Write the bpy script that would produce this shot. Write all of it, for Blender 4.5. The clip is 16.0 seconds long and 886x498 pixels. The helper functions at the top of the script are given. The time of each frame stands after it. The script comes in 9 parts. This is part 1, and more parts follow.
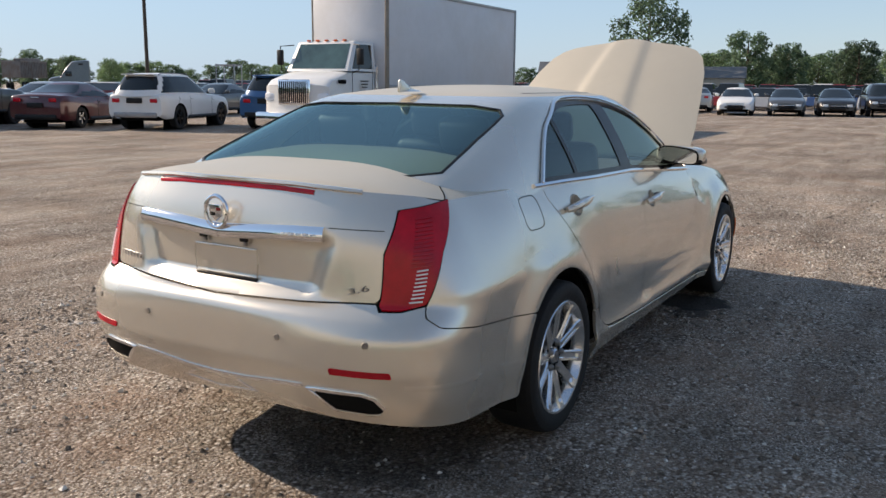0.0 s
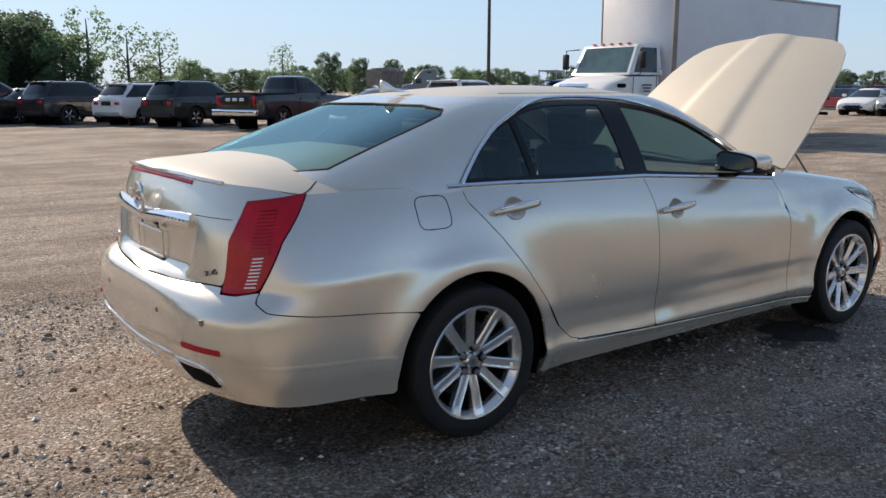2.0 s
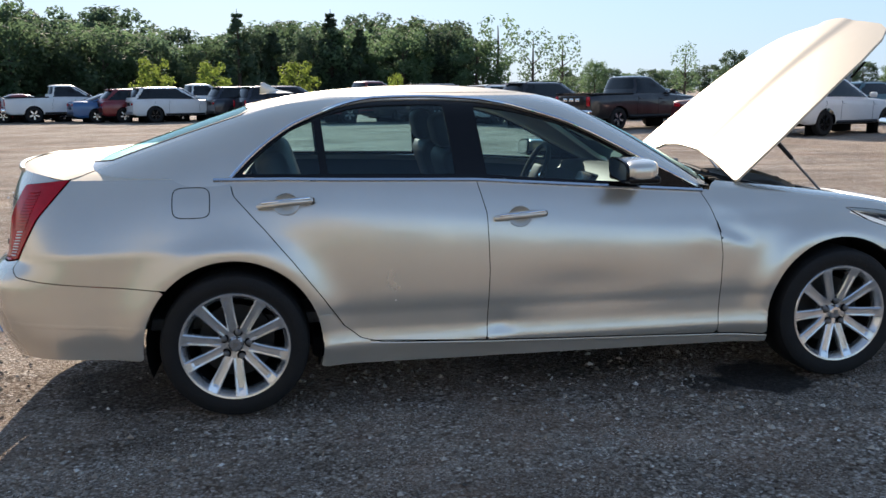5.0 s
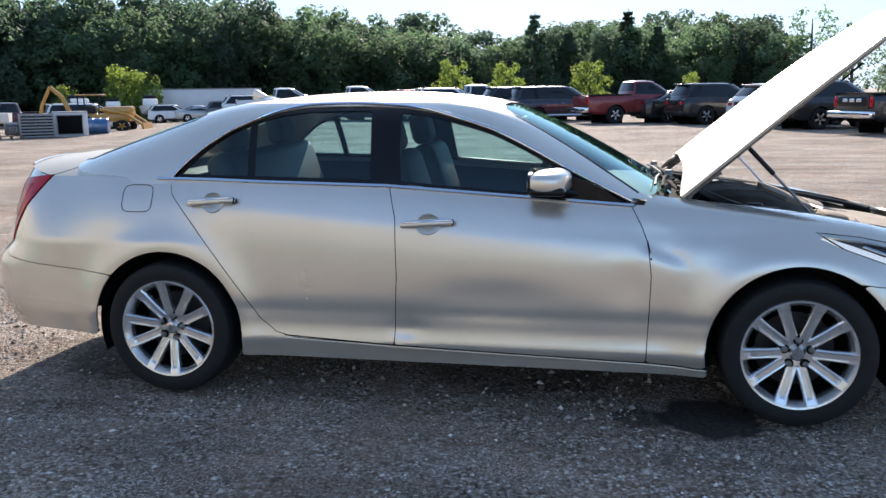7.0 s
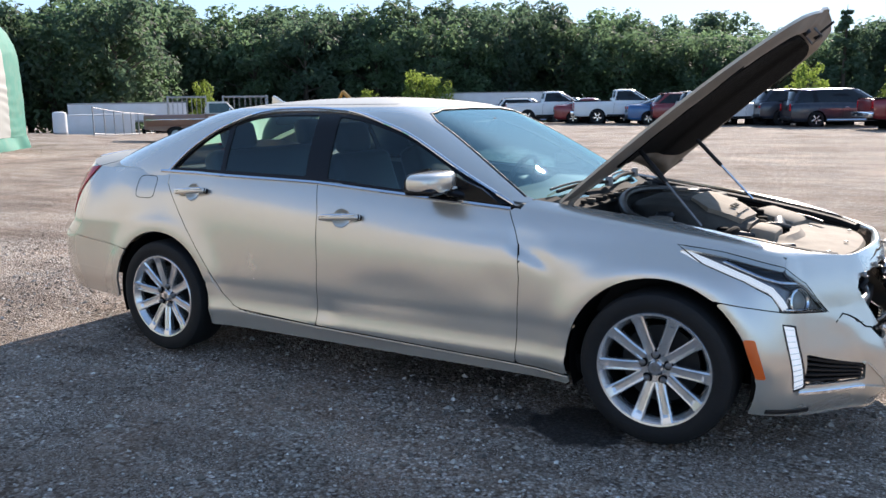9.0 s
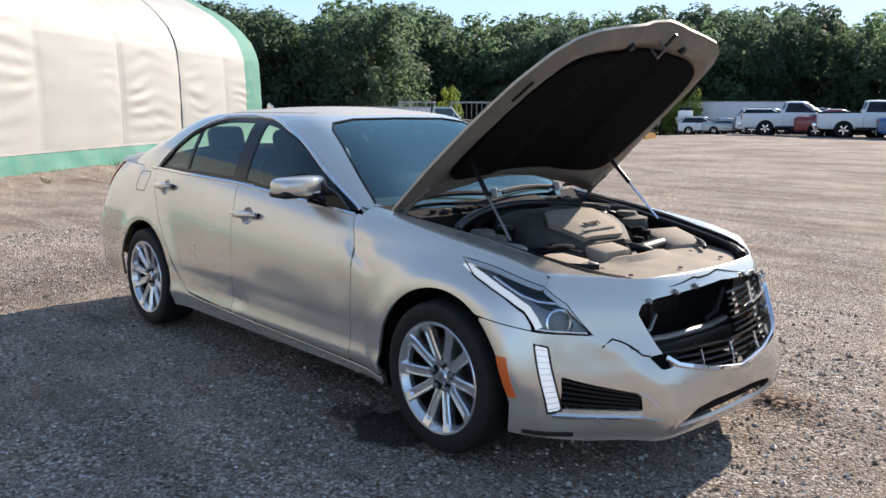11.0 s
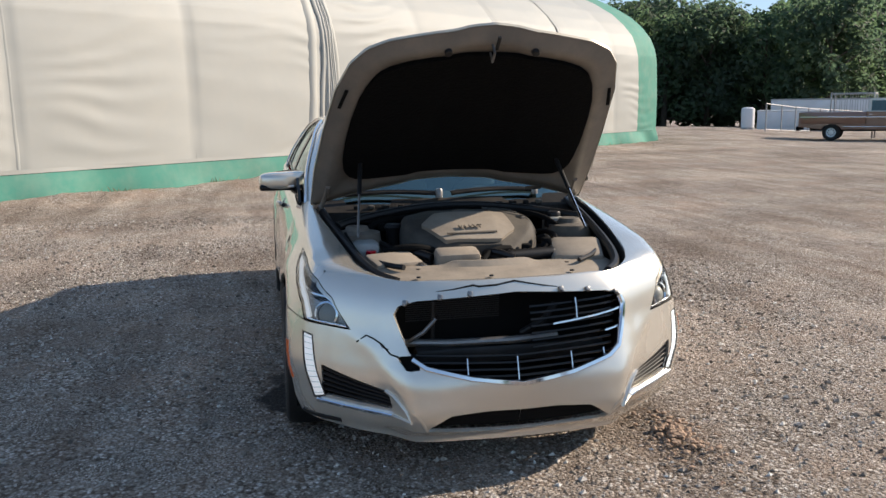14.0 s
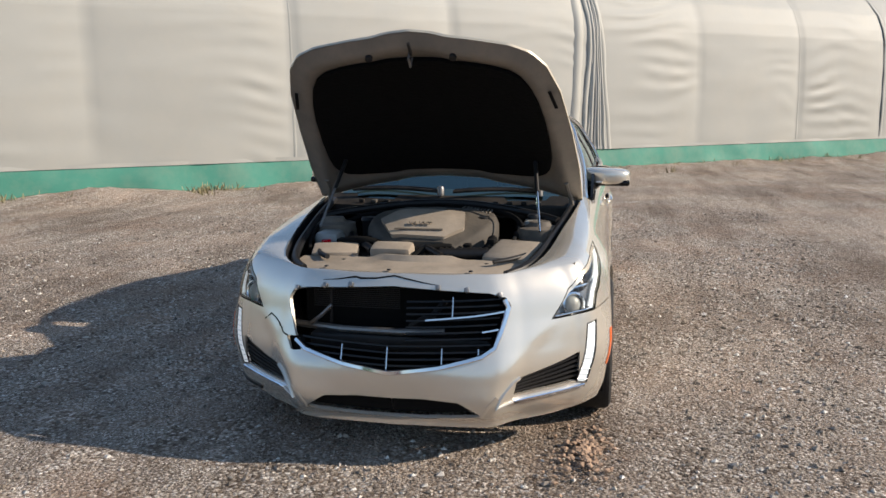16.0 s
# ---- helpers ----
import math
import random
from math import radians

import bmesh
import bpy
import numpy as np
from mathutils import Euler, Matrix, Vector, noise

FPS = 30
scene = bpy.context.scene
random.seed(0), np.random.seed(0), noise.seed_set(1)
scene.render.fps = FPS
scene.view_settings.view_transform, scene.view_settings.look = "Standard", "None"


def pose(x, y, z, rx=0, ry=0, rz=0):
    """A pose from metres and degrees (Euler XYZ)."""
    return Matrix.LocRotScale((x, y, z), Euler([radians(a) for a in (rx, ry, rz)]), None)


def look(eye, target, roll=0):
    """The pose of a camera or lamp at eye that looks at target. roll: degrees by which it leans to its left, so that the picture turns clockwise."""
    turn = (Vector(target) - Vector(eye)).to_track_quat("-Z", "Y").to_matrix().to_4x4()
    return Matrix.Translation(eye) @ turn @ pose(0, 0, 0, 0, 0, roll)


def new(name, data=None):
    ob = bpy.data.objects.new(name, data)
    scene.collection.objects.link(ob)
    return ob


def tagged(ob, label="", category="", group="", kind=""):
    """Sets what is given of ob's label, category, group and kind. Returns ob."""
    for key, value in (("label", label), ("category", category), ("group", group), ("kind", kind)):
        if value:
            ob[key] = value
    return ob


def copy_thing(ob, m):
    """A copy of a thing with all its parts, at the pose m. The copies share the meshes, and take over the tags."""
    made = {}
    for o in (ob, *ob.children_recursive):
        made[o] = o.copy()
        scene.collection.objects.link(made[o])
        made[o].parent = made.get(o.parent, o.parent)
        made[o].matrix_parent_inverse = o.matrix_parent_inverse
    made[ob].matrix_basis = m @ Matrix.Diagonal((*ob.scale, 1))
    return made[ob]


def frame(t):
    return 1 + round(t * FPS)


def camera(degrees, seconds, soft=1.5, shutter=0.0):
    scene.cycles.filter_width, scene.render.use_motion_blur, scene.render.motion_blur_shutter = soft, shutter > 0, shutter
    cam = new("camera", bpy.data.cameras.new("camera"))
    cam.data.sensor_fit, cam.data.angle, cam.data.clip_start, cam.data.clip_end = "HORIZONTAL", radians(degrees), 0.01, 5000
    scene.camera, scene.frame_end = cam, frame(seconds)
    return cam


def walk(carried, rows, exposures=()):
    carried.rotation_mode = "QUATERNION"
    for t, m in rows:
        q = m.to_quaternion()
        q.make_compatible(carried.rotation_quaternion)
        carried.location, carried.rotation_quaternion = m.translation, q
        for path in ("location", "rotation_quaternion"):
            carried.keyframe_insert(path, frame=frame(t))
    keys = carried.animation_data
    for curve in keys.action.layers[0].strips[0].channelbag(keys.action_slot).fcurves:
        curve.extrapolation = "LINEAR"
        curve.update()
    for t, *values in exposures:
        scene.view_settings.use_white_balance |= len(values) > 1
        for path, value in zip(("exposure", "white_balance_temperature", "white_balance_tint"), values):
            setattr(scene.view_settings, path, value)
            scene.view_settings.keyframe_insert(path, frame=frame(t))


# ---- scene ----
EXPOSURES = [(0.0, 0.28, 6350, 15), (2.0, 0.34, 6250, 15), (3.5, 0.42, 6150, 15), (5.0, 0.50, 6100, 15), (7.5, 0.88, 5750, 15), (10.0, 0.84, 5800, 15), (13.0, 0.48, 6100, 14), (14.5, 0.46, 6050, 13), (16.0, 0.32, 6080, 13)]
cam = camera(55.3, 16.0)
PATH = [
    (0, (-4.659, -2.216, 1.452), (-2.971, -1.214, 1.071), 0.5),
    (0.5, (-4.436, -2.56, 1.459), (-2.849, -1.401, 1.085), 0.4),
    (1, (-4.209, -2.944, 1.479), (-2.75, -1.628, 1.107), 0.3),
    (1.5, (-3.887, -3.202, 1.444), (-2.567, -1.747, 1.071), 0.2),
    (2, (-3.557, -3.505, 1.438), (-2.388, -1.926, 1.065), -0.0),
    (2.5, (-3.213, -3.793, 1.466), (-2.198, -2.11, 1.091), -0.0),
    (3, (-2.798, -3.942, 1.441), (-1.942, -2.174, 1.064), -0.1),
    (3.5, (-2.406, -4.162, 1.417), (-1.705, -2.326, 1.042), -0.1),
    (4, (-2.022, -4.383, 1.445), (-1.459, -2.501, 1.072), -0.2),
    (4.5, (-1.565, -4.451, 1.439), (-1.128, -2.535, 1.069), -0.4),
    (5, (-1.127, -4.583, 1.425), (-0.81, -2.643, 1.057), -0.5),
    (5.2, (-0.954, -4.637, 1.456), (-0.69, -2.689, 1.089), -0.7),
    (7.3, (0.891, -4.54, 1.442), (0.39, -2.638, 1.081), -0.8),
    (7.5, (1.071, -4.491, 1.448), (0.484, -2.613, 1.09), -0.9),
    (8, (1.566, -4.499, 1.426), (0.808, -2.681, 1.078), -0.8),
    (8.5, (1.973, -4.395, 1.415), (1.083, -2.639, 1.065), -0.8),
    (9, (2.421, -4.213, 1.433), (1.416, -2.518, 1.086), -0.8),
    (9.5, (2.837, -4.081, 1.446), (1.734, -2.448, 1.103), -0.5),
    (10, (3.196, -3.836, 1.429), (1.98, -2.285, 1.088), -0.1),
    (10.2, (3.367, -3.688, 1.433), (2.099, -2.18, 1.096), 0),
    (12.3, (4.762, -2.434, 1.499), (3.056, -1.451, 1.147), -0.4),
    (12.5, (4.852, -2.287, 1.53), (3.112, -1.367, 1.172), -0.5),
    (13, (5.035, -1.86, 1.473), (3.221, -1.09, 1.133), -0.3),
    (13.5, (5.224, -1.4, 1.458), (3.343, -0.809, 1.122), -0.5),
    (14, (5.4, -0.957, 1.484), (3.471, -0.556, 1.147), -0.7),
    (14.5, (5.465, -0.479, 1.477), (3.505, -0.271, 1.138), -0.7),
    (15, (5.624, -0.007, 1.46), (3.653, 0.002, 1.121), -0.7),
    (15.5, (5.684, 0.42, 1.471), (3.721, 0.234, 1.136), -0.5),
    (16, (5.594, 0.872, 1.501), (3.66, 0.493, 1.16), -0.3),
]
walk(cam, [(t, look(eye, target, roll)) for t, eye, target, roll in PATH], EXPOSURES)

# ---- light ----
SUN_TO = Vector((-0.20, 1.85, 1.0)).normalized()
world = bpy.data.worlds.new("sky")
scene.world = world
world.use_nodes = True
wn = world.node_tree.nodes
sky = wn.new("ShaderNodeTexSky")
sky.sky_type, sky.sun_disc = "NISHITA", False
sky.sun_elevation = math.asin(SUN_TO.z)
sky.sun_rotation = math.atan2(SUN_TO.x, SUN_TO.y)
sky.air_density, sky.dust_density, sky.ozone_density = 1.0, 0.3, 1.6
wn["Background"].inputs["Strength"].default_value = 0.113
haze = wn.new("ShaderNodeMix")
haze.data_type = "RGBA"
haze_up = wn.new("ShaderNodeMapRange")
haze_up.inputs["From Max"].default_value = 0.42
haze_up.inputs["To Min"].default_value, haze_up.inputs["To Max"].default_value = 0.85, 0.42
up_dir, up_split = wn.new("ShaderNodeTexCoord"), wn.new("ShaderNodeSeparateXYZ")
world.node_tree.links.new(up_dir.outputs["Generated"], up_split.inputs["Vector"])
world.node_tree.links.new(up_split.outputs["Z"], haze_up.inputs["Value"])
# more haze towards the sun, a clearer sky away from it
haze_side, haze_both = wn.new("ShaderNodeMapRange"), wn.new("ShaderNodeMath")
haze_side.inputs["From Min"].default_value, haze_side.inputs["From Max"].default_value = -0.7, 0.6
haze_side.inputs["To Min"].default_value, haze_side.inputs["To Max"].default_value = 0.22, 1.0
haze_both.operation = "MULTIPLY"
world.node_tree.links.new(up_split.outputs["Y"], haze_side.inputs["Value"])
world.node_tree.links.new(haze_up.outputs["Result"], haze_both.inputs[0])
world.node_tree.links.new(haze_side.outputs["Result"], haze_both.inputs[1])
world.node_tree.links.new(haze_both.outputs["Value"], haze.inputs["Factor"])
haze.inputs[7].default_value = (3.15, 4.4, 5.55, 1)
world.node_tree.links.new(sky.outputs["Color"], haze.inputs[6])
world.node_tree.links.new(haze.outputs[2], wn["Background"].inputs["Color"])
sun = new("sun", bpy.data.lights.new("sun", "SUN"))
sun.data.energy, sun.data.angle, sun.data.color = 5.5, radians(0.6), (1.0, 0.84, 0.63)
sun.matrix_world = look(Vector((0, 0, 40)) + SUN_TO * 10, Vector((0, 0, 40)))


# ---- materials ----
def mat(name, color, rough=0.6, metal=0.0, vary=0.0, scale=8.0, bump=0.0, bscale=None, coat=0.0, color2=None, spec=None, random_tint=0.0, dirt=None, dirt_scale=1.2, dirt_amount=0.5, emit=None, emit_strength=0.0, coords="Object", rvary=0.0, stretch=None):
    """A principled material with noise at two scales, bump, an optional second colour and optional dust."""
    m = bpy.data.materials.new(name)
    m.use_nodes = True
    nt = m.node_tree
    n, l = nt.nodes, nt.links
    p = n["Principled BSDF"]
    p.inputs["Roughness"].default_value = rough
    p.inputs["Metallic"].default_value = metal
    p.inputs["Coat Weight"].default_value = coat
    p.inputs["Coat Roughness"].default_value = 0.06
    if spec is not None:
        p.inputs["Specular IOR Level"].default_value = spec
    tc = n.new("ShaderNodeTexCoord")
    src = tc.outputs[coords]
    if stretch:
        mp = n.new("ShaderNodeMapping")
        mp.inputs["Scale"].default_value = stretch
        l.new(src, mp.inputs["Vector"])
        src = mp.outputs["Vector"]
    c1 = (*color, 1)
    c2 = (*(color2 or [max(0.0, c * (1 - vary)) for c in color]), 1)
    out = None
    if vary or color2:
        a = n.new("ShaderNodeTexNoise")
        a.inputs["Scale"].default_value, a.inputs["Detail"].default_value = scale, 6
        a.inputs["Roughness"].default_value = 0.65
        l.new(src, a.inputs["Vector"])
        r = n.new("ShaderNodeValToRGB")
        r.color_ramp.elements[0].position, r.color_ramp.elements[1].position = 0.32, 0.68
        r.color_ramp.elements[0].color, r.color_ramp.elements[1].color = c2, c1
        l.new(a.outputs["Fac"], r.inputs["Fac"])
        out = r.outputs["Color"]
    if dirt:
        d = n.new("ShaderNodeTexNoise")
        d.inputs["Scale"].default_value, d.inputs["Detail"].default_value = dirt_scale, 8
        d.inputs["Roughness"].default_value = 0.7
        l.new(src, d.inputs["Vector"])
        dr = n.new("ShaderNodeValToRGB")
        dr.color_ramp.elements[0].position, dr.color_ramp.elements[1].position = 0.42, 0.72
        dr.color_ramp.elements[0].color = (0, 0, 0, 1)
        dr.color_ramp.elements[1].color = (dirt_amount,) * 3 + (1,)
        l.new(d.outputs["Fac"], dr.inputs["Fac"])
        mx = n.new("ShaderNodeMix")
        mx.data_type = "RGBA"
        l.new(dr.outputs["Color"], mx.inputs["Factor"])
        if out:
            l.new(out, mx.inputs[6])
        else:
            mx.inputs[6].default_value = c1
        mx.inputs[7].default_value = (*dirt, 1)
        out = mx.outputs[2]
    if random_tint:
        oi = n.new("ShaderNodeObjectInfo")
        hs = n.new("ShaderNodeHueSaturation")
        mr = n.new("ShaderNodeMapRange")
        mr.inputs["To Min"].default_value, mr.inputs["To Max"].default_value = 1 - random_tint, 1 + random_tint
        l.new(oi.outputs["Random"], mr.inputs["Value"])
        l.new(mr.outputs["Result"], hs.inputs["Value"])
        if out:
            l.new(out, hs.inputs["Color"])
        else:
            hs.inputs["Color"].default_value = c1
        out = hs.outputs["Color"]
    if out:
        l.new(out, p.inputs["Base Color"])
    else:
        p.inputs["Base Color"].default_value = c1
    if rvary:
        rn = n.new("ShaderNodeTexNoise")
        rn.inputs["Scale"].default_value, rn.inputs["Detail"].default_value = scale * 0.7, 5
        l.new(src, rn.inputs["Vector"])
        rr = n.new("ShaderNodeMapRange")
        rr.inputs["To Min"].default_value, rr.inputs["To Max"].default_value = max(0.02, rough - rvary), min(1.0, rough + rvary)
        l.new(rn.outputs["Fac"], rr.inputs["Value"])
        l.new(rr.outputs["Result"], p.inputs["Roughness"])
    if bump:
        b = n.new("ShaderNodeTexNoise")
        b.inputs["Scale"].default_value, b.inputs["Detail"].default_value = bscale or scale * 4, 6
        l.new(src, b.inputs["Vector"])
        bp = n.new("ShaderNodeBump")
        bp.inputs["Strength"].default_value, bp.inputs["Distance"].default_value = min(1.0, bump), 0.02
        l.new(b.outputs["Fac"], bp.inputs["Height"])
        l.new(bp.outputs["Normal"], p.inputs["Normal"])
    if emit:
        p.inputs["Emission Color"].default_value = (*emit, 1)
        p.inputs["Emission Strength"].default_value = emit_strength
    return m


def glass_mat(name, tint, ior=1.5, rough=0.0, gloss=(0.9, 0.9, 0.9)):
    """Thin tinted glass: what lies behind it shows through, and Fresnel drives the gloss."""
    m = bpy.data.materials.new(name)
    m.use_nodes = True
    n, l = m.node_tree.nodes, m.node_tree.links
    n.remove(n["Principled BSDF"])
    tr, gl, mx, fr = n.new("ShaderNodeBsdfTransparent"), n.new("ShaderNodeBsdfGlossy"), n.new("ShaderNodeMixShader"), n.new("ShaderNodeFresnel")
    tr.inputs["Color"].default_value = (*tint, 1)
    gl.inputs["Roughness"].default_value = rough
    gl.inputs["Color"].default_value = (*gloss, 1)
    fr.inputs["IOR"].default_value = ior
    l.new(fr.outputs["Fac"], mx.inputs["Fac"])
    l.new(tr.outputs["BSDF"], mx.inputs[1])
    l.new(gl.outputs["BSDF"], mx.inputs[2])
    l.new(mx.outputs["Shader"], n["Material Output"].inputs["Surface"])
    return m


M = {}
M["paint"] = mat("beige_metallic_paint", (0.77, 0.715, 0.615), 0.265, 0.67, vary=0.04, scale=2.5, coat=1.0, dirt=(0.52, 0.46, 0.38), dirt_scale=0.9, dirt_amount=0.12, rvary=0.02)
M["paint"].node_tree.nodes["Principled BSDF"].inputs["Coat IOR"].default_value = 1.52
M["paint"].node_tree.nodes["Principled BSDF"].inputs["Coat Roughness"].default_value = 0.04
# Dusty copy of the paint for upward faces, darkened to hold down sun glare.
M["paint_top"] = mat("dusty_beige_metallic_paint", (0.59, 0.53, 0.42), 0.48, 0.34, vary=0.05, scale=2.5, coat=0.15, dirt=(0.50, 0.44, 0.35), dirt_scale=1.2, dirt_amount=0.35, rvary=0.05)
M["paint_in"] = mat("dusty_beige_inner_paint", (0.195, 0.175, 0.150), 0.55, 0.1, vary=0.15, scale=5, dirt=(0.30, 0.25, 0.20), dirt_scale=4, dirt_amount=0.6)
M["black"] = mat("black_plastic", (0.012, 0.012, 0.013), 0.45, vary=0.3, scale=20, dirt=(0.07, 0.06, 0.05), dirt_scale=3, dirt_amount=0.22, spec=0.3)
M["matte_black"] = mat("matte_black_plastic", (0.022, 0.021, 0.020), 0.85, vary=0.3, scale=10, dirt=(0.12, 0.10, 0.08), dirt_scale=3, dirt_amount=0.4, spec=0.1)
M["gloss_black"] = mat("gloss_black_trim", (0.006, 0.006, 0.007), 0.25, spec=0.3)
M["dust_black"] = mat("dusty_black_plastic", (0.10, 0.088, 0.072), 0.8, vary=0.4, scale=6, dirt=(0.22, 0.185, 0.145), dirt_scale=2.5, dirt_amount=0.85)
# The shell's colour holds the hood's shade; the dust below is its sunlit pair.
M["dust_shell"] = mat("dusty_dark_engine_cover", (0.050, 0.044, 0.036), 0.8, vary=0.35, scale=6, dirt=(0.15, 0.125, 0.095), dirt_scale=2.2, dirt_amount=0.6, bump=0.1, bscale=80)
M["dust"] = mat("dusty_engine_cover", (0.30, 0.252, 0.195), 0.85, vary=0.35, scale=6, dirt=(0.40, 0.335, 0.26), dirt_scale=2.0, dirt_amount=0.8, bump=0.1, bscale=80)
M["chrome"] = mat("chrome", (0.80, 0.81, 0.83), 0.08, 1.0, rvary=0.05, scale=10)
M["alloy"] = mat("silver_alloy", (0.90, 0.90, 0.90), 0.24, 0.88, vary=0.06, scale=12, dirt=(0.40, 0.37, 0.33), dirt_scale=5, dirt_amount=0.25)
M["steel"] = mat("dull_steel", (0.30, 0.29, 0.28), 0.45, 0.9, vary=0.3, scale=20)
M["rubber"] = mat("tyre_rubber", (0.006, 0.006, 0.0065), 0.75, vary=0.3, scale=14, dirt=(0.03, 0.027, 0.023), dirt_scale=4, dirt_amount=0.16, bump=0.15, bscale=60)
M["under"] = mat("underbody_black", (0.006, 0.006, 0.006), 0.9, vary=0.2, spec=0.15)
M["pad"] = mat("hood_insulation_pad", (0.006, 0.006, 0.006), 0.95, vary=0.3, scale=30, bump=0.5, bscale=90, spec=0.1)
M["glass"] = glass_mat("car_glass", (0.62, 0.83, 0.85), 1.6, gloss=(0.82, 0.95, 0.95))
M["glass_screen"] = glass_mat("screen_glass", (0.24, 0.40, 0.44), 2.4, gloss=(0.66, 0.93, 0.94))
M["glass_dark"] = glass_mat("tinted_glass", (0.10, 0.12, 0.12))
M["glass_clear"] = glass_mat("lamp_glass", (0.92, 0.94, 0.95), 1.4)
M["lamp_red"] = mat("red_lamp_lens", (0.60, 0.003, 0.016), 0.22, vary=0.45, scale=7, spec=0.3, coat=0.3)
M["lamp_red_rib"] = mat("ribbed_red_lens", (0.42, 0.002, 0.012), 0.25, coat=0.6)
M["lamp_red_dark"] = mat("dark_red_lamp_strip", (0.16, 0.004, 0.006), 0.15, coat=0.5)
M["amber"] = mat("amber_reflector", (0.75, 0.14, 0.02), 0.2, coat=0.6)
M["led"] = mat("daytime_led", (0.72, 0.78, 0.80), 0.3, emit=(1.0, 0.97, 0.88), emit_strength=0.26)
M["lamp_grey"] = mat("lamp_inner_grey", (0.66, 0.70, 0.73), 0.25, 0.2)
M["lamp_bowl"] = mat("lamp_bowl_grey", (0.20, 0.205, 0.215), 0.2, 0.5)
M["cloudy"] = mat("cloudy_plastic", (0.34, 0.36, 0.35), 0.4, vary=0.2, scale=9, dirt=(0.25, 0.21, 0.17), dirt_scale=5, dirt_amount=0.6)
M["disc"] = mat("dark_brake_disc", (0.05, 0.048, 0.046), 0.6, 0.5, vary=0.3)
M["white_led"] = mat("lamp_reflector_white", (0.86, 0.88, 0.90), 0.25, 0.0)
M["leather"] = mat("grey_leather", (0.014, 0.017, 0.019), 0.55, vary=0.2, scale=8, bump=0.1, bscale=120)
M["leather_light"] = mat("light_leather", (0.020, 0.024, 0.026), 0.55, vary=0.15, scale=8, bump=0.1, bscale=120)
M["dash"] = mat("dashboard_grey", (0.07, 0.07, 0.068), 0.6, vary=0.2, scale=10)
M["headliner"] = mat("headliner_cloth", (0.30, 0.29, 0.26), 0.95, vary=0.1, scale=40)
M["white"] = mat("white_vehicle_paint", (0.80, 0.80, 0.78), 0.35, 0.0, vary=0.06, scale=1.5, coat=0.4, dirt=(0.55, 0.50, 0.42), dirt_scale=1.0, dirt_amount=0.25)
M["box_white"] = mat("white_painted_panel", (0.70, 0.70, 0.71), 0.5, vary=0.1, scale=0.8, dirt=(0.50, 0.46, 0.40), dirt_scale=0.5, dirt_amount=0.35)
M["grey_metal"] = mat("grey_galvanised_metal", (0.38, 0.38, 0.38), 0.5, 0.6, vary=0.25, scale=6)
M["vinyl"] = mat("cream_vinyl_fabric", (0.385, 0.385, 0.355), 0.66, vary=0.06, scale=0.5, dirt=(0.46, 0.43, 0.36), dirt_scale=0.9, dirt_amount=0.28, bump=0.06, bscale=3)
M["vinyl_green"] = mat("green_vinyl_fabric", (0.065, 0.255, 0.19), 0.8, vary=0.15, scale=1.2, dirt=(0.25, 0.30, 0.23), dirt_scale=2.0, dirt_amount=0.35)
M["vinyl_grey"] = mat("grey_vinyl_fold", (0.24, 0.245, 0.24), 0.6, vary=0.2, scale=3)
M["leaf"] = mat("tree_leaf", (0.098, 0.150, 0.076), 0.6, vary=0.45, scale=0.35, random_tint=0.3, coords="Object")
M["leaf_dark"] = mat("dark_tree_leaf", (0.080, 0.122, 0.072), 0.65, vary=0.45, scale=0.35, random_tint=0.3)
M["leaf_light"] = mat("light_tree_leaf", (0.16, 0.21, 0.04), 0.6, vary=0.4, scale=0.5, random_tint=0.2)
M["bark"] = mat("tree_bark", (0.10, 0.08, 0.06), 0.95, vary=0.4, scale=3, bump=0.5, bscale=20)


def translucent_leaf(m, amount=0.5):
    """Lets some light through the leaves."""
    n, l = m.node_tree.nodes, m.node_tree.links
    p = n["Principled BSDF"]
    tl, mx = n.new("ShaderNodeBsdfTranslucent"), n.new("ShaderNodeMixShader")
    mx.inputs["Fac"].default_value = amount
    if p.inputs["Base Color"].is_linked:
        br = n.new("ShaderNodeHueSaturation")
        br.inputs["Value"].default_value = 2.1
        l.new(p.inputs["Base Color"].links[0].from_socket, br.inputs["Color"])
        l.new(br.outputs["Color"], tl.inputs["Color"])
    l.new(p.outputs["BSDF"], mx.inputs[1])
    l.new(tl.outputs["BSDF"], mx.inputs[2])
    l.new(mx.outputs["Shader"], n["Material Output"].inputs["Surface"])


for k in ("leaf", "leaf_dark", "leaf_light"):
    translucent_leaf(M[k], 0.62)


# ---- mesh helpers ----
def mesh_of(name, verts, faces, material, smooth=True, angle=35):
    me = bpy.data.meshes.new(name)
    me.from_pydata([tuple(v) for v in verts], [], [tuple(f) for f in faces])
    me.materials.append(material)
    if smooth:
        me.shade_smooth()
        me.set_sharp_from_angle(angle=radians(angle))
    me.update()
    return me


def obj(name, verts, faces, material, parent=None, label="", smooth=True, angle=35):
    ob = new(name, mesh_of(name, verts, faces, material, smooth, angle))
    ob.parent = parent
    return tagged(ob, label)


def part(name, bm, material, parent=None, label="", smooth=True, angle=35):
    """Links a bmesh as one mesh object under a thing or a part."""
    me = bpy.data.meshes.new(name)
    bm.normal_update()
    bm.to_mesh(me)
    bm.free()
    me.materials.append(material)
    if smooth:
        me.shade_smooth()
        me.set_sharp_from_angle(angle=radians(angle))
    ob = new(name, me)
    ob.parent = parent
    return tagged(ob, label)


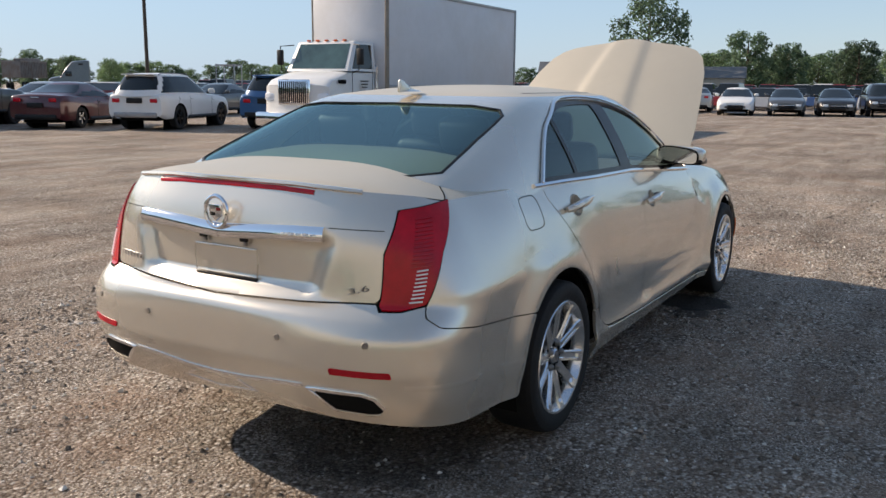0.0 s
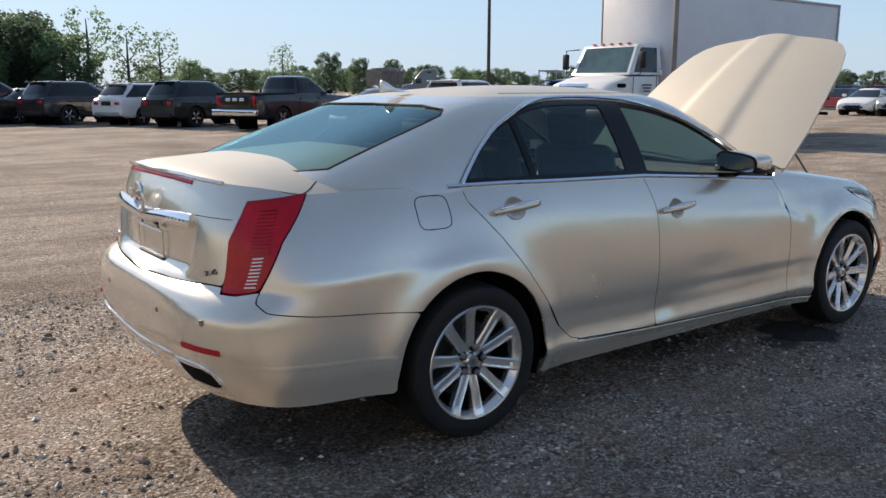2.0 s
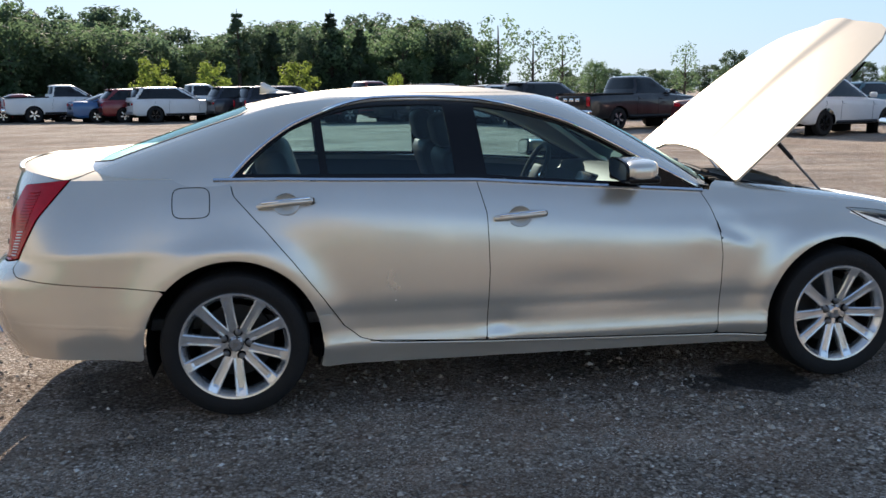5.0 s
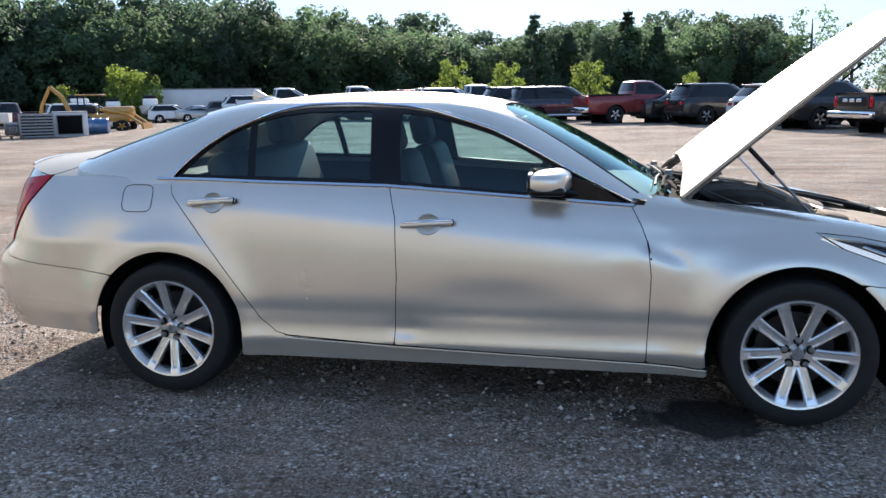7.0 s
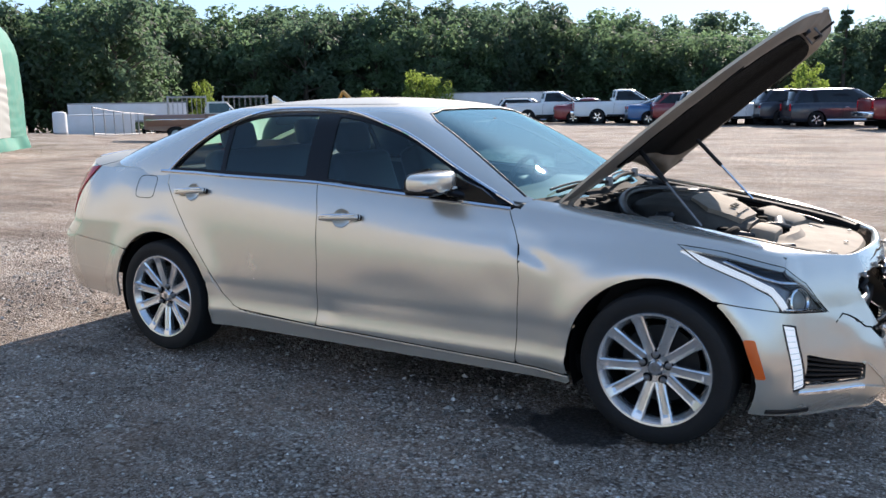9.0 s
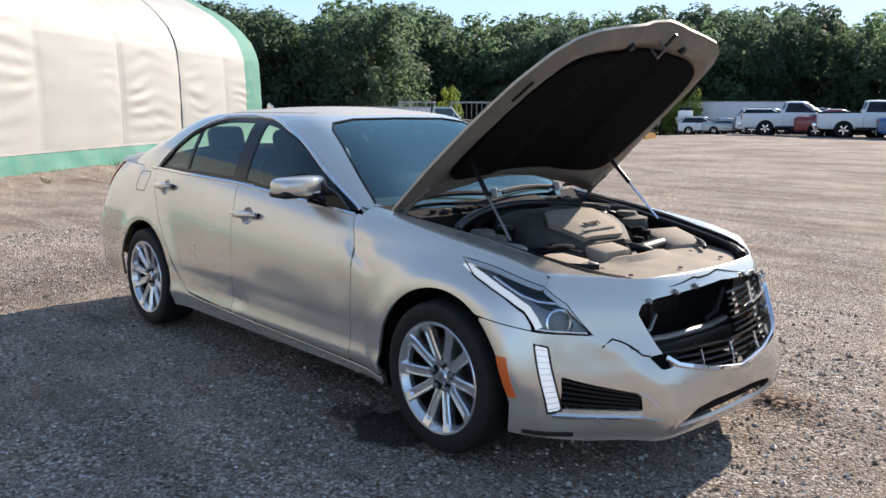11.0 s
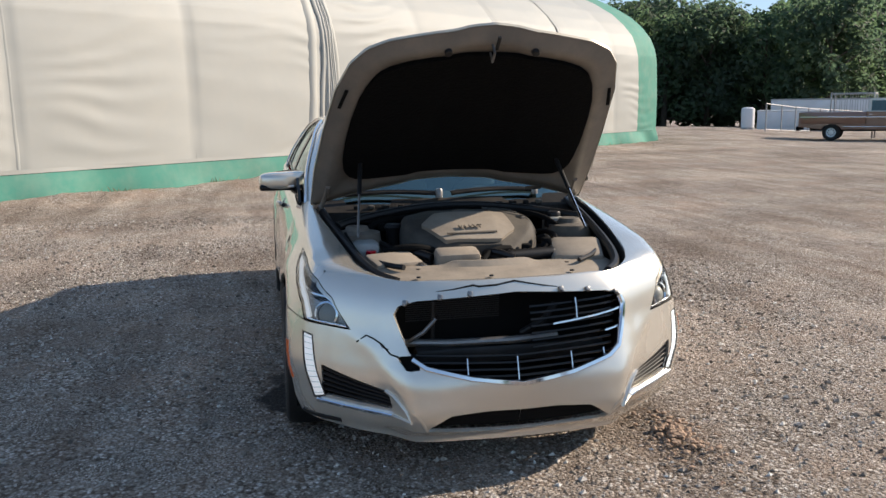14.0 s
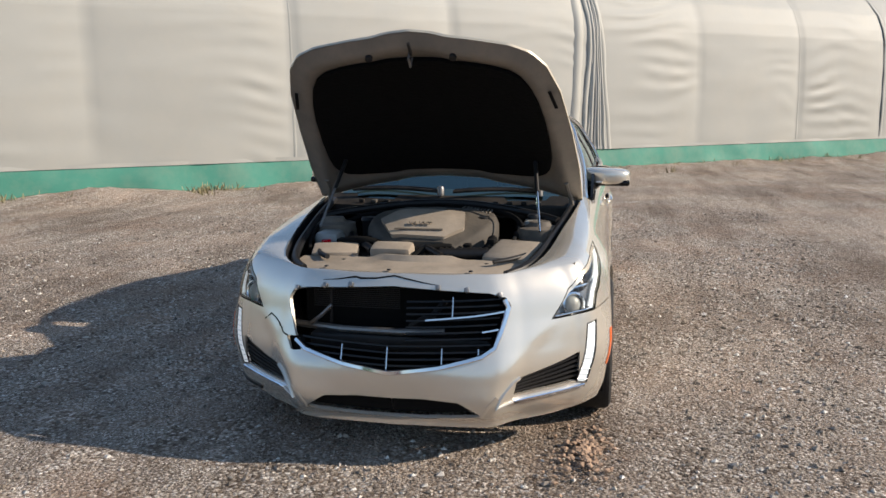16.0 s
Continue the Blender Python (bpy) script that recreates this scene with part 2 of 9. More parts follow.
def thing(name, m=None, label="", category="", group="", kind=""):
    ob = new(name)
    ob.empty_display_size = 0.2
    if m is not None:
        ob.matrix_world = m
    return tagged(ob, label, category, group, kind)


def box_bm(size, at=(0, 0, 0), bevel=0.0, seg=2, rot=None, bm=None):
    bm = bm or bmesh.new()
    t = Matrix.Translation(at) @ (rot or Matrix.Identity(4)) @ Matrix.Diagonal((*size, 1))
    r = bmesh.ops.create_cube(bm, size=1.0, matrix=t)
    if bevel:
        es = list({e for v in r["verts"] for e in v.link_edges})
        bmesh.ops.bevel(bm, geom=es, offset=bevel, segments=seg, affect="EDGES", profile=0.5)
    return bm


def cyl_bm(r1, r2, depth, at=(0, 0, 0), rot=None, seg=20, bm=None, caps=True):
    bm = bm or bmesh.new()
    bmesh.ops.create_cone(bm, cap_ends=caps, segments=seg, radius1=r1, radius2=r2, depth=depth, matrix=Matrix.Translation(at) @ (rot or Matrix.Identity(4)))
    return bm


def tube_bm(points, radius, seg=8, bm=None, closed=False):
    """A round tube along points. radius: one number or one for each point."""
    bm = bm or bmesh.new()
    pts = [Vector(p) for p in points]
    rad = radius if isinstance(radius, (list, tuple)) else [radius] * len(pts)
    rings = []
    n = len(pts)
    up = Vector((0, 0, 1))
    for i, p in enumerate(pts):
        a, b = (pts[(i - 1) % n], pts[(i + 1) % n]) if closed else (pts[max(0, i - 1)], pts[min(n - 1, i + 1)])
        d = (b - a).normalized()
        side = d.cross(up)
        if side.length < 0.05:
            side = d.cross(Vector((0, 1, 0)))
        side.normalize()
        over = side.cross(d)
        rings.append([bm.verts.new(p + rad[i] * (math.cos(2 * math.pi * k / seg) * side + math.sin(2 * math.pi * k / seg) * over)) for k in range(seg)])
    for i in range(n if closed else n - 1):
        a, b = rings[i], rings[(i + 1) % n]
        for k in range(seg):
            bm.faces.new((a[k], a[(k + 1) % seg], b[(k + 1) % seg], b[k]))
    if not closed:
        bm.faces.new(rings[0][::-1])
        bm.faces.new(rings[-1])
    return bm


def lathe_bm(profile, seg=40, axis="Y", bm=None, at=(0, 0, 0)):
    """Turns (radius, along) pairs round an axis."""
    bm = bm or bmesh.new()
    at = Vector(at)
    rings = []
    for r, h in profile:
        ring = []
        for k in range(seg):
            a = 2 * math.pi * k / seg
            c, s = r * math.cos(a), r * math.sin(a)
            v = {"Y": (c, h, s), "Z": (c, s, h), "X": (h, c, s)}[axis]
            ring.append(bm.verts.new(at + Vector(v)))
        rings.append(ring)
    for a, b in zip(rings, rings[1:]):
        for k in range(seg):
            bm.faces.new((a[k], a[(k + 1) % seg], b[(k + 1) % seg], b[k]))
    bmesh.ops.recalc_face_normals(bm, faces=bm.faces)
    return bm


def prism_bm(outline, y0, y1, bm=None, axis="Y", bevel=0.0):
    """A flat outline of (a, b) pairs pushed from y0 to y1 along an axis (Y: outline in x and z; X: in y and z; Z: in x and y)."""
    bm = bm or bmesh.new()
    at = {"Y": lambda a, b, h: (a, h, b), "X": lambda a, b, h: (h, a, b), "Z": lambda a, b, h: (a, b, h)}[axis]
    lo = [bm.verts.new(at(a, b, y0)) for a, b in outline]
    hi = [bm.verts.new(at(a, b, y1)) for a, b in outline]
    n = len(lo)
    fs = [bm.faces.new(lo), bm.faces.new(hi[::-1])]
    fs += [bm.faces.new((lo[i], hi[i], hi[(i + 1) % n], lo[(i + 1) % n])) for i in range(n)]
    bmesh.ops.recalc_face_normals(bm, faces=fs)
    if bevel:
        bmesh.ops.bevel(bm, geom=list({e for f in fs for e in f.edges}), offset=bevel, segments=2, affect="EDGES", profile=0.5)
    return bm


def spline(xs, ys):
    """A smooth curve through the pairs that keeps to their rises and falls."""
    xs, ys = np.array(xs, float), np.array(ys, float)
    h, d = np.diff(xs), np.diff(ys) / np.diff(xs)
    m = np.zeros(len(xs))
    m[0], m[-1] = d[0], d[-1]
    for i in range(1, len(xs) - 1):
        if d[i - 1] * d[i] > 0:
            w1, w2 = 2 * h[i] + h[i - 1], h[i] + 2 * h[i - 1]
            m[i] = (w1 + w2) / (w1 / d[i - 1] + w2 / d[i])

    def at(x):
        x = np.clip(np.asarray(x, float), xs[0], xs[-1])
        i = np.clip(np.searchsorted(xs, x) - 1, 0, len(h) - 1)
        t = (x - xs[i]) / h[i]
        return (2 * t**3 - 3 * t**2 + 1) * ys[i] + (t**3 - 2 * t**2 + t) * h[i] * m[i] + (3 * t**2 - 2 * t**3) * ys[i + 1] + (t**3 - t**2) * h[i] * m[i + 1]

    return at

# ---- the shape of the sedan's body: (s, z) on the right or left half to a place ----
XR, XF, LR, LF = -2.05, 1.75, 0.95, 0.95  # where the rear and the front begin to round, and the length of each round
side_w = spline([0.14, 0.20, 0.27, 0.33, 0.41, 0.50, 0.60, 0.72, 0.82, 0.92, 1.00, 1.06, 1.12], [0.815, 0.842, 0.866, 0.875, 0.8885, 0.8905, 0.8885, 0.8825, 0.8690, 0.838, 0.801, 0.760, 0.70])
low_w = spline([0.14, 0.20, 0.25, 0.285, 0.298, 0.33, 0.38, 0.44, 0.48, 0.52, 0.60], [0.835, 0.862, 0.878, 0.893, 0.896, 0.8895, 0.8835, 0.8835, 0.8885, 0.8900, 0.8885])
rear_x = spline([0.20, 0.27, 0.35, 0.43, 0.485, 0.505, 0.60, 0.67, 0.695, 0.708, 0.722, 0.74, 0.90, 1.00, 1.06, 1.115], [-2.40, -2.46, -2.515, -2.552, -2.566, -2.574, -2.572, -2.566, -2.556, -2.540, -2.512, -2.502, -2.494, -2.475, -2.455, -2.435])
front_x = spline([0.17, 0.22, 0.30, 0.38, 0.50, 0.60, 0.70, 0.78, 0.85], [2.26, 2.30, 2.325, 2.335, 2.305, 2.275, 2.245, 2.205, 2.11])
top_z = spline([-3.00, -2.75, -2.40, -2.12, -1.50, -0.36, 0.75, 1.10, 1.50, 1.75, 2.00, 2.30, 2.70], [1.112, 1.108, 1.085, 1.055, 1.055, 1.030, 0.950, 0.918, 0.868, 0.835, 0.805, 0.788, 0.790])


def rounded(t, n):
    """How far along and how far out a rounded corner has gone at t, from 0 on the side to 1 on the centre line."""
    a = np.clip(t, 0, 1) * math.pi / 2
    c, d = np.maximum(np.cos(a), 0), np.sin(a)
    r = (c**n + d**n) ** (-1 / n)
    return d * r, c * r


corner_bend = spline([0.0, 0.10, 0.30, 0.42, 0.52, 0.66, 0.77, 0.82, 0.86, 0.92, 1.0], [0.0, 0.02, 0.05, 0.012, -0.025, -0.04, -0.025, 0.0, 0.018, 0.012, 0.0])


def flare(x, z):
    out = 0.0
    for cx in (-1.455, 1.455):
        d = np.hypot(x - cx, z - 0.325)
        out = out + 0.024 * np.exp(-(((d - 0.40) / 0.085) ** 2))
    return out


def dents(x, z, right):
    """The damage on the right front door and fender."""
    d = 0.007 * np.exp(-(((x - 0.74) / 0.09) ** 2 + ((z - 0.60) / 0.10) ** 2))
    # a sharp crease in the fender behind the door
    h = z - 0.773 + 0.4 * (x - 0.842)
    crease = np.where(h > 0, np.clip(1 - h / 0.105, 0, 1), np.clip(1 + h / 0.045, 0, 1))
    d = d + 0.013 * crease * np.clip((x - 0.76) / 0.05, 0, 1) * np.clip((1.01 - x) / 0.09, 0, 1)
    d = d + 0.010 * np.exp(-(((x - 0.15) / 0.28) ** 2 + ((z - 0.52) / 0.09) ** 2)) + 0.012 * np.exp(-(((x + 0.26) / 0.07) ** 2 + ((z - 0.37) / 0.05) ** 2))
    return np.where(right, 0.9 * d, 0.0)


def smooth_step(t):
    t = np.clip(t, 0, 1)
    return t * t * (3 - 2 * t)


fold_s = spline([0.12, 0.19, 0.28, 0.40, 0.50, 0.58], [2.365, 2.375, 2.385, 2.350, 2.295, 2.20])
fold_out = spline([0.12, 0.19, 0.27, 0.36, 0.46, 0.56, 0.60], [0.030, 0.040, 0.045, 0.026, 0.014, 0.004, 0.0])


def body(s, z, right=True):
    """Places on the lower body; s is x along the sides and runs on round the ends to -3.0 and 2.7 on the centre line."""
    s, z = np.asarray(s, float), np.asarray(z, float)
    (ra, rw), (fa, fw) = rounded((XR - s) / LR, 2.8 + 0.8 * np.clip((0.70 - z) / 0.08, 0, 1)), rounded((s - XF) / LF, 1.95)
    fa = fa + np.where(s > XF, corner_bend(np.clip(fa, 0, 1)), 0.0)
    x = np.clip(s, XR, XF) + (rear_x(z) - XR) * ra + (front_x(z) - XF) * fa
    tuck = 0.03 * np.clip((s - 1.2) / 0.6, 0, 1) ** 2 * np.clip((z - 0.45) / 0.3, 0, 1)
    lift = 0.08 * (s + 0.2) * np.clip((z - 0.58) / 0.25, 0, 1)
    mid = np.clip((1.16 - np.abs(s)) / 0.10, 0, 1)
    w = side_w(z + np.clip(lift, -0.15, 0.16)) + (low_w(z) - side_w(z)) * mid * np.clip((0.60 - z) / 0.06, 0, 1)
    back = smooth_step((-s - 0.9) / 0.8)
    w = w - (0.065 * back + 0.045 * smooth_step((-s - 1.7) / 0.4)) * np.clip((z - 0.75) / 0.30, 0, 1.1)
    w = w + flare(s, z) - tuck - dents(s, z, right)
    w = w * rw * fw
    half = 0.455 - 0.32 * np.clip(0.93 - z, 0, 0.3)
    plate = 1 / (1 + np.exp(np.clip((w - half) / 0.010, -50, 50))) / (1 + np.exp(np.clip((z - 0.930) / 0.006, -50, 50))) * np.clip((z - 0.738) / 0.03, 0, 1)
    x = x + np.where(s < -2.5, 0.035 * plate, 0.0)
    # the proud fold of the front bumper that runs from the head lamp down to the lower corner
    off = s - fold_s(z)
    prow = fold_out(z) * np.where(off < 0, np.exp(-((off / 0.050) ** 2)), np.exp(-((off / 0.16) ** 2)))
    x = x + np.where(s > 1.95, prow, 0.0)
    return np.stack([x, -w if right else w, z + 0 * x], -1)


cab_w = spline([0.92, 1.00, 1.05, 1.15, 1.25, 1.33, 1.37, 1.39, 1.402], [0.835, 0.800, 0.782, 0.738, 0.682, 0.632, 0.592, 0.562, 0.535])
cab_f = spline([0.92, 1.00, 1.10, 1.20, 1.30, 1.36, 1.39, 1.402], [1.03, 0.90, 0.725, 0.545, 0.345, 0.205, 0.115, 0.06])
cab_r = spline([0.92, 1.05, 1.10, 1.16, 1.25, 1.33, 1.37, 1.39, 1.402], [-2.50, -2.27, -2.16, -2.01, -1.75, -1.51, -1.385, -1.30, -1.23])
CR, CF, CL = -0.80, -0.30, 1.90


def cabin(s, z, right=True):
    """Places on the glasshouse; s is x along the sides and runs on round the ends to -2.7 and 1.6."""
    s, z = np.asarray(s, float), np.asarray(z, float)
    (ra, rw), (fa, fw) = rounded((CR - s) / CL, 5), rounded((s - CF) / CL, 5)
    x = np.clip(s, CR, CF) + (cab_r(z) - CR) * ra + (cab_f(z) - CF) * fa
    w = cab_w(z) * rw * fw
    return np.stack([x, -w if right else w, z + 0 * x], -1)


def far_from(poly, u, v):
    """Signed distance of points to a closed outline, below zero inside."""
    p = np.array(poly, float)
    u, v = np.asarray(u, float), np.asarray(v, float)
    best = np.full(u.shape, 1e9)
    inside = np.zeros(u.shape, bool)
    for (ax, ay), (bx, by) in zip(p, np.roll(p, -1, 0)):
        ex, ey = bx - ax, by - ay
        t = np.clip(((u - ax) * ex + (v - ay) * ey) / (ex * ex + ey * ey + 1e-12), 0, 1)
        best = np.minimum(best, np.hypot(u - ax - t * ex, v - ay - t * ey))
        cross = (ay > v) != (by > v)
        inside ^= cross & (u < (bx - ax) * (v - ay) / (by - ay + 1e-12) + ax)
    return np.where(inside, -best, best)


def frame_at(place, u, v, right=True, lift=0.0):
    """A pose on a curved surface: x along it, y out of the surface turned away (-y looks outwards), z up along it."""
    e = 2e-3
    p = np.array(place(u, v, right))
    a = np.array(place(u + e, v, right)) - np.array(place(u - e, v, right))
    b = np.array(place(u, v + e, right)) - np.array(place(u, v - e, right))
    n = np.cross(a, b)
    n = Vector(n if right else -n).normalized()
    z = Vector(b).normalized()
    x = (-n).cross(z).normalized()
    z = x.cross(-n)
    m = Matrix((x, -n, z)).transposed().to_4x4()
    m.translation = Vector(p) + lift * n
    return m


def ribbon(name, place, pts, width, height, material, parent, right=True, lift=0.0, label="", closed=False, dense=0.03):
    """A raised bar of the given width along a line of (u, v) pairs on a curved surface."""
    pts = [np.array(p, float) for p in pts] + ([np.array(pts[0], float)] if closed else [])
    line = []
    for a, b in zip(pts, pts[1:]):
        n = max(1, int(np.hypot(*(b - a)) / dense))
        line += [a + (b - a) * k / n for k in range(n)]
    if not closed:
        line.append(pts[-1])
    fr = [frame_at(place, p[0], p[1], right, lift) for p in line]
    n = len(fr)
    verts, faces = [], []
    for i, m in enumerate(fr):
        o = m.translation
        a, b = (fr[(i - 1) % n], fr[(i + 1) % n]) if closed else (fr[max(0, i - 1)], fr[min(n - 1, i + 1)])
        d = (b.translation - a.translation).normalized()
        up = -Vector(m.col[1][:3])
        side = d.cross(up).normalized()
        w = width[min(i * len(width) // n, len(width) - 1)] if isinstance(width, (list, tuple)) else width
        for k, h in ((-0.5, -0.004), (-0.5, height * 0.6), (-0.3, height), (0.3, height), (0.5, height * 0.6), (0.5, -0.004)):
            verts.append(o + side * (w * k) + up * h)
    for i in range(n if closed else n - 1):
        p, q = i * 6, ((i + 1) % n) * 6
        faces += [(p + k, p + k + 1, q + k + 1, q + k) for k in range(5)]
    if not closed:
        faces += [tuple(range(6))[::-1], tuple(range(6 * n - 6, 6 * n))]
    me = mesh_of(name, verts, faces, material, True, 40)
    ob = new(name, me)
    ob.parent = parent
    return tagged(ob, label)


def sheet(name, place, field, u0, u1, v0, v1, step, material, parent, right=True, lip=0.015, lift=0.0, label="", vstep=None, mirror_label=None):
    """The part of a curved surface where field(u, v) is below zero, cut cleanly along its edge, with a lip folded inwards."""
    nu, nv = max(2, int(round((u1 - u0) / step))), max(2, int(round((v1 - v0) / (vstep or step))))
    us, vs = np.linspace(u0, u1, nu + 1), np.linspace(v0, v1, nv + 1)
    U, V = np.meshgrid(us, vs, indexing="ij")
    F = field(U, V)
    cut, verts, faces = {}, [], []

    def at(u, v):
        verts.append((u, v))
        return len(verts) - 1

    def node(i, j):
        if (i, j) not in cut:
            cut[i, j] = at(us[i], vs[j])
        return cut[i, j]

    def edge(i, j, k, m):
        key = (min((i, j), (k, m)), max((i, j), (k, m)))
        if key not in cut:
            fa, fb = F[i, j], F[k, m]
            t = fa / (fa - fb)
            cut[key] = at(us[i] + t * (us[k] - us[i]), vs[j] + t * (vs[m] - vs[j]))
        return cut[key]

    for i in range(nu):
        for j in range(nv):
            ring = [(i, j), (i + 1, j), (i + 1, j + 1), (i, j + 1)]
            ins = [F[c] < 0 for c in ring]
            if not any(ins):
                continue
            poly = []
            for c in range(4):
                a, b = ring[c], ring[(c + 1) % 4]
                if ins[c]:
                    poly.append(node(*a))
                if ins[c] != ins[(c + 1) % 4]:
                    poly.append(edge(*a, *b))
            if len(poly) > 2:
                faces.append(poly)
    if not faces:
        return None
    uv = np.array(verts)
    e = 1e-3
    P = place(uv[:, 0], uv[:, 1], right)
    N = np.cross(place(uv[:, 0] + e, uv[:, 1], right) - place(uv[:, 0] - e, uv[:, 1], right), place(uv[:, 0], uv[:, 1] + e, right) - place(uv[:, 0], uv[:, 1] - e, right))
    N /= np.linalg.norm(N, axis=1)[:, None] + 1e-12
    if not right:
        N = -N
        faces = [f[::-1] for f in faces]
    P = P + lift * N
    count, heard = {}, len(P)
    for f in faces:
        for a, b in zip(f, f[1:] + f[:1]):
            count[a, b] = count.get((a, b), 0) + 1
    rim = [(a, b) for a, b in count if (b, a) not in count]
    allv, allf = list(P), list(faces)
    if lip:
        low = {}
        for a, b in rim:
            for c in (a, b):
                if c not in low:
                    allv += [P[c], P[c] - lip * N[c]]
                    low[c] = len(allv) - 2
            allf.append((low[b], low[a], low[a] + 1, low[b] + 1))
    me = mesh_of(name, allv, allf, material, True, 60)
    ob = new(name, me)
    ob.parent = parent
    return tagged(ob, label)

# ---- ground ----
def ground_z(x, y):
    """Flat round the sedan, falling gently far off to the west and north."""
    r = math.hypot(x, y)
    w = min(1.0, max(0.0, (0.25 * y - x) / 40.0))
    far = max(0.0, r - 46.0)
    az = math.degrees(math.atan2(y, x))
    dip = min(1.0, max(0.0, (az - 117.0) / 8.0)) * min(1.0, max(0.0, (149.0 - az) / 6.0))
    t = min(1.0, max(0.0, (r - 27.0) / 12.0))
    return -0.026 * min(far, 90.0) * w - 0.42 * dip * t * t * (3 - 2 * t)


def gravel_mat():
    m = bpy.data.materials.new("gravel_and_dirt")
    m.use_nodes = True
    n, l = m.node_tree.nodes, m.node_tree.links
    p = n["Principled BSDF"]
    p.inputs["Roughness"].default_value = 0.93
    p.inputs["Specular IOR Level"].default_value = 0.25
    g = n.new("ShaderNodeNewGeometry")

    def noise_node(scale, detail=6, rough=0.6, vec=None):
        t = n.new("ShaderNodeTexNoise")
        t.inputs["Scale"].default_value, t.inputs["Detail"].default_value, t.inputs["Roughness"].default_value = scale, detail, rough
        l.new(vec or g.outputs["Position"], t.inputs["Vector"])
        return t.outputs["Fac"]

    def ramp(fac, stops):
        r = n.new("ShaderNodeValToRGB")
        while len(r.color_ramp.elements) < len(stops):
            r.color_ramp.elements.new(0.5)
        for e, (pos, col) in zip(r.color_ramp.elements, stops):
            e.position, e.color = pos, (*col, 1)
        l.new(fac, r.inputs["Fac"])
        return r.outputs["Color"]

    def mix(fac, a, b, mode="MIX"):
        x = n.new("ShaderNodeMix")
        x.data_type, x.blend_type = "RGBA", mode
        if isinstance(fac, float):
            x.inputs["Factor"].default_value = fac
        else:
            l.new(fac, x.inputs["Factor"])
        for sock, v in ((x.inputs[6], a), (x.inputs[7], b)):
            if isinstance(v, tuple):
                sock.default_value = (*v, 1)
            else:
                l.new(v, sock)
        return x.outputs[2]

    mp = n.new("ShaderNodeMapping")
    mp.inputs["Rotation"].default_value = (0, 0, radians(-18))
    mp.inputs["Scale"].default_value = (0.35, 2.4, 1)
    l.new(g.outputs["Position"], mp.inputs["Vector"])
    dirt = ramp(noise_node(0.7, 8, 0.65), [(0.30, (0.40, 0.285, 0.20)), (0.5, (0.54, 0.415, 0.315)), (0.72, (0.66, 0.54, 0.435))])
    red = ramp(noise_node(0.33, 4), [(0.46, (0, 0, 0)), (0.64, (0.9, 0.9, 0.9))])
    dirt = mix(red, dirt, (0.37, 0.215, 0.13))

    def cells(scale):
        t = n.new("ShaderNodeTexVoronoi")
        t.inputs["Scale"].default_value = scale
        l.new(g.outputs["Position"], t.inputs["Vector"])
        return t

    def pebbles(scale):
        """Stones of every shade; joints darkened for dirt and for painted-in self-shadow."""
        t = cells(scale)
        ch = n.new("ShaderNodeSeparateColor")
        l.new(t.outputs["Color"], ch.inputs["Color"])
        shade = ramp(ch.outputs["Red"], [(0.0, (0.15, 0.115, 0.09)), (0.35, (0.385, 0.335, 0.28)), (0.75, (0.63, 0.575, 0.505)), (1.0, (0.96, 0.93, 0.89))])
        joint = ramp(t.outputs["Distance"], [(0.30, (1, 1, 1)), (0.62, (0.60, 0.56, 0.52))])
        return mix(1.0, shade, joint, "MULTIPLY"), t

    coarse_col, v = pebbles(58)
    fine_col, fine = pebbles(120)
    stones = mix(ramp(noise_node(3.0, 3), [(0.46, (0, 0, 0)), (0.56, (1, 1, 1))]), coarse_col, fine_col)
    patch = ramp(noise_node(1.1, 7, 0.7), [(0.34, (0.55, 0.55, 0.55)), (0.56, (1, 1, 1))])
    col = mix(patch, dirt, stones)
    grit = ramp(noise_node(70, 4, 0.75), [(0.36, (0.60, 0.58, 0.56)), (0.60, (1.45, 1.45, 1.45))])
    col = mix(0.8, col, grit, "MULTIPLY")
    track = ramp(noise_node(1.0, 5, 0.6, mp.outputs["Vector"]), [(0.38, (0.66, 0.62, 0.59)), (0.56, (1.08, 1.08, 1.08))])
    col = mix(0.65, col, track, "MULTIPLY")
    blotch = ramp(noise_node(0.42, 7, 0.62), [(0.36, (0.60, 0.565, 0.54)), (0.50, (0.95, 0.94, 0.93)), (0.66, (1.22, 1.21, 1.20))])
    col = mix(0.85, col, blotch, "MULTIPLY")
    # oil and wet stains
    for cx, cy, r, depth in ((1.12, -0.80, 0.22, 0.9), (0.80, -0.86, 0.12, 0.7), (0.2, -0.1, 0.5, 0.5), (-1.9, -0.3, 0.4, 0.5), (4.2, 1.2, 0.5, 0.35)):
        dist = n.new("ShaderNodeVectorMath")
        dist.operation = "DISTANCE"
        dist.inputs[1].default_value = (cx, cy, 0)
        l.new(g.outputs["Position"], dist.inputs[0])
        add = n.new("ShaderNodeMath")
        add.operation = "MULTIPLY_ADD"
        l.new(noise_node(7.0, 4), add.inputs[0])
        add.inputs[1].default_value = -1.1 * r
        l.new(dist.outputs["Value"], add.inputs[2])
        spot = ramp(add.outputs["Value"], [(0.0, (depth, depth, depth)), (max(0.02, 0.40 * r), (depth, depth, depth)), (0.62 * r, (0, 0, 0))])
        col = mix(spot, col, (0.035, 0.032, 0.03))
    l.new(col, p.inputs["Base Color"])
    b1, b2 = n.new("ShaderNodeBump"), n.new("ShaderNodeBump")
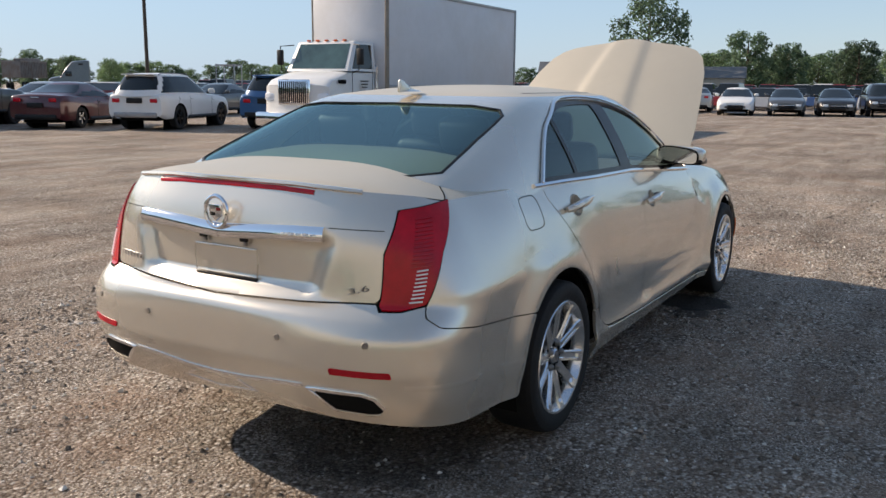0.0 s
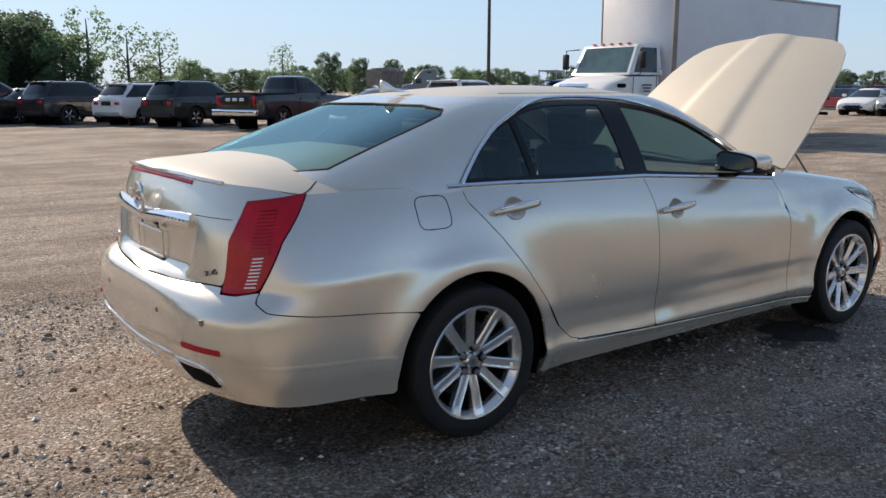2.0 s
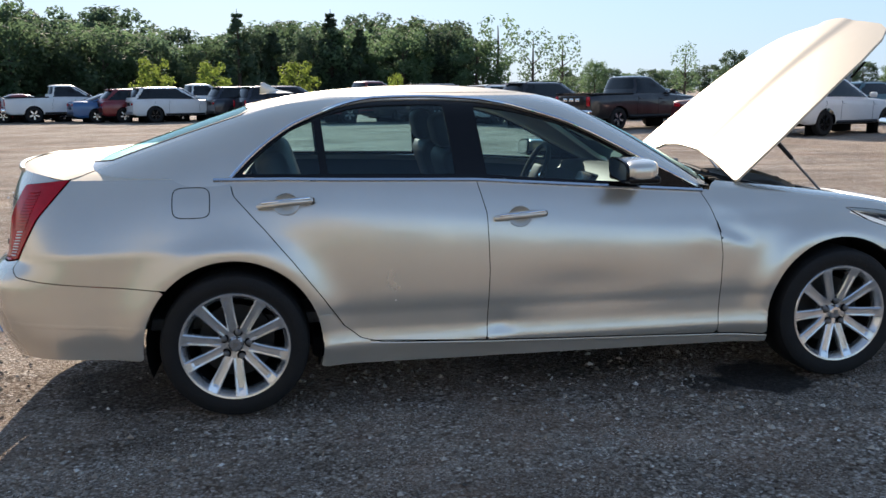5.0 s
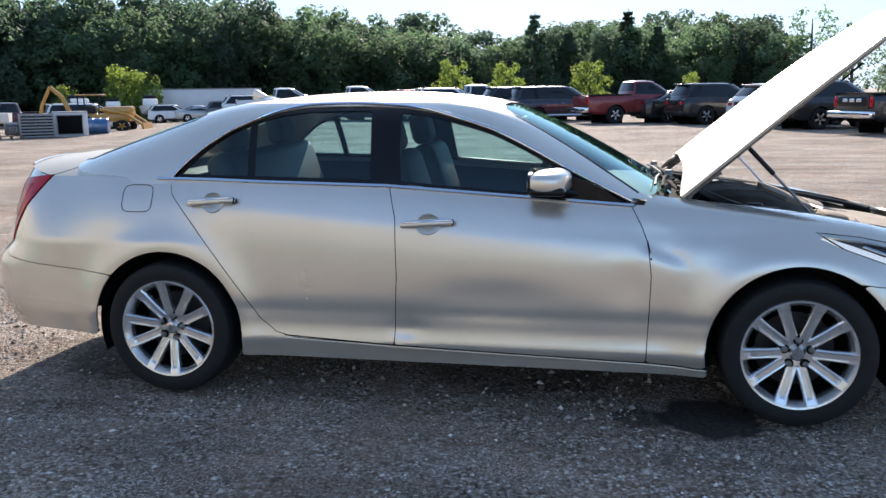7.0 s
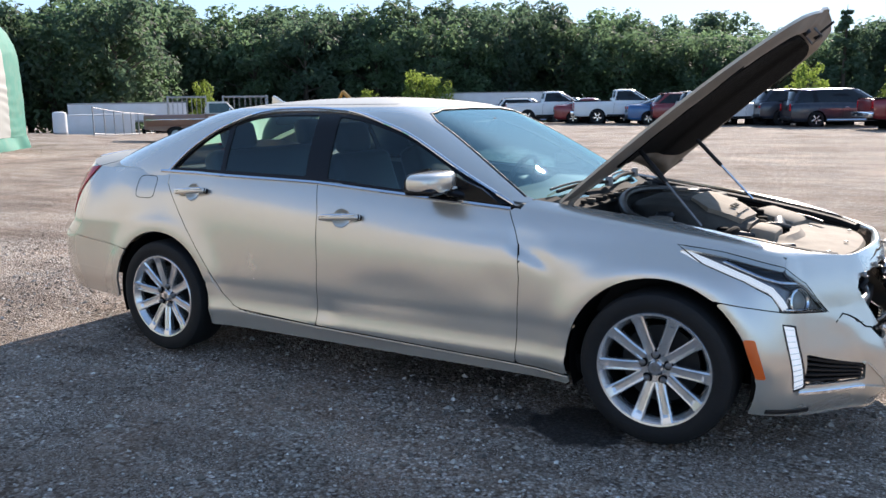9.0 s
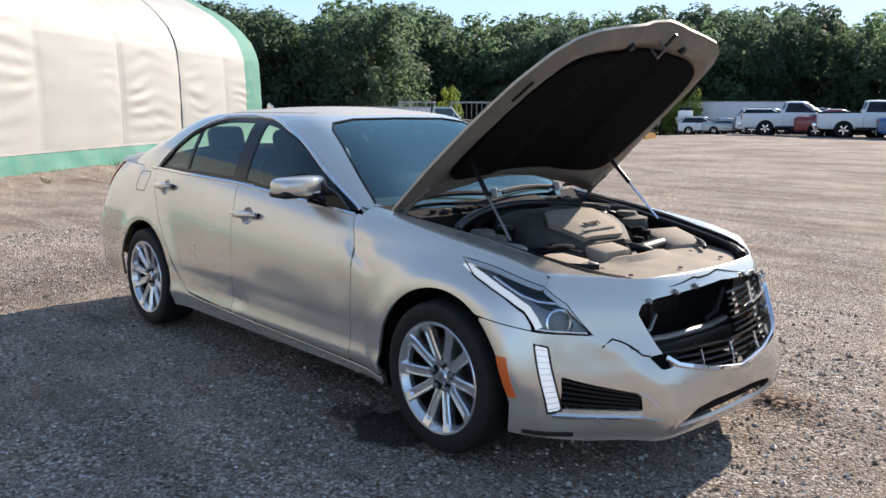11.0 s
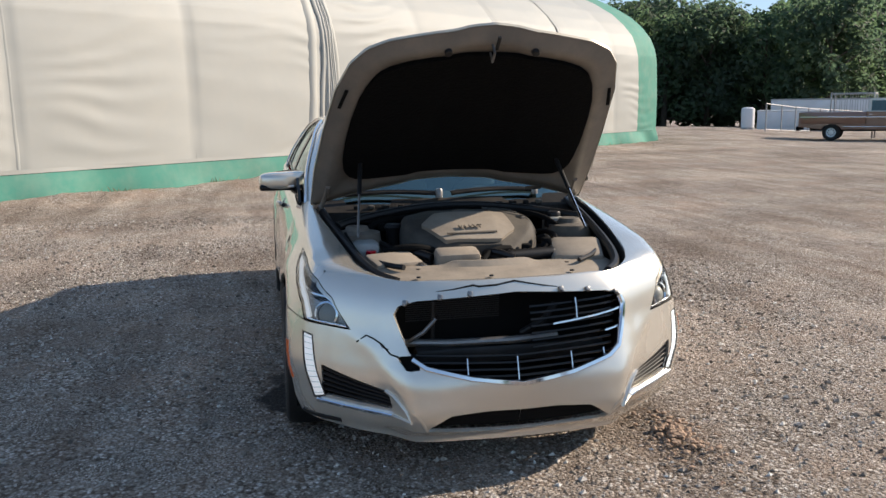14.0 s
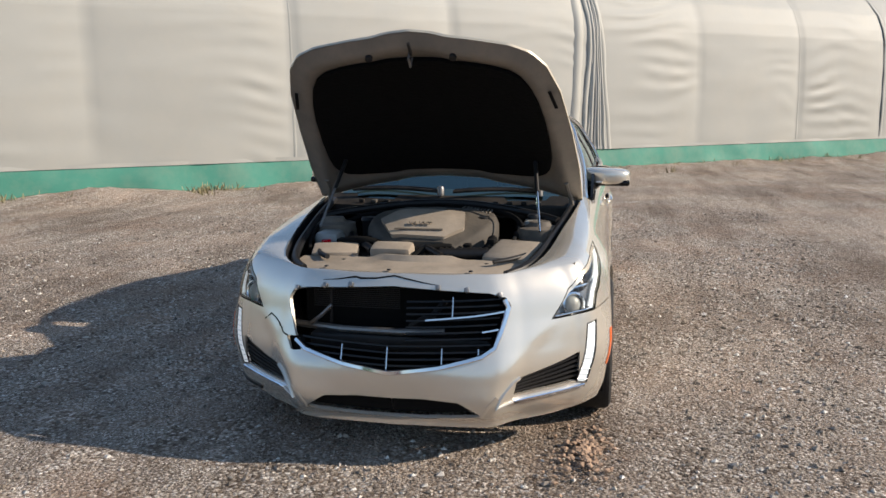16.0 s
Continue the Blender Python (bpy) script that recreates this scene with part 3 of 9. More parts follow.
    b1.inputs["Strength"].default_value, b1.inputs["Distance"].default_value = 1.0, 0.028
    l.new(v.outputs["Distance"], b1.inputs["Height"])
    b1.invert = True
    b2.inputs["Strength"].default_value, b2.inputs["Distance"].default_value = 0.7, 0.05
    l.new(noise_node(7.0, 10, 0.75), b2.inputs["Height"])
    b3 = n.new("ShaderNodeBump")
    b3.inputs["Strength"].default_value, b3.inputs["Distance"].default_value = 0.9, 0.012
    l.new(noise_node(60, 5, 0.75), b3.inputs["Height"])
    l.new(b1.outputs["Normal"], b3.inputs["Normal"])
    l.new(b3.outputs["Normal"], b2.inputs["Normal"])
    l.new(b2.outputs["Normal"], p.inputs["Normal"])
    return m


M["gravel"] = gravel_mat()


def near_z(x, y):
    return 0.010 * (noise.noise((x * 1.3, y * 1.3, 0)) - 0.2) + 0.006 * noise.noise((x * 4, y * 4, 3)) - 0.008


def make_ground():
    lines = sorted({round(v, 2) for v in list(np.arange(-9, 9.01, 0.12)) + [s * (9 + 1.15**k) for k in range(1, 50) for s in (-1, 1)] + [-3000, 3000]})
    lines = [v for v in lines if abs(v) <= 3000]
    n = len(lines)
    verts = []
    for x in lines:
        for y in lines:
            z = ground_z(x, y)
            if abs(x) < 9 and abs(y) < 9:
                z += near_z(x, y)
            verts.append((x, y, z))
    faces = [(i * n + j, (i + 1) * n + j, (i + 1) * n + j + 1, i * n + j + 1) for i in range(n - 1) for j in range(n - 1)]
    ob = obj("ground", verts, faces, M["gravel"], None, "brown dirt and gravel yard with tyre tracks", True, 80)
    return tagged(ob, category="ground", kind="structure")


ground = make_ground()

# ---- fabric building ----
TENT_AT, TENT_DIR = Vector((-24.3, 13.4, 0)), Vector((0.63, -0.776, 0)).normalized()
TENT_IN = Vector((-0.776, -0.63, 0)).normalized()
tent_u = spline([0.0, 1.0, 3.0, 3.6, 4.5, 5.4, 6.1, 6.8, 7.2], [0.0, 0.0, 0.06, 0.22, 1.0, 2.65, 4.6, 7.4, 9.5])
tent_prof = [(float(tent_u(z)), float(z)) for z in (0.0, 0.12, 0.30, 0.45, 0.52, 0.8, 1.2, 1.6, 2.0, 2.4, 2.8, 3.1, 3.4, 3.8, 4.2, 4.6, 5.0, 5.4, 5.8, 6.2, 6.6, 7.0, 7.2)]
RIB, RIB_AT, TENT_LEN = 3.39, 3.2, 40.0


def tent_point(a, u, z, out=0.0):
    p = TENT_AT + TENT_DIR * a + TENT_IN * (u - out)
    return (p.x, p.y, z)


def fine_profile(z_from, z_to, cut=4):
    prof = [(u, z) for u, z in tent_prof if z_from - 1e-6 <= z <= z_to + 1e-6]
    fine = []
    for (u, z), (u2, z2) in zip(prof, prof[1:]):
        fine += [(u + (u2 - u) * k / cut, z + (z2 - z) * k / cut) for k in range(cut)]
    return fine + [prof[-1]]


def cloth_out(a, z):
    """How far the cloth stands out: drawn in at each hoop, slack between, creased across in places."""
    ph = (a - RIB_AT) / RIB
    cell = math.floor(ph)
    f = ph - cell
    near = min(1.0, 5 * min(f, 1 - f))
    step = 0.035 * (1 - math.exp(-f * 9)) + 0.05 * (4 * f * (1 - f)) ** 0.8
    tight = max(0.0, noise.noise((a * 0.45 + cell * 7.3, z * 0.5, cell * 3.1)) + 0.25)
    cr = 0.036 * tight**1.5 * math.sin(z * 17 + 1.1 * a + 8 * noise.noise((a * 0.5, z * 0.7, cell))) * (0.4 + abs(noise.noise((a * 1.3, z * 1.9, cell + 5)))) * near
    return step * min(1, 0.4 + z / 3) + cr + 0.012 * noise.noise((a * 0.7, z * 2.2, cell))


def tent_cloth(name, a0, a1, material, z_from, z_to, step=0.12, lift=0.0, cut=4, drape=0.0):
    na = max(2, int((a1 - a0) / step))
    fine = fine_profile(z_from, z_to, cut)
    verts, faces = [], []
    for i in range(na + 1):
        a = a0 + (a1 - a0) * i / na
        for u, z in fine:
            out = cloth_out(a, z) if z_to > 2 else 0.05 * noise.noise((a * 1.1, z * 2, 4)) + drape * (1 - z / 0.45) * (0.6 + noise.noise((a * 0.8, 0, 9)))
            verts.append(tent_point(a, u, z, out + lift))
    m = len(fine)
    for i in range(na):
        for j in range(m - 1):
            faces.append((i * m + j, (i + 1) * m + j, (i + 1) * m + j + 1, i * m + j + 1))
    return obj(name, verts, faces, material, tent, "", True, 80)


def tent_strip(name, material, a, width, out, z_from=0.45, z_to=7.2, lean=None, zoff=0):
    """A welt of cloth or a fold standing up along one hoop."""
    fine = fine_profile(z_from, z_to, 3)
    verts = []
    for u, z in fine:
        sh = lean(z) if lean else 0.0
        w = width * (1 + 0.25 * noise.noise((a * 5, z * 1.3, zoff)))
        base = cloth_out(a, z) - 0.03
        for k, h in ((-1, 0.0), (-0.5, out * 0.8), (0, out), (0.5, out * 0.8), (1, 0.0)):
            verts.append(tent_point(a + sh + w * k, u, z, base + 0.03 + h))
    faces = [(5 * i + k, 5 * i + k + 1, 5 * i + k + 6, 5 * i + k + 5) for i in range(len(fine) - 1) for k in range(4)]
    return obj(name, verts, faces, material, tent, "", True, 80)


tent = thing("fabric_building", label="long cream fabric hoop building with green skirt", category="building")
tent_cloth("cloth_cover", 1.6, TENT_LEN, M["vinyl"], 0.45, 7.2, cut=7)
tent_cloth("skirt", -0.02, TENT_LEN, M["vinyl_green"], 0.0, 0.45, lift=0.03, cut=2, drape=0.16)
tent_cloth("end_band", -0.02, 1.6, M["vinyl_green"], 0.45, 7.2)
tent_cloth("hem", 1.6, TENT_LEN, M["vinyl"], 0.45, 0.52, lift=0.045, cut=2)
for k in range(11):
    if k != 4:
        tent_strip("hoop_seam", M["vinyl"], RIB_AT + RIB * k, 0.05, 0.014)
# cloth gathered in hanging folds at one hoop; one fold's grey is painted shading
for k, (da, w, out, m) in enumerate(((-0.62, 0.10, 0.10, "vinyl"), (-0.44, 0.07, 0.17, "vinyl"), (-0.30, 0.05, 0.13, "vinyl"), (-0.17, 0.06, 0.20, "vinyl"), (-0.02, 0.06, 0.14, "vinyl_grey"), (0.12, 0.08, 0.20, "vinyl"), (0.27, 0.06, 0.12, "vinyl"), (0.42, 0.10, 0.14, "vinyl"))):
    tent_strip("gathered_fold", M[m], 16.62 + da * 0.27, w * 0.62, out * 0.22, 0.45, lean=lambda z, d=da: d * 0.55 * max(0.0, 1 - z / 3.4) ** 1.5 + 0.05 * noise.noise((z, d * 9, 1)), zoff=k)
tent_strip("gathered_fold", M["vinyl"], 17.0, 0.14, 0.06, 0.40, 4.2, lean=lambda z: 0.22 * max(0.0, 1 - z / 4.0))
end = [tent_point(0, u, z) for u, z in tent_prof] + [tent_point(0, 19 - u, z) for u, z in tent_prof[::-1]]
obj("end_wall", end, [tuple(range(len(end)))], M["vinyl_green"], tent, smooth=False)
back = [tent_point(a, 19 - u, z) for a in (0, TENT_LEN) for u, z in tent_prof]
nb = len(tent_prof)
obj("back_cover", back, [(j, j + 1, nb + j + 1, nb + j) for j in range(nb - 1)], M["vinyl"], tent)


# ---- loose stones, bank of earth and weeds ----
def island_mat(name, stops, rough=0.9):
    """A material whose colour differs from piece to piece of one mesh."""
    m = bpy.data.materials.new(name)
    m.use_nodes = True
    n, l = m.node_tree.nodes, m.node_tree.links
    p = n["Principled BSDF"]
    p.inputs["Roughness"].default_value = rough
    g, r = n.new("ShaderNodeNewGeometry"), n.new("ShaderNodeValToRGB")
    while len(r.color_ramp.elements) < len(stops):
        r.color_ramp.elements.new(0.5)
    for e, (pos, col) in zip(r.color_ramp.elements, stops):
        e.position, e.color = pos, (*col, 1)
    t, x = n.new("ShaderNodeTexNoise"), n.new("ShaderNodeMix")
    t.inputs["Scale"].default_value, t.inputs["Detail"].default_value = 90, 4
    x.data_type, x.blend_type = "RGBA", "OVERLAY"
    x.inputs["Factor"].default_value = 0.5
    l.new(g.outputs["Random Per Island"], r.inputs["Fac"])
    l.new(r.outputs["Color"], x.inputs[6])
    l.new(t.outputs["Fac"], x.inputs[7])
    l.new(x.outputs[2], p.inputs["Base Color"])
    return m


M["stone"] = island_mat("loose_gravel_stone", [(0.0, (0.10, 0.085, 0.07)), (0.35, (0.24, 0.20, 0.16)), (0.7, (0.40, 0.35, 0.29)), (0.93, (0.60, 0.56, 0.50)), (1.0, (0.78, 0.75, 0.70))])
M["weed"] = island_mat("dry_weed", [(0.0, (0.16, 0.15, 0.07)), (0.5, (0.26, 0.22, 0.12)), (1.0, (0.38, 0.31, 0.17))])


def loose_stones():
    rng = random.Random(3)
    verts, faces = [], []
    base = [(1, 0, 0), (0, 1, 0), (-1, 0, 0), (0, -1, 0), (0, 0, 1), (0, 0, -1)]
    tri = [(0, 1, 4), (1, 2, 4), (2, 3, 4), (3, 0, 4), (1, 0, 5), (2, 1, 5), (3, 2, 5), (0, 3, 5)]
    spots = [(0.15, -1.38, 0.030), (-0.17, -1.37, 0.022), (-0.63, -1.5, 0.026)]
    while len(spots) < 60000:
        x, y = rng.uniform(-6.5, 8.5), rng.uniform(-5.0, 3.0)
        if rng.random() > 0.12 + 1.5 * max(0.0, noise.noise((x * 0.7, y * 0.7, 5)) + 0.22):
            continue
        if math.hypot(x - 1.12, y + 0.80) < 0.34:
            continue
        spots.append((x, y, 0.0047 * math.exp(rng.gauss(0.25, 0.50))))
    for x, y, r in spots:
        r = min(r, 0.019)
        c, s = math.cos(rng.uniform(0, 6.3)), math.sin(rng.uniform(0, 6.3))
        i = len(verts)
        z = near_z(x, y) + 0.25 * r
        sx, sy, sz = r * rng.uniform(0.8, 1.5), r * rng.uniform(0.7, 1.1), r * rng.uniform(0.5, 0.9)
        a = rng.uniform(0, 6.283)
        c, s = math.cos(a), math.sin(a)
        for bx, by, bz in base:
            px, py, pz = bx * sx * rng.uniform(0.7, 1.2) + rng.uniform(-0.3, 0.3) * r, by * sy * rng.uniform(0.7, 1.2) + rng.uniform(-0.3, 0.3) * r, bz * sz
            verts.append((x + c * px - s * py, y + s * px + c * py, z + pz))
        faces += [(i + p, i + q, i + t) for p, q, t in tri]
    ob = obj("loose_gravel", verts, faces, M["stone"], None, "loose grey and pale gravel stones on the dirt", False)
    return tagged(ob, category="gravel", kind="stuff")


loose_stones()


def earth_bank():
    """A low rough bank of gravel thrown up along the foot of the fabric building."""
    verts, faces = [], []
    na, nw = 260, 16
    for i in range(na + 1):
        a = -1.0 + (TENT_LEN + 1.0) * i / na
        for j in range(nw + 1):
            t = j / nw
            o = -0.25 + 2.1 * t
            h = 0.15 * math.sin(math.pi * min(1, t * 1.1)) ** 1.2 * (0.75 + 0.9 * noise.noise((a * 0.5, 2, 1)))
            h += 0.05 * noise.noise((a * 2.3, o * 2.6, 3)) * math.sin(math.pi * t) + 0.03 * noise.noise((a * 6, o * 6, 8)) * math.sin(math.pi * t)
            verts.append(tent_point(a, 0, -0.035 + max(0.0, h), o))
    for i in range(na):
        for j in range(nw):
            p = i * (nw + 1) + j
            faces.append((p, p + nw + 1, p + nw + 2, p + 1))
    ob = obj("earth_bank", verts, faces, M["gravel"], None, "low rough gravel bank along the fabric building", True, 80)
    tagged(ob, category="ground", kind="structure")
    rng = random.Random(8)
    v, f = [], []
    for _ in range(260):
        a, o = rng.uniform(-0.5, TENT_LEN), 0.2 + abs(rng.gauss(0, 0.5))
        if noise.noise((a * 0.7, 5, 5)) < 0.0:
            continue
        for _ in range(9):
            p = Vector(tent_point(a + rng.gauss(0, 0.07), 0, 0.0, o + rng.gauss(0, 0.07)))
            d = Vector((rng.uniform(-0.10, 0.10), rng.uniform(-0.10, 0.10), rng.uniform(0.05, 0.16)))
            w = Vector((rng.uniform(-1, 1), rng.uniform(-1, 1), 0)).normalized() * 0.010
            i = len(v)
            v += [p - w, p + w, p + d * 0.6 + w * 0.8, p + d, p + d * 0.6 - w * 0.8]
            f.append((i, i + 1, i + 2, i + 3, i + 4))
    ob = obj("weeds", v, f, M["weed"], None, "dry weeds along the foot of the fabric building", False)
    tagged(ob, category="weeds", kind="stuff")


earth_bank()


def dirt_pile(x0, y0, spread, count, seed):
    """Loose reddish clods scraped up on the ground."""
    rng = random.Random(seed)
    verts, faces = [], []
    for _ in range(count):
        a, d = rng.uniform(0, 6.283), spread * abs(rng.gauss(0, 0.45))
        r = rng.uniform(0.006, 0.024) * max(0.35, 1 - 0.6 * d / spread)
        c = Vector((x0 + 1.6 * d * math.cos(a), y0 + 0.7 * d * math.sin(a), 0.018 * max(0.0, 1 - d / spread) + 0.05 * r))
        bm = bmesh.new()
        bmesh.ops.create_icosphere(bm, subdivisions=1, radius=r)
        i = len(verts)
        for v in bm.verts:
            verts.append(c + Vector((v.co.x, v.co.y, 0.6 * v.co.z)) * rng.uniform(0.7, 1.25))
        faces += [tuple(i + v.index for v in f.verts) for f in bm.faces]
        bm.free()
    ob = obj("loose_dirt", verts, faces, M["red_dirt"], None, "loose reddish dirt clods on the gravel", False)
    return tagged(ob, category="dirt", kind="stuff")


M["red_dirt"] = mat("reddish_dirt", (0.43, 0.295, 0.20), 0.95, vary=0.4, scale=14, bump=0.4, bscale=60)
dirt_pile(2.10, 0.80, 0.36, 190, 4)

# ---- the beige sedan ----
car = thing("sedan", label="damaged beige metallic sedan with its hood open on gravel", category="car")
STEP = 0.017
bottom_z = spline([-3.0, -2.6, -2.3, -1.83, -1.2, 1.1, 1.85, 2.2, 2.7], [0.33, 0.32, 0.30, 0.275, 0.205, 0.20, 0.185, 0.152, 0.145])
ARCH = 0.383
REAR_DOOR = [(-1.453, 1.2), (-1.453, 1.05), (-1.436, 0.98), (-1.303, 0.832), (-1.188, 0.692), (-1.059, 0.52), (-0.974, 0.393), (-0.90, 0.332), (-0.80, 0.308)]
MID_GAP = [(-0.353, 1.2), (-0.353, 1.03), (-0.313, 0.876), (-0.305, 0.617), (-0.319, 0.33), (-0.322, 0.290)]
FRONT_GAP = [(0.72, 1.2), (0.735, 0.96), (0.79, 0.86), (0.818, 0.785), (0.834, 0.648), (0.828, 0.45), (0.821, 0.281), (0.82, 0.256)]
REAR_LAMP = [(-2.160, 1.060), (-2.44, 1.036), (-2.524, 0.898), (-2.566, 0.73), (-2.555, 0.713), (-2.50, 0.713), (-2.440, 0.731), (-2.322, 0.902)]
HEAD_LAMP = [(1.512, 0.842), (1.685, 0.824), (1.80, 0.803), (1.948, 0.773), (2.083, 0.708), (2.185, 0.590), (1.934, 0.608), (1.889, 0.669), (1.785, 0.72), (1.625, 0.776)]
GRILLE = [(2.75, 0.392), (2.70, 0.393), (2.559, 0.417), (2.432, 0.458), (2.381, 0.529), (2.333, 0.663), (2.345, 0.697), (2.40, 0.716), (2.70, 0.742), (2.75, 0.742)]
INTAKE = [(2.75, 0.283), (2.60, 0.287), (2.493, 0.277), (2.415, 0.212), (2.60, 0.192), (2.75, 0.188)]
FOG = [(2.058, 0.437), (2.309, 0.362), (2.318, 0.290), (2.056, 0.310)]
DRL = [(1.932, 0.563), (2.000, 0.552), (2.052, 0.300), (1.984, 0.290)]
AMBER = [(1.798, 0.503), (1.839, 0.503), (1.874, 0.347), (1.842, 0.347)]
HOLE = [(2.345, 0.505), (2.395, 0.512), (2.415, 0.462), (2.375, 0.455)]


def inside(*polys, less=(), top=True, bottom=True, arches=True, gap=0.002, extra=None):
    """A field that is below zero inside the first outlines, clear of the others, of the wheel arches and of the belt line."""

    def at(s, z):
        f = np.max([far_from(p, s, z) for p in polys], 0) if polys else np.full(np.shape(s), -9.0)
        for p in less:
            f = np.maximum(f, -far_from(p, s, z))
        if arches:
            for cx in (-1.455, 1.455):
                f = np.maximum(f, ARCH - np.hypot(s - cx, z - 0.325) * np.where(z < 0.325, 0.99, 1.0))
        if top:
            f = np.maximum(f, z - top_z(s) - gap)
        if bottom:
            f = np.maximum(f, bottom_z(s) - z)
        if extra:
            f = np.maximum(f, extra(s, z))
        return f + gap

    return at


P_REAR_DOOR = REAR_DOOR + [(-0.322, 0.290)] + MID_GAP[::-1][1:]
P_FRONT_DOOR = MID_GAP + [(0.82, 0.256)] + FRONT_GAP[::-1][1:]
SILL = [(-1.12, 0.15), (-1.12, 0.45), (-1.03, 0.45), (-0.974, 0.393), (-0.90, 0.332), (-0.80, 0.308), (-0.322, 0.290), (0.82, 0.256), (1.15, 0.240), (1.15, 0.15)]
BUMPER_GAP = [(-1.65, 0.580), (-1.746, 0.590), (-2.2, 0.635), (-2.38, 0.662), (-2.423, 0.695), (-2.437, 0.731)]
P_REAR_BUMPER = BUMPER_GAP + [(-2.50, 0.713), (-2.556, 0.713), (-2.566, 0.733), (-2.62, 0.733), (-2.75, 0.722), (-3.0, 0.712), (-3.05, 0.712), (-3.05, 0.1), (-1.5, 0.1), (-1.5, 0.58)]
P_QUARTER = REAR_DOOR[:6] + [(-1.03, 0.45), (-1.5, 0.45)] + BUMPER_GAP + [(-2.338, 0.902), (-2.185, 1.058), (-2.185, 1.2)]
P_TRUNK = [(-2.440, 1.036), (-2.524, 0.898), (-2.566, 0.735), (-2.62, 0.735), (-2.75, 0.724), (-3.0, 0.712), (-3.05, 0.712), (-3.05, 1.3), (-2.185, 1.3), (-2.185, 1.058)]
FENDER_GAP = [(1.65, 0.641), (1.703, 0.637), (1.934, 0.608)]
P_FENDER = FRONT_GAP + [(1.15, 0.240), (1.15, 0.30), (1.45, 0.5), (1.65, 0.641), (1.703, 0.637), (1.934, 0.608), (1.889, 0.669), (1.785, 0.72), (1.625, 0.776), (1.503, 0.829), (1.685, 0.805), (1.948, 0.753), (2.0, 0.86), (2.0, 1.2)]
P_FRONT_BUMPER = [(1.6, 0.1), (1.65, 0.641), (1.703, 0.637), (1.934, 0.608), (2.185, 0.590), (2.083, 0.692), (1.945, 0.753), (1.9965, 0.86), (1.9965, 1.0), (2.75, 1.0), (2.75, 0.1)]

def cup_at(x, z):
    return [(x + 0.056 * math.cos(2 * math.pi * k / 28), z + 0.046 * math.sin(2 * math.pi * k / 28)) for k in range(28)]


HANDLES = ((-1.209, 0.941), (-0.158, 0.857))
for right in (True, False):
    sheet("rear_door", body, inside(P_REAR_DOOR, less=(cup_at(*HANDLES[0]),)), -1.5, -0.28, 0.26, 1.06, STEP, M["paint"], car, right, label="beige rear door panel")
    sheet("sill_backing", body, inside([(-1.16, 0.30), (-1.16, 0.56), (-0.86, 0.56), (-0.86, 0.25)], gap=0.0), -1.18, -0.84, 0.24, 0.58, STEP, M["paint"], car, right, lip=0, lift=-0.006)
    sheet("front_door", body, inside(P_FRONT_DOOR, less=(cup_at(*HANDLES[1]),)), -0.38, 0.86, 0.24, 1.05, STEP, M["paint"], car, right, label="dented beige front door" if right else "")
    sheet("sill_panel", body, inside(SILL), -1.14, 1.14, 0.18, 0.46, STEP, M["paint"], car, right)
    sheet("quarter_panel", body, inside(P_QUARTER), -2.5, -1.0, 0.42, 1.07, STEP, M["paint"], car, right)
    sheet("front_fender", body, inside(P_FENDER), 0.70, 2.02, 0.22, 0.97, STEP, M["paint"], car, right, label="creased beige front fender" if right else "")
    sheet("rear_bumper", body, inside(P_REAR_BUMPER), -3.0, -1.55, 0.24, 0.78, STEP, M["paint"], car, right)
    sheet("trunk_lid", body, inside(P_TRUNK, gap=0.0015), -3.0, -2.15, 0.70, 1.125, STEP, M["paint"], car, right)
    sheet("front_bumper", body, inside(P_FRONT_BUMPER, less=(GRILLE, INTAKE, FOG, DRL) + ((HOLE,) if right else ())), 1.62, 2.70, 0.12, 0.84, STEP * 0.8, M["paint"], car, right, label="cracked beige front bumper" if right else "")

# upper surfaces: fender tops, rear deck, roof
bay_w = spline([0.85, 1.2, 1.5, 1.8, 1.97, 2.09, 2.145, 2.165], [0.735, 0.705, 0.668, 0.622, 0.575, 0.475, 0.31, 0.0])


def ring_top(s, right):
    return body(s, top_z(s), right)


def fender_top(s, r, right):
    """From the top edge of the side (r = 0) inwards to the edge of the engine bay (r = 1)."""
    s, r = np.asarray(s, float), np.asarray(r, float)
    a = ring_top(s, right)
    sign = -1.0 if right else 1.0
    t = np.clip((s - 0.80) / 1.9, 0, 1)
    bx = spline([0, 0.25, 0.45, 0.60, 0.72, 0.85, 1.0], [0.85, 1.28, 1.63, 1.89, 2.04, 2.13, 2.165])(t)
    b = np.stack([bx, sign * bay_w(bx), spline([0.85, 1.5, 1.9, 2.165], [0.985, 0.905, 0.828, 0.775])(bx)], -1)
    t0 = a - body(s, top_z(s) - 0.012, right)
    t0 = t0 / (np.linalg.norm(t0, axis=-1)[..., None] + 1e-9)
    c = a + t0 * (0.34 * np.linalg.norm(b - a, axis=-1)[..., None])
    c = np.minimum(c, np.concatenate([np.full(c[..., :2].shape, 9.0), np.maximum(a, b)[..., 2:] + 0.012], -1))
    r = r[..., None]
    return (1 - r) ** 2 * a + 2 * r * (1 - r) * c + r**2 * b


deck_z = spline([-2.45, -2.43, -2.38, -2.2, -2.02, -1.6, -1.2], [1.112, 1.118, 1.128, 1.142, 1.156, 1.185, 1.20])


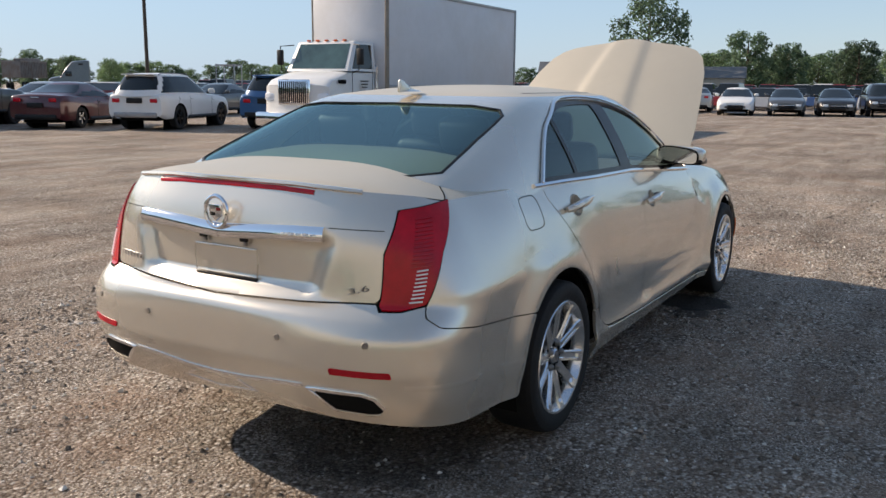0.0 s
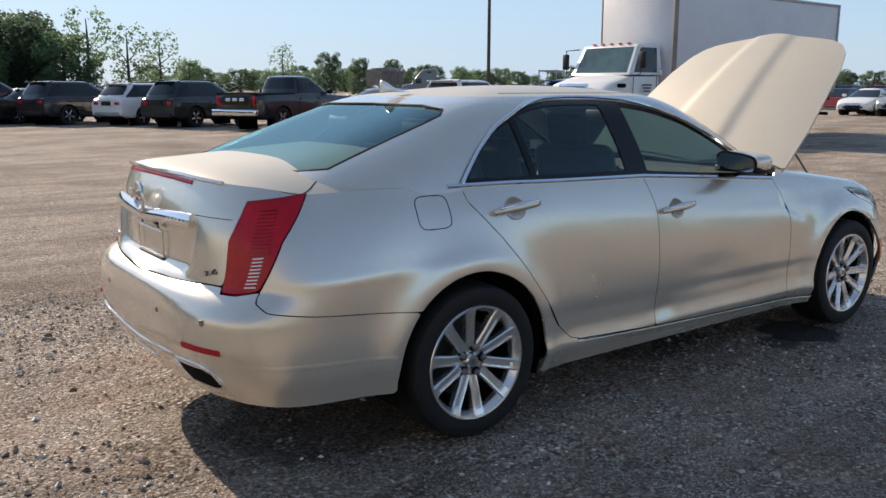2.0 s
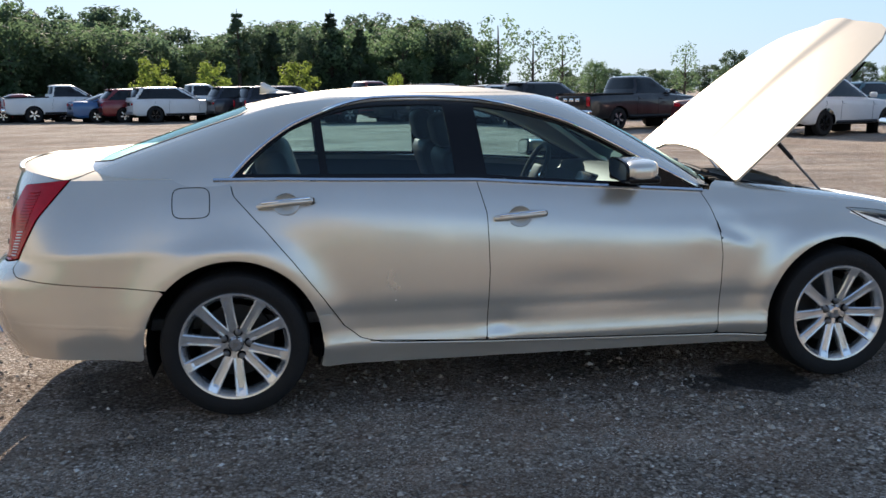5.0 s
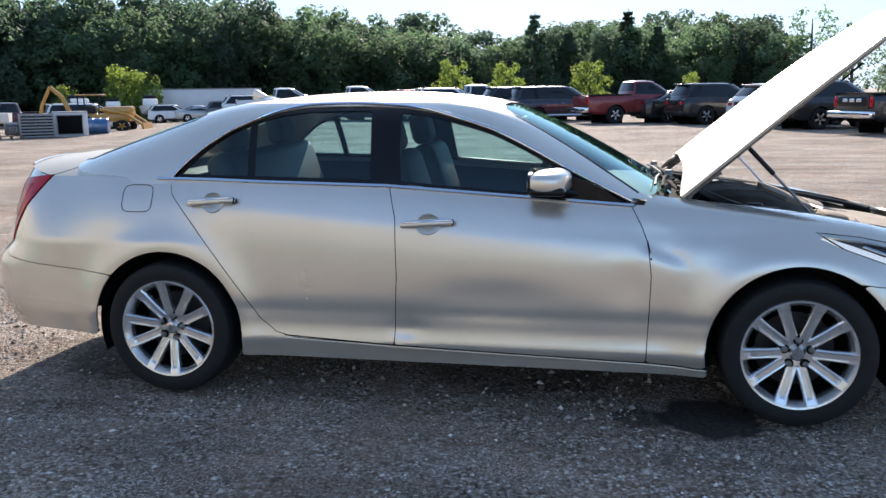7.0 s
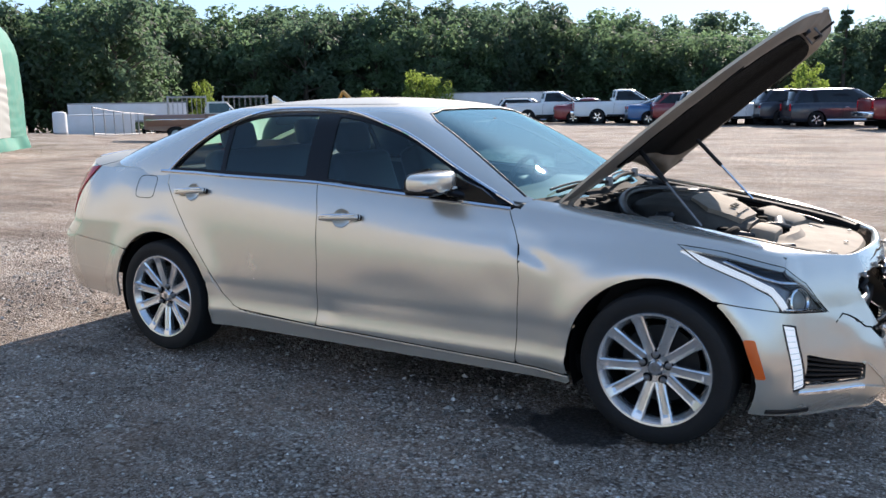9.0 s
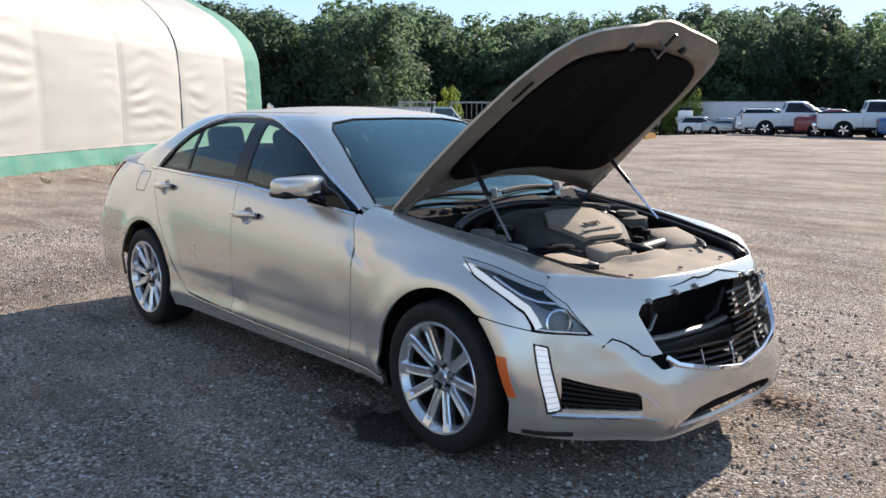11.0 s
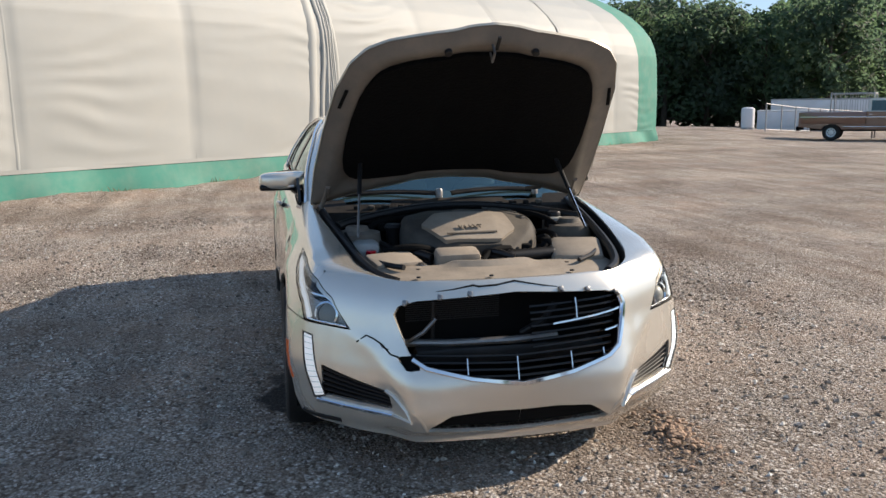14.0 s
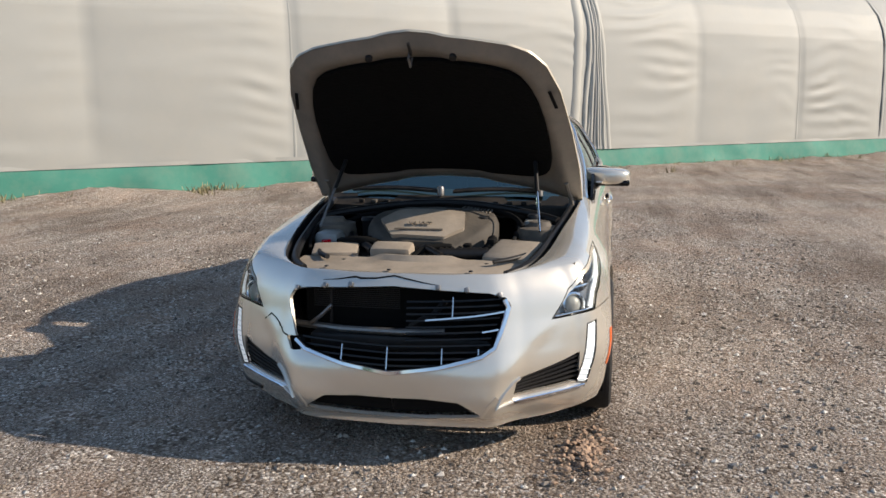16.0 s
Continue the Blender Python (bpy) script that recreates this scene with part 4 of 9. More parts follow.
def deck(s, r, right):
    s, r = np.asarray(s, float), np.asarray(r, float)
    a = ring_top(s, right)
    k = 1 - r
    z = a[..., 2] + (deck_z(a[..., 0]) - a[..., 2]) * (1 - np.abs(k) ** 3.4)
    return np.stack([a[..., 0], a[..., 1] * k, z], -1)


ROOF_Z = 1.402


def roof(s, r, right):
    s, r = np.asarray(s, float), np.asarray(r, float)
    a = cabin(s, ROOF_Z + 0 * s, right)
    k = 1 - r
    return np.stack([-0.52 + (a[..., 0] + 0.52) * k, a[..., 1] * k, ROOF_Z + 0.053 * (1 - np.abs(k) ** 2.1)], -1)


everywhere = lambda s, z: -np.ones(np.shape(s))  # noqa: E731
WINDOW = [(-1.304, 1.052), (-1.309, 1.25), (-1.26, 1.30), (-1.104, 1.362), (-0.82, 1.384), (-0.53, 1.388), (-0.327, 1.376), (-0.208, 1.369), (-0.05, 1.358), (0.087, 1.340), (0.22, 1.312), (0.335, 1.277), (0.395, 1.235), (0.437, 1.19), (0.487, 1.113), (0.582, 0.958), (0.30, 0.978), (-0.36, 1.030), (-0.9, 1.042)]
SCREEN = [(0.665, 1.00), (0.672, 1.20), (0.675, 1.33), (0.72, 1.368), (0.95, 1.388), (1.65, 1.392), (1.65, 0.96), (0.72, 0.97)]
REAR_SCREEN = [(-1.815, 1.130), (-1.76, 1.24), (-1.70, 1.325), (-1.74, 1.350), (-1.95, 1.368), (-2.75, 1.372), (-2.75, 1.125), (-1.95, 1.118)]


def eased(pts, turns=2):
    """Cuts the corners of an open line, keeping its ends."""
    for _ in range(turns):
        line = [pts[0]]
        for (ax, ay), (bx, by) in zip(pts, pts[1:]):
            line += [(0.75 * ax + 0.25 * bx, 0.75 * ay + 0.25 * by), (0.25 * ax + 0.75 * bx, 0.25 * ay + 0.75 * by)]
        pts = line + [pts[-1]]
    return pts


WINDOW = eased(WINDOW[:16]) + WINDOW[16:]
belt_z = spline([-2.7, -1.30, -0.36, 0.58, 1.6], [1.06, 1.052, 1.030, 0.956, 0.956])


def window_field(x0, x1, inset):
    """The side window between two places along the car."""

    def at(s, z):
        p = cabin(s, z)
        x = p[..., 0] + 0.10 * (z - 1.05)
        return np.max([far_from(WINDOW, s, z) + inset, x0 - x, x - x1, belt_z(s) + 0.012 - z], 0)

    return at


for right in (True, False):
    sheet("fender_top", fender_top, everywhere, 0.80, 2.70, 0.0, 1.0, 0.02, M["paint"], car, right, vstep=0.125, lip=0.010)
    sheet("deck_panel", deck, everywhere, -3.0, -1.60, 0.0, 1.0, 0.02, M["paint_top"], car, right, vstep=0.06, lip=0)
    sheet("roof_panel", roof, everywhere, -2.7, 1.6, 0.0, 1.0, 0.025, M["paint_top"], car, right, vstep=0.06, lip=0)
    frame_field = lambda s, z: np.max([-far_from(WINDOW, s, z), -far_from(SCREEN, s, z), -far_from(REAR_SCREEN, s, z), belt_z(s) - np.where((s > -1.25) & (s < 0.66), 0.002, 0.03) - z, np.minimum(s - 0.70, 0.99 - z)], 0)  # noqa: E731
    sheet("pillar_frame", cabin, frame_field, -2.7, 1.6, 0.95, ROOF_Z, 0.016, M["paint"], car, right, lip=0.02)
    sheet("window_surround", cabin, lambda s, z: np.maximum(far_from(WINDOW, s, z) + 0.001, -np.minimum(window_field(-1.02, -0.445, 0.021)(s, z), np.minimum(window_field(-9, -1.055, 0.021)(s, z), window_field(-0.30, 0.52, 0.021)(s, z)))), -1.35, 0.62, 0.94, 1.40, 0.008, M["gloss_black"], car, right, lip=0.01, lift=-0.004)
    for nm, x0, x1 in (("quarter_window", -9, -1.055), ("rear_side_window", -1.02, -0.445), ("front_side_window", -0.30, 0.52)):
        ob = sheet(nm, cabin, window_field(x0, x1, 0.021), -1.35, 0.62, 0.94, 1.40, 0.013, M["glass"], car, right, lip=0, lift=-0.008)
        ob.visible_shadow = False
    ob = sheet("windshield", cabin, lambda s, z: far_from(SCREEN, s, z) + 0.002, 0.64, 1.6, 0.955, 1.40, 0.02, M["glass_screen"], car, right, lip=0, lift=-0.005)
    ob.visible_shadow = False
    ob = sheet("rear_window", cabin, lambda s, z: far_from(REAR_SCREEN, s, z) + 0.002, -2.7, -1.66, 1.10, 1.38, 0.02, M["glass_screen"], car, right, lip=0, lift=-0.005)
    ob.visible_shadow = False
    sheet("tail_lamp", body, lambda s, z: far_from(REAR_LAMP, s, z) + 0.002, -2.6, -2.12, 0.70, 1.08, 0.012, M["lamp_red"], car, right, lip=0.02, lift=0.006, label="red tail lamp with clear lower segment")
    sheet("head_lamp", body, lambda s, z: far_from(HEAD_LAMP, s, z) + 0.003, 1.48, 2.22, 0.57, 0.85, 0.012, M["glass_clear"], car, right, lip=0.0, lift=0.002, label="clear head lamp lens").visible_shadow = False

# wheels
TYRE = [(0.236, -0.105), (0.262, -0.116), (0.295, -0.118), (0.314, -0.108), (0.323, -0.090), (0.326, -0.05), (0.326, 0.05), (0.323, 0.090), (0.314, 0.108), (0.295, 0.118), (0.262, 0.116), (0.236, 0.105)]


def sedan_wheel(x, y, turn):
    """A ten-spoke alloy wheel whose face looks to -y before it is turned."""
    w = thing("wheel")
    w.parent = car
    w.matrix_local = pose(x, y, 0.326, 0, turn, 0 if y < 0 else 180)
    part("tyre", lathe_bm(TYRE, 64), M["rubber"], w)
    rim = lathe_bm([(0.205, 0.10), (0.212, -0.06), (0.216, -0.085), (0.232, -0.098), (0.240, -0.106), (0.243, -0.110), (0.240, -0.114), (0.231, -0.112), (0.222, -0.098), (0.214, -0.080)], 64)
    part("rim", rim, M["alloy"], w)
    for k in range(10):
        a = radians(90 + 72 * (k // 2) + (16.4 if k % 2 else -16.4))
        bm = bmesh.new()
        out = [(0.060, 0.0240, -0.074, 0.0), (0.092, 0.0225, -0.083, 0.005), (0.140, 0.0225, -0.092, 0.007), (0.196, 0.0245, -0.100, 0.006), (0.206, 0.0255, -0.104, 0.0), (0.229, 0.0275, -0.112, 0.0), (0.236, 0.0275, -0.104, 0.0)]
        rows = []
        for r, h, d, cut in out:
            # chamfered edges and a shallow pocket down the middle
            side = ((-1.0, 0.034), (-1.0, 0.006), (-0.74, 0.0), (-0.50, cut * 0.2), (-0.36, cut), (0.36, cut), (0.50, cut * 0.2), (0.74, 0.0), (1.0, 0.006), (1.0, 0.034))
            rows.append([bm.verts.new((r, d + dd, h * kk)) for kk, dd in side])
        for p, q in zip(rows, rows[1:]):
            for i in range(9):
                bm.faces.new((p[i], p[i + 1], q[i + 1], q[i]))
        bmesh.ops.recalc_face_normals(bm, faces=bm.faces)
        sp = part("spoke", bm, M["alloy"], w, angle=25)
        sp.matrix_local = pose(0, 0, 0, 0, math.degrees(a), 0)
    part("hub", lathe_bm([(0.0, -0.078), (0.030, -0.078), (0.034, -0.074), (0.036, -0.066), (0.078, -0.070), (0.082, -0.062), (0.080, -0.02)], 40), M["alloy"], w)
    part("centre_cap", lathe_bm([(0.0, -0.084), (0.026, -0.083), (0.030, -0.078)], 32), M["chrome"], w, "chrome centre cap with a dark shield")
    part("cap_shield", prism_bm([(-0.010, 0.012), (0.010, 0.012), (0.010, -0.002), (0, -0.013), (-0.010, -0.002)], -0.0862, -0.083), M["steel"], w)
    for k in range(5):
        a = math.radians(90 + 72 * k)
        nut = lathe_bm([(0.0, -0.092), (0.006, -0.0915), (0.0115, -0.087), (0.0135, -0.080), (0.0135, -0.06)], 12, at=(0.058 * math.cos(a), 0, 0.058 * math.sin(a)))
        part("nut_pocket", lathe_bm([(0.0, -0.0745), (0.0205, -0.0745), (0.0215, -0.066)], 16, at=(0.058 * math.cos(a), 0, 0.058 * math.sin(a))), M["under"], w)
        part("wheel_nut", nut, M["steel"], w)
    part("barrel", lathe_bm([(0.206, -0.06), (0.204, 0.06), (0.19, 0.07), (0.0, 0.07)], 40), M["under"], w)
    part("brake_disc", lathe_bm([(0.05, 0.0), (0.165, 0.0), (0.165, 0.025), (0.05, 0.025)], 48), M["disc"], w)
    return w


for x in (-1.455, 1.455):
    for y in (-0.795, 0.795):
        sedan_wheel(x, y, 0 if x > 0 else 12)

# wheel wells and underbody
for x in (-1.455, 1.455):
    for sign in (-1, 1):
        bm = bmesh.new()
        n = 24
        ring = []
        for k in range(n + 1):
            a = math.radians(-20 + 220 * k / n)
            ring.append([bm.verts.new((x + 0.3825 * math.cos(a), sign * y, 0.325 + 0.3825 * math.sin(a))) for y in (0.50, 0.872)])
        for p, q in zip(ring, ring[1:]):
            bm.faces.new((p[0], p[1], q[1], q[0]))
        bm.faces.new([r[0] for r in ring])
        part("wheel_well", bm, M["under"], car)
part("underbody", box_bm((3.0 - 0.76, 1.60, 0.10), (0, 0, 0.27), 0.02), M["under"], car)
part("floor_pan", box_bm((2.6, 1.50, 0.06), (-0.55, 0, 0.40), 0.02), M["dash"], car)
part("rear_underbody", box_bm((0.50, 1.16, 0.18), (-2.08, 0, 0.42), 0.03), M["under"], car)
part("front_underbody", box_bm((0.36, 0.86, 0.10), (1.93, 0, 0.27), 0.03), M["under"], car)

# open hood
HOOD_AT, HOOD_TILT = Vector((0.955, 0.0, 0.975)), radians(40.7)
HOOD = [(0.0, 0.74), (0.30, 0.728), (0.60, 0.695), (0.90, 0.650), (1.08, 0.595), (1.17, 0.53), (1.215, 0.44), (1.25, 0.25), (1.285, 0.0)]
HOOD_REAR = [(0.03, -0.62), (0.075, -0.45), (0.11, -0.25), (0.125, 0.0), (0.11, 0.25), (0.075, 0.45), (0.03, 0.62)]
HOOD_OUT = HOOD + [(a, -b) for a, b in HOOD[::-1][1:]] + HOOD_REAR


def hood_place(l, y, right=True, inset=0.0):
    l, y = np.asarray(l, float), np.asarray(y, float)
    ridge = 0.25 - 0.09 * l
    n = 0.060 * (1 - (y / 0.75) ** 2) - 0.075 * (np.clip(l, 0, 2) / 1.3) ** 3 + 0.016 / (1 + np.exp((np.abs(y) - ridge) / 0.016)) - inset
    x = HOOD_AT.x + l * math.cos(HOOD_TILT) - n * math.sin(HOOD_TILT)
    z = HOOD_AT.z + l * math.sin(HOOD_TILT) + n * math.cos(HOOD_TILT)
    return np.stack([x, y + 0 * x, z], -1)


hood = thing("hood")
hood.parent = car
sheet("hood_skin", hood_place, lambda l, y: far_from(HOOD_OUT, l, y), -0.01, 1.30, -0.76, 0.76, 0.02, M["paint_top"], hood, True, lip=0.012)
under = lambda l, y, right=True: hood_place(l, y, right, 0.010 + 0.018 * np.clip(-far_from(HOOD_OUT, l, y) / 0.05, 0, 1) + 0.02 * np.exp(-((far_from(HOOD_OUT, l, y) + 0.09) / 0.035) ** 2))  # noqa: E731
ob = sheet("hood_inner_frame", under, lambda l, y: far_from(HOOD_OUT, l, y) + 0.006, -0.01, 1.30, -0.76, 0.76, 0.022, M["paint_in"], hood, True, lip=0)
PAD = [(0.245, 0.0), (0.235, 0.40), (0.235, 0.46), (0.245, 0.52), (0.275, 0.558), (0.32, 0.58), (0.40, 0.588), (0.55, 0.585), (0.72, 0.568), (0.85, 0.545), (0.95, 0.515), (1.02, 0.475), (1.06, 0.425), (1.09, 0.34), (1.108, 0.24), (1.115, 0.15), (1.12, 0.0)]
PAD_OUT = PAD + [(a, -b) for a, b in PAD[::-1][1:-1]]
pad_place = lambda l, y, right=True: hood_place(l, y, right, 0.052)  # noqa: E731
sheet("insulation_pad", pad_place, lambda l, y: far_from(PAD_OUT, l, y), 0.15, 1.15, -0.62, 0.62, 0.018, M["pad"], hood, True, lip=-0.02)

# ---- trim, lamps and fittings of the sedan ----
def lettering(name, text, size, depth, material, parent, m, label=""):
    """Raised letters in the built-in font, facing -y of the pose."""
    cu = bpy.data.curves.new(name, "FONT")
    cu.body, cu.size, cu.extrude, cu.align_x, cu.align_y = text, size, depth, "CENTER", "CENTER"
    tmp = bpy.data.objects.new(name, cu)
    me = bpy.data.meshes.new_from_object(tmp)
    bpy.data.objects.remove(tmp)
    me.materials.clear()
    me.materials.append(material)
    ob = new(name, me)
    ob.parent = parent
    ob.matrix_local = m @ pose(0, 0, 0, 90, 0, 0)
    return tagged(ob, label)


def place_on(ob, place, u, v, right=True, lift=0.0, turn=0.0):
    ob.matrix_local = frame_at(place, u, v, right, lift) @ pose(0, 0, 0, 0, turn, 0)
    return ob


for right in (True, False):
    # bright and dark lines of the side
    edge = [(-1.40, 1.052), (-1.304, 1.054), (-1.312, 1.25), (-1.262, 1.304), (-1.104, 1.367), (-0.82, 1.389), (-0.53, 1.393), (-0.327, 1.381), (-0.208, 1.374), (-0.05, 1.363), (0.087, 1.345), (0.222, 1.317), (0.339, 1.281), (0.399, 1.238), (0.441, 1.192), (0.492, 1.115), (0.586, 0.955)]
    ribbon("window_chrome", cabin, eased(edge[1:]), 0.016, 0.007, M["chrome"], car, right, lift=0.009, dense=0.012)
    ribbon("belt_chrome", body, [(-1.52, 1.046), (-1.2, 1.044), (-0.36, 1.021), (0.2, 0.981), (0.755, 0.942)], 0.018, 0.012, M["chrome"], car, right, lift=0.003)
    ribbon("rocker_line", body, [(-0.86, 0.306), (-0.322, 0.280), (0.82, 0.246), (1.08, 0.233)], 0.008, 0.003, M["paint"], car, right)
    ribbon("rocker_seam", body, [(-0.86, 0.318), (-0.322, 0.291), (0.82, 0.256), (1.08, 0.243)], 0.006, 0.001, M["under"], car, right)
    fuel = [(-1.616 + 0.079 * math.copysign(abs(math.cos(a)) ** 0.45, math.cos(a)), 0.9555 + 0.063 * math.copysign(abs(math.sin(a)) ** 0.45, math.sin(a))) for a in [2 * math.pi * k / 40 for k in range(40)]]
    if right:
        ribbon("fuel_door_seam", body, fuel, 0.004, 0.0008, M["under"], car, right, closed=True, dense=0.01)
    # dark gaps round the doors
    for gap_line in (REAR_DOOR[2:] + [(-0.322, 0.292)], MID_GAP[1:], FRONT_GAP[1:]):
        ribbon("door_gap", body, gap_line, 0.0045, 0.0006, M["under"], car, right, lift=-0.001, dense=0.02)
    # door handles
    for hx, hz in HANDLES:
        h = thing("door_handle")
        h.parent = car
        place_on(h, body, hx, hz, right, 0.0, -4.5)
        cup = lathe_bm([(0.0, 0.015), (0.025, 0.014), (0.042, 0.009), (0.052, 0.003), (0.057, -0.0005), (0.060, 0.002)], 32)
        bmesh.ops.scale(cup, vec=(1, 1, 0.82), verts=cup.verts)
        part("cup", cup, M["paint"], h)
        n = 14
        pts = [(-0.122 + 0.244 * k / n, -0.014 - 0.022 * math.sin(math.pi * k / n) ** 0.5, 0.0) for k in range(n + 1)]
        bar = tube_bm(pts, [0.0085 + 0.0055 * math.sin(math.pi * (0.06 + 0.88 * k / n)) for k in range(n + 1)], 12)
        for v in bar.verts:
            v.co.z *= 1.35
        part("grip", bar, M["paint"], h)
        part("chrome_strip", box_bm((0.215, 0.012, 0.012), (0, -0.042, 0.008), 0.005), M["chrome"], h, "chrome strip")
        part("end_cap", lathe_bm([(0, -0.016), (0.011, -0.015), (0.015, -0.006), (0.015, 0.012)], 14, at=(0.112, -0.012, 0.0)), M["gloss_black"], h, "black handle end cap")
    # mirrors
    sgn = -1 if right else 1
    mi = thing("door_mirror")
    mi.parent = car
    mi.matrix_local = pose(0.40, sgn * 0.832, 1.060)
    bm = bmesh.new()
    bmesh.ops.create_uvsphere(bm, u_segments=28, v_segments=18, radius=1.0)
    for v in bm.verts:
        x, y, z = v.co
        x = math.copysign(abs(x) ** 0.6, x)
        z = math.copysign(abs(z) ** 0.52, z)
        y = math.copysign(abs(y) ** 0.48, y)
        v.co = (0.085 * x * (1.0 if x > 0 else 0.92) - 0.03 * abs(y), sgn * 0.140 * y + sgn * 0.03, 0.050 * z - 0.006 * y)
    part("shell", bm, M["paint"], mi)
    low = box_bm((0.150, 0.276, 0.036), (-0.016, sgn * 0.028, -0.037), 0.014, 3)
    part("lower_cover", low, M["gloss_black"], mi)
    part("arm", tube_bm([(0.03, sgn * -0.03, -0.050), (0.12, sgn * -0.07, -0.070)], 0.024, 10), M["gloss_black"], mi)
    oval = [(math.copysign(abs(math.cos(a)) ** 0.6, math.cos(a)), math.copysign(abs(math.sin(a)) ** 0.6, math.sin(a))) for a in [2 * math.pi * k / 32 for k in range(32)]]
    part("mirror_bezel", prism_bm([(sgn * 0.03 + 0.120 * a, 0.050 * b - 0.012 * a * sgn) for a, b in oval], -0.098, -0.082, axis="X"), M["gloss_black"], mi)
    part("mirror_glass", prism_bm([(sgn * 0.03 + 0.110 * a, 0.042 * b - 0.012 * a * sgn) for a, b in oval], -0.0995, -0.096, axis="X"), M["chrome"], mi, "mirror glass")
    part("turn_signal", tube_bm([(0.075, sgn * -0.03, -0.028), (0.062, sgn * 0.08, -0.030)], 0.005, 8), M["white_led"], mi)
    bm = prism_bm([(0.46, 0.968), (0.70, 0.960), (0.60, 1.03), (0.46, 1.08)], sgn * 0.775, sgn * 0.79)
    part("mirror_sail", bm, M["gloss_black"], car)
    # tail lamps
    lamp = next(o for o in car.children if o.name.startswith("tail_lamp") and (o.data.vertices[0].co.y < 0) == right)
    for k in range(22):
        z = 0.742 + 0.0125 * k
        c = -2.472 + (z - 0.74) * 0.44
        white = k < 9
        ribbon("lamp_rib", body, [(c - (0.016 if white else 0.036), z), (c + (0.022 if white else 0.036), z + 0.004)], 0.0055 if white else 0.006, 0.005, M["white_led"] if white else M["lamp_red_rib"], lamp, right, lift=0.006)
    ribbon("lamp_gasket", body, REAR_LAMP, 0.006, 0.002, M["under"], car, right, lift=-0.001, closed=True)
    # rear bumper fittings
    REFLECT = [(-2.666, 0.528), (-2.530, 0.526), (-2.526, 0.505), (-2.664, 0.506)]
    sheet("rear_reflector", body, lambda s, z: far_from(REFLECT, s, z), -2.68, -2.51, 0.495, 0.535, 0.006, M["lamp_red"], car, right, lip=0.01, lift=0.003)
    for ss, zz in ((-2.585, 0.615), (-2.79, 0.605)):
        part_ob = part("parking_sensor", lathe_bm([(0.0, -0.0025), (0.010, -0.0025), (0.0115, -0.001), (0.0125, 0.003)], 20), M["paint_in"], car)
        place_on(part_ob, body, ss, zz, right)
    TIP = [(-2.722, 0.440), (-2.60, 0.442), (-2.572, 0.430), (-2.552, 0.392), (-2.550, 0.378), (-2.562, 0.366), (-2.585, 0.360), (-2.665, 0.364)]
    sheet("exhaust_opening", body, lambda s, z: far_from(TIP, s, z) + 0.006, -2.75, -2.5, 0.33, 0.46, 0.008, M["under"], car, right, lip=0.0, lift=0.002)
    ribbon("exhaust_tip", body, TIP[-1:] + TIP[:4], 0.014, 0.005, M["chrome"], car, right, lift=0.002, dense=0.02)
    ribbon("exhaust_lower_lip", body, TIP[5:], 0.010, 0.003, M["paint"], car, right, lift=0.002, dense=0.02)
    ribbon("bumper_chrome", body, [(-2.735, 0.445), (-2.82, 0.438), (-2.90, 0.425), (-3.0, 0.420)], 0.016, 0.004, M["chrome"], car, right, lift=0.001)
    ribbon("tow_cover_seam", body, [(-2.93, 0.405), (-2.88, 0.37), (-3.0, 0.355)], 0.010, 0.002, M["chrome"], car, right)
    ribbon("bumper_crease", body, [(-1.85, 0.425), (-2.2, 0.45), (-2.5, 0.47)], 0.02, 0.001, M["paint"], car, right)
    # trunk trim
    bar = [(-2.668, 0.950), (-2.75, 0.949), (-2.85, 0.943), (-2.93, 0.936), (-3.0, 0.931)]
    ribbon("trunk_chrome_bar", lambda s, z, r: body(s, np.asarray(z) + 0.035, r) - np.array([0, 0, 0.035]), bar, 0.052, 0.020, M["chrome"], car, right, lift=0.004, label="chrome bar across the trunk lid")
    ribbon("trunk_crease", body, [(-2.505, 0.972), (-2.66, 0.976)], 0.003, 0.0008, M["under"], car, right)
    ribbon("spoiler_lamp", body, [(-2.69, 1.088), (-2.80, 1.096), (-3.0, 1.098)], 0.017, 0.004, M["lamp_red"], car, right, label="red brake lamp strip")
    ribbon("spoiler_lip", body, [(-2.54, 1.094), (-2.62, 1.102), (-2.75, 1.112), (-3.0, 1.117)], 0.016, 0.012, M["paint"], car, right, lift=0.002)
    # gap between the trunk lid and the quarter panel
    ribbon("trunk_gap", deck, [(-2.182, 0.0), (-2.10, 0.06), (-2.04, 0.12), (-1.99, 0.16)], 0.005, 0.0008, M["under"], car, right, lift=0.0)
    # head lamps
    sheet("lamp_bowl", body, lambda s, z: far_from(HEAD_LAMP, s, z) + 0.002, 1.48, 2.22, 0.57, 0.85, 0.012, M["lamp_bowl"], car, right, lip=0.0, lift=-0.030)
    INNER = [(1.66, 0.812), (1.80, 0.790), (1.948, 0.765), (2.075, 0.702), (2.10, 0.672), (1.96, 0.700), (1.90, 0.722)]
    sheet("lamp_dark_bezel", body, lambda s, z: far_from(INNER, s, z), 1.6, 2.15, 0.63, 0.82, 0.012, M["gloss_black"], car, right, lip=0.0, lift=-0.018)
    ribbon("led_strip", body, [(1.53, 0.824), (1.66, 0.782), (1.80, 0.732), (1.890, 0.692), (1.928, 0.652), (1.952, 0.620)], 0.027, 0.006, M["led"], car, right, lift=-0.014, label="lit white LED strip")
    pr = thing("projector")
    pr.parent = car
    place_on(pr, body, 2.06, 0.640, right, -0.02)
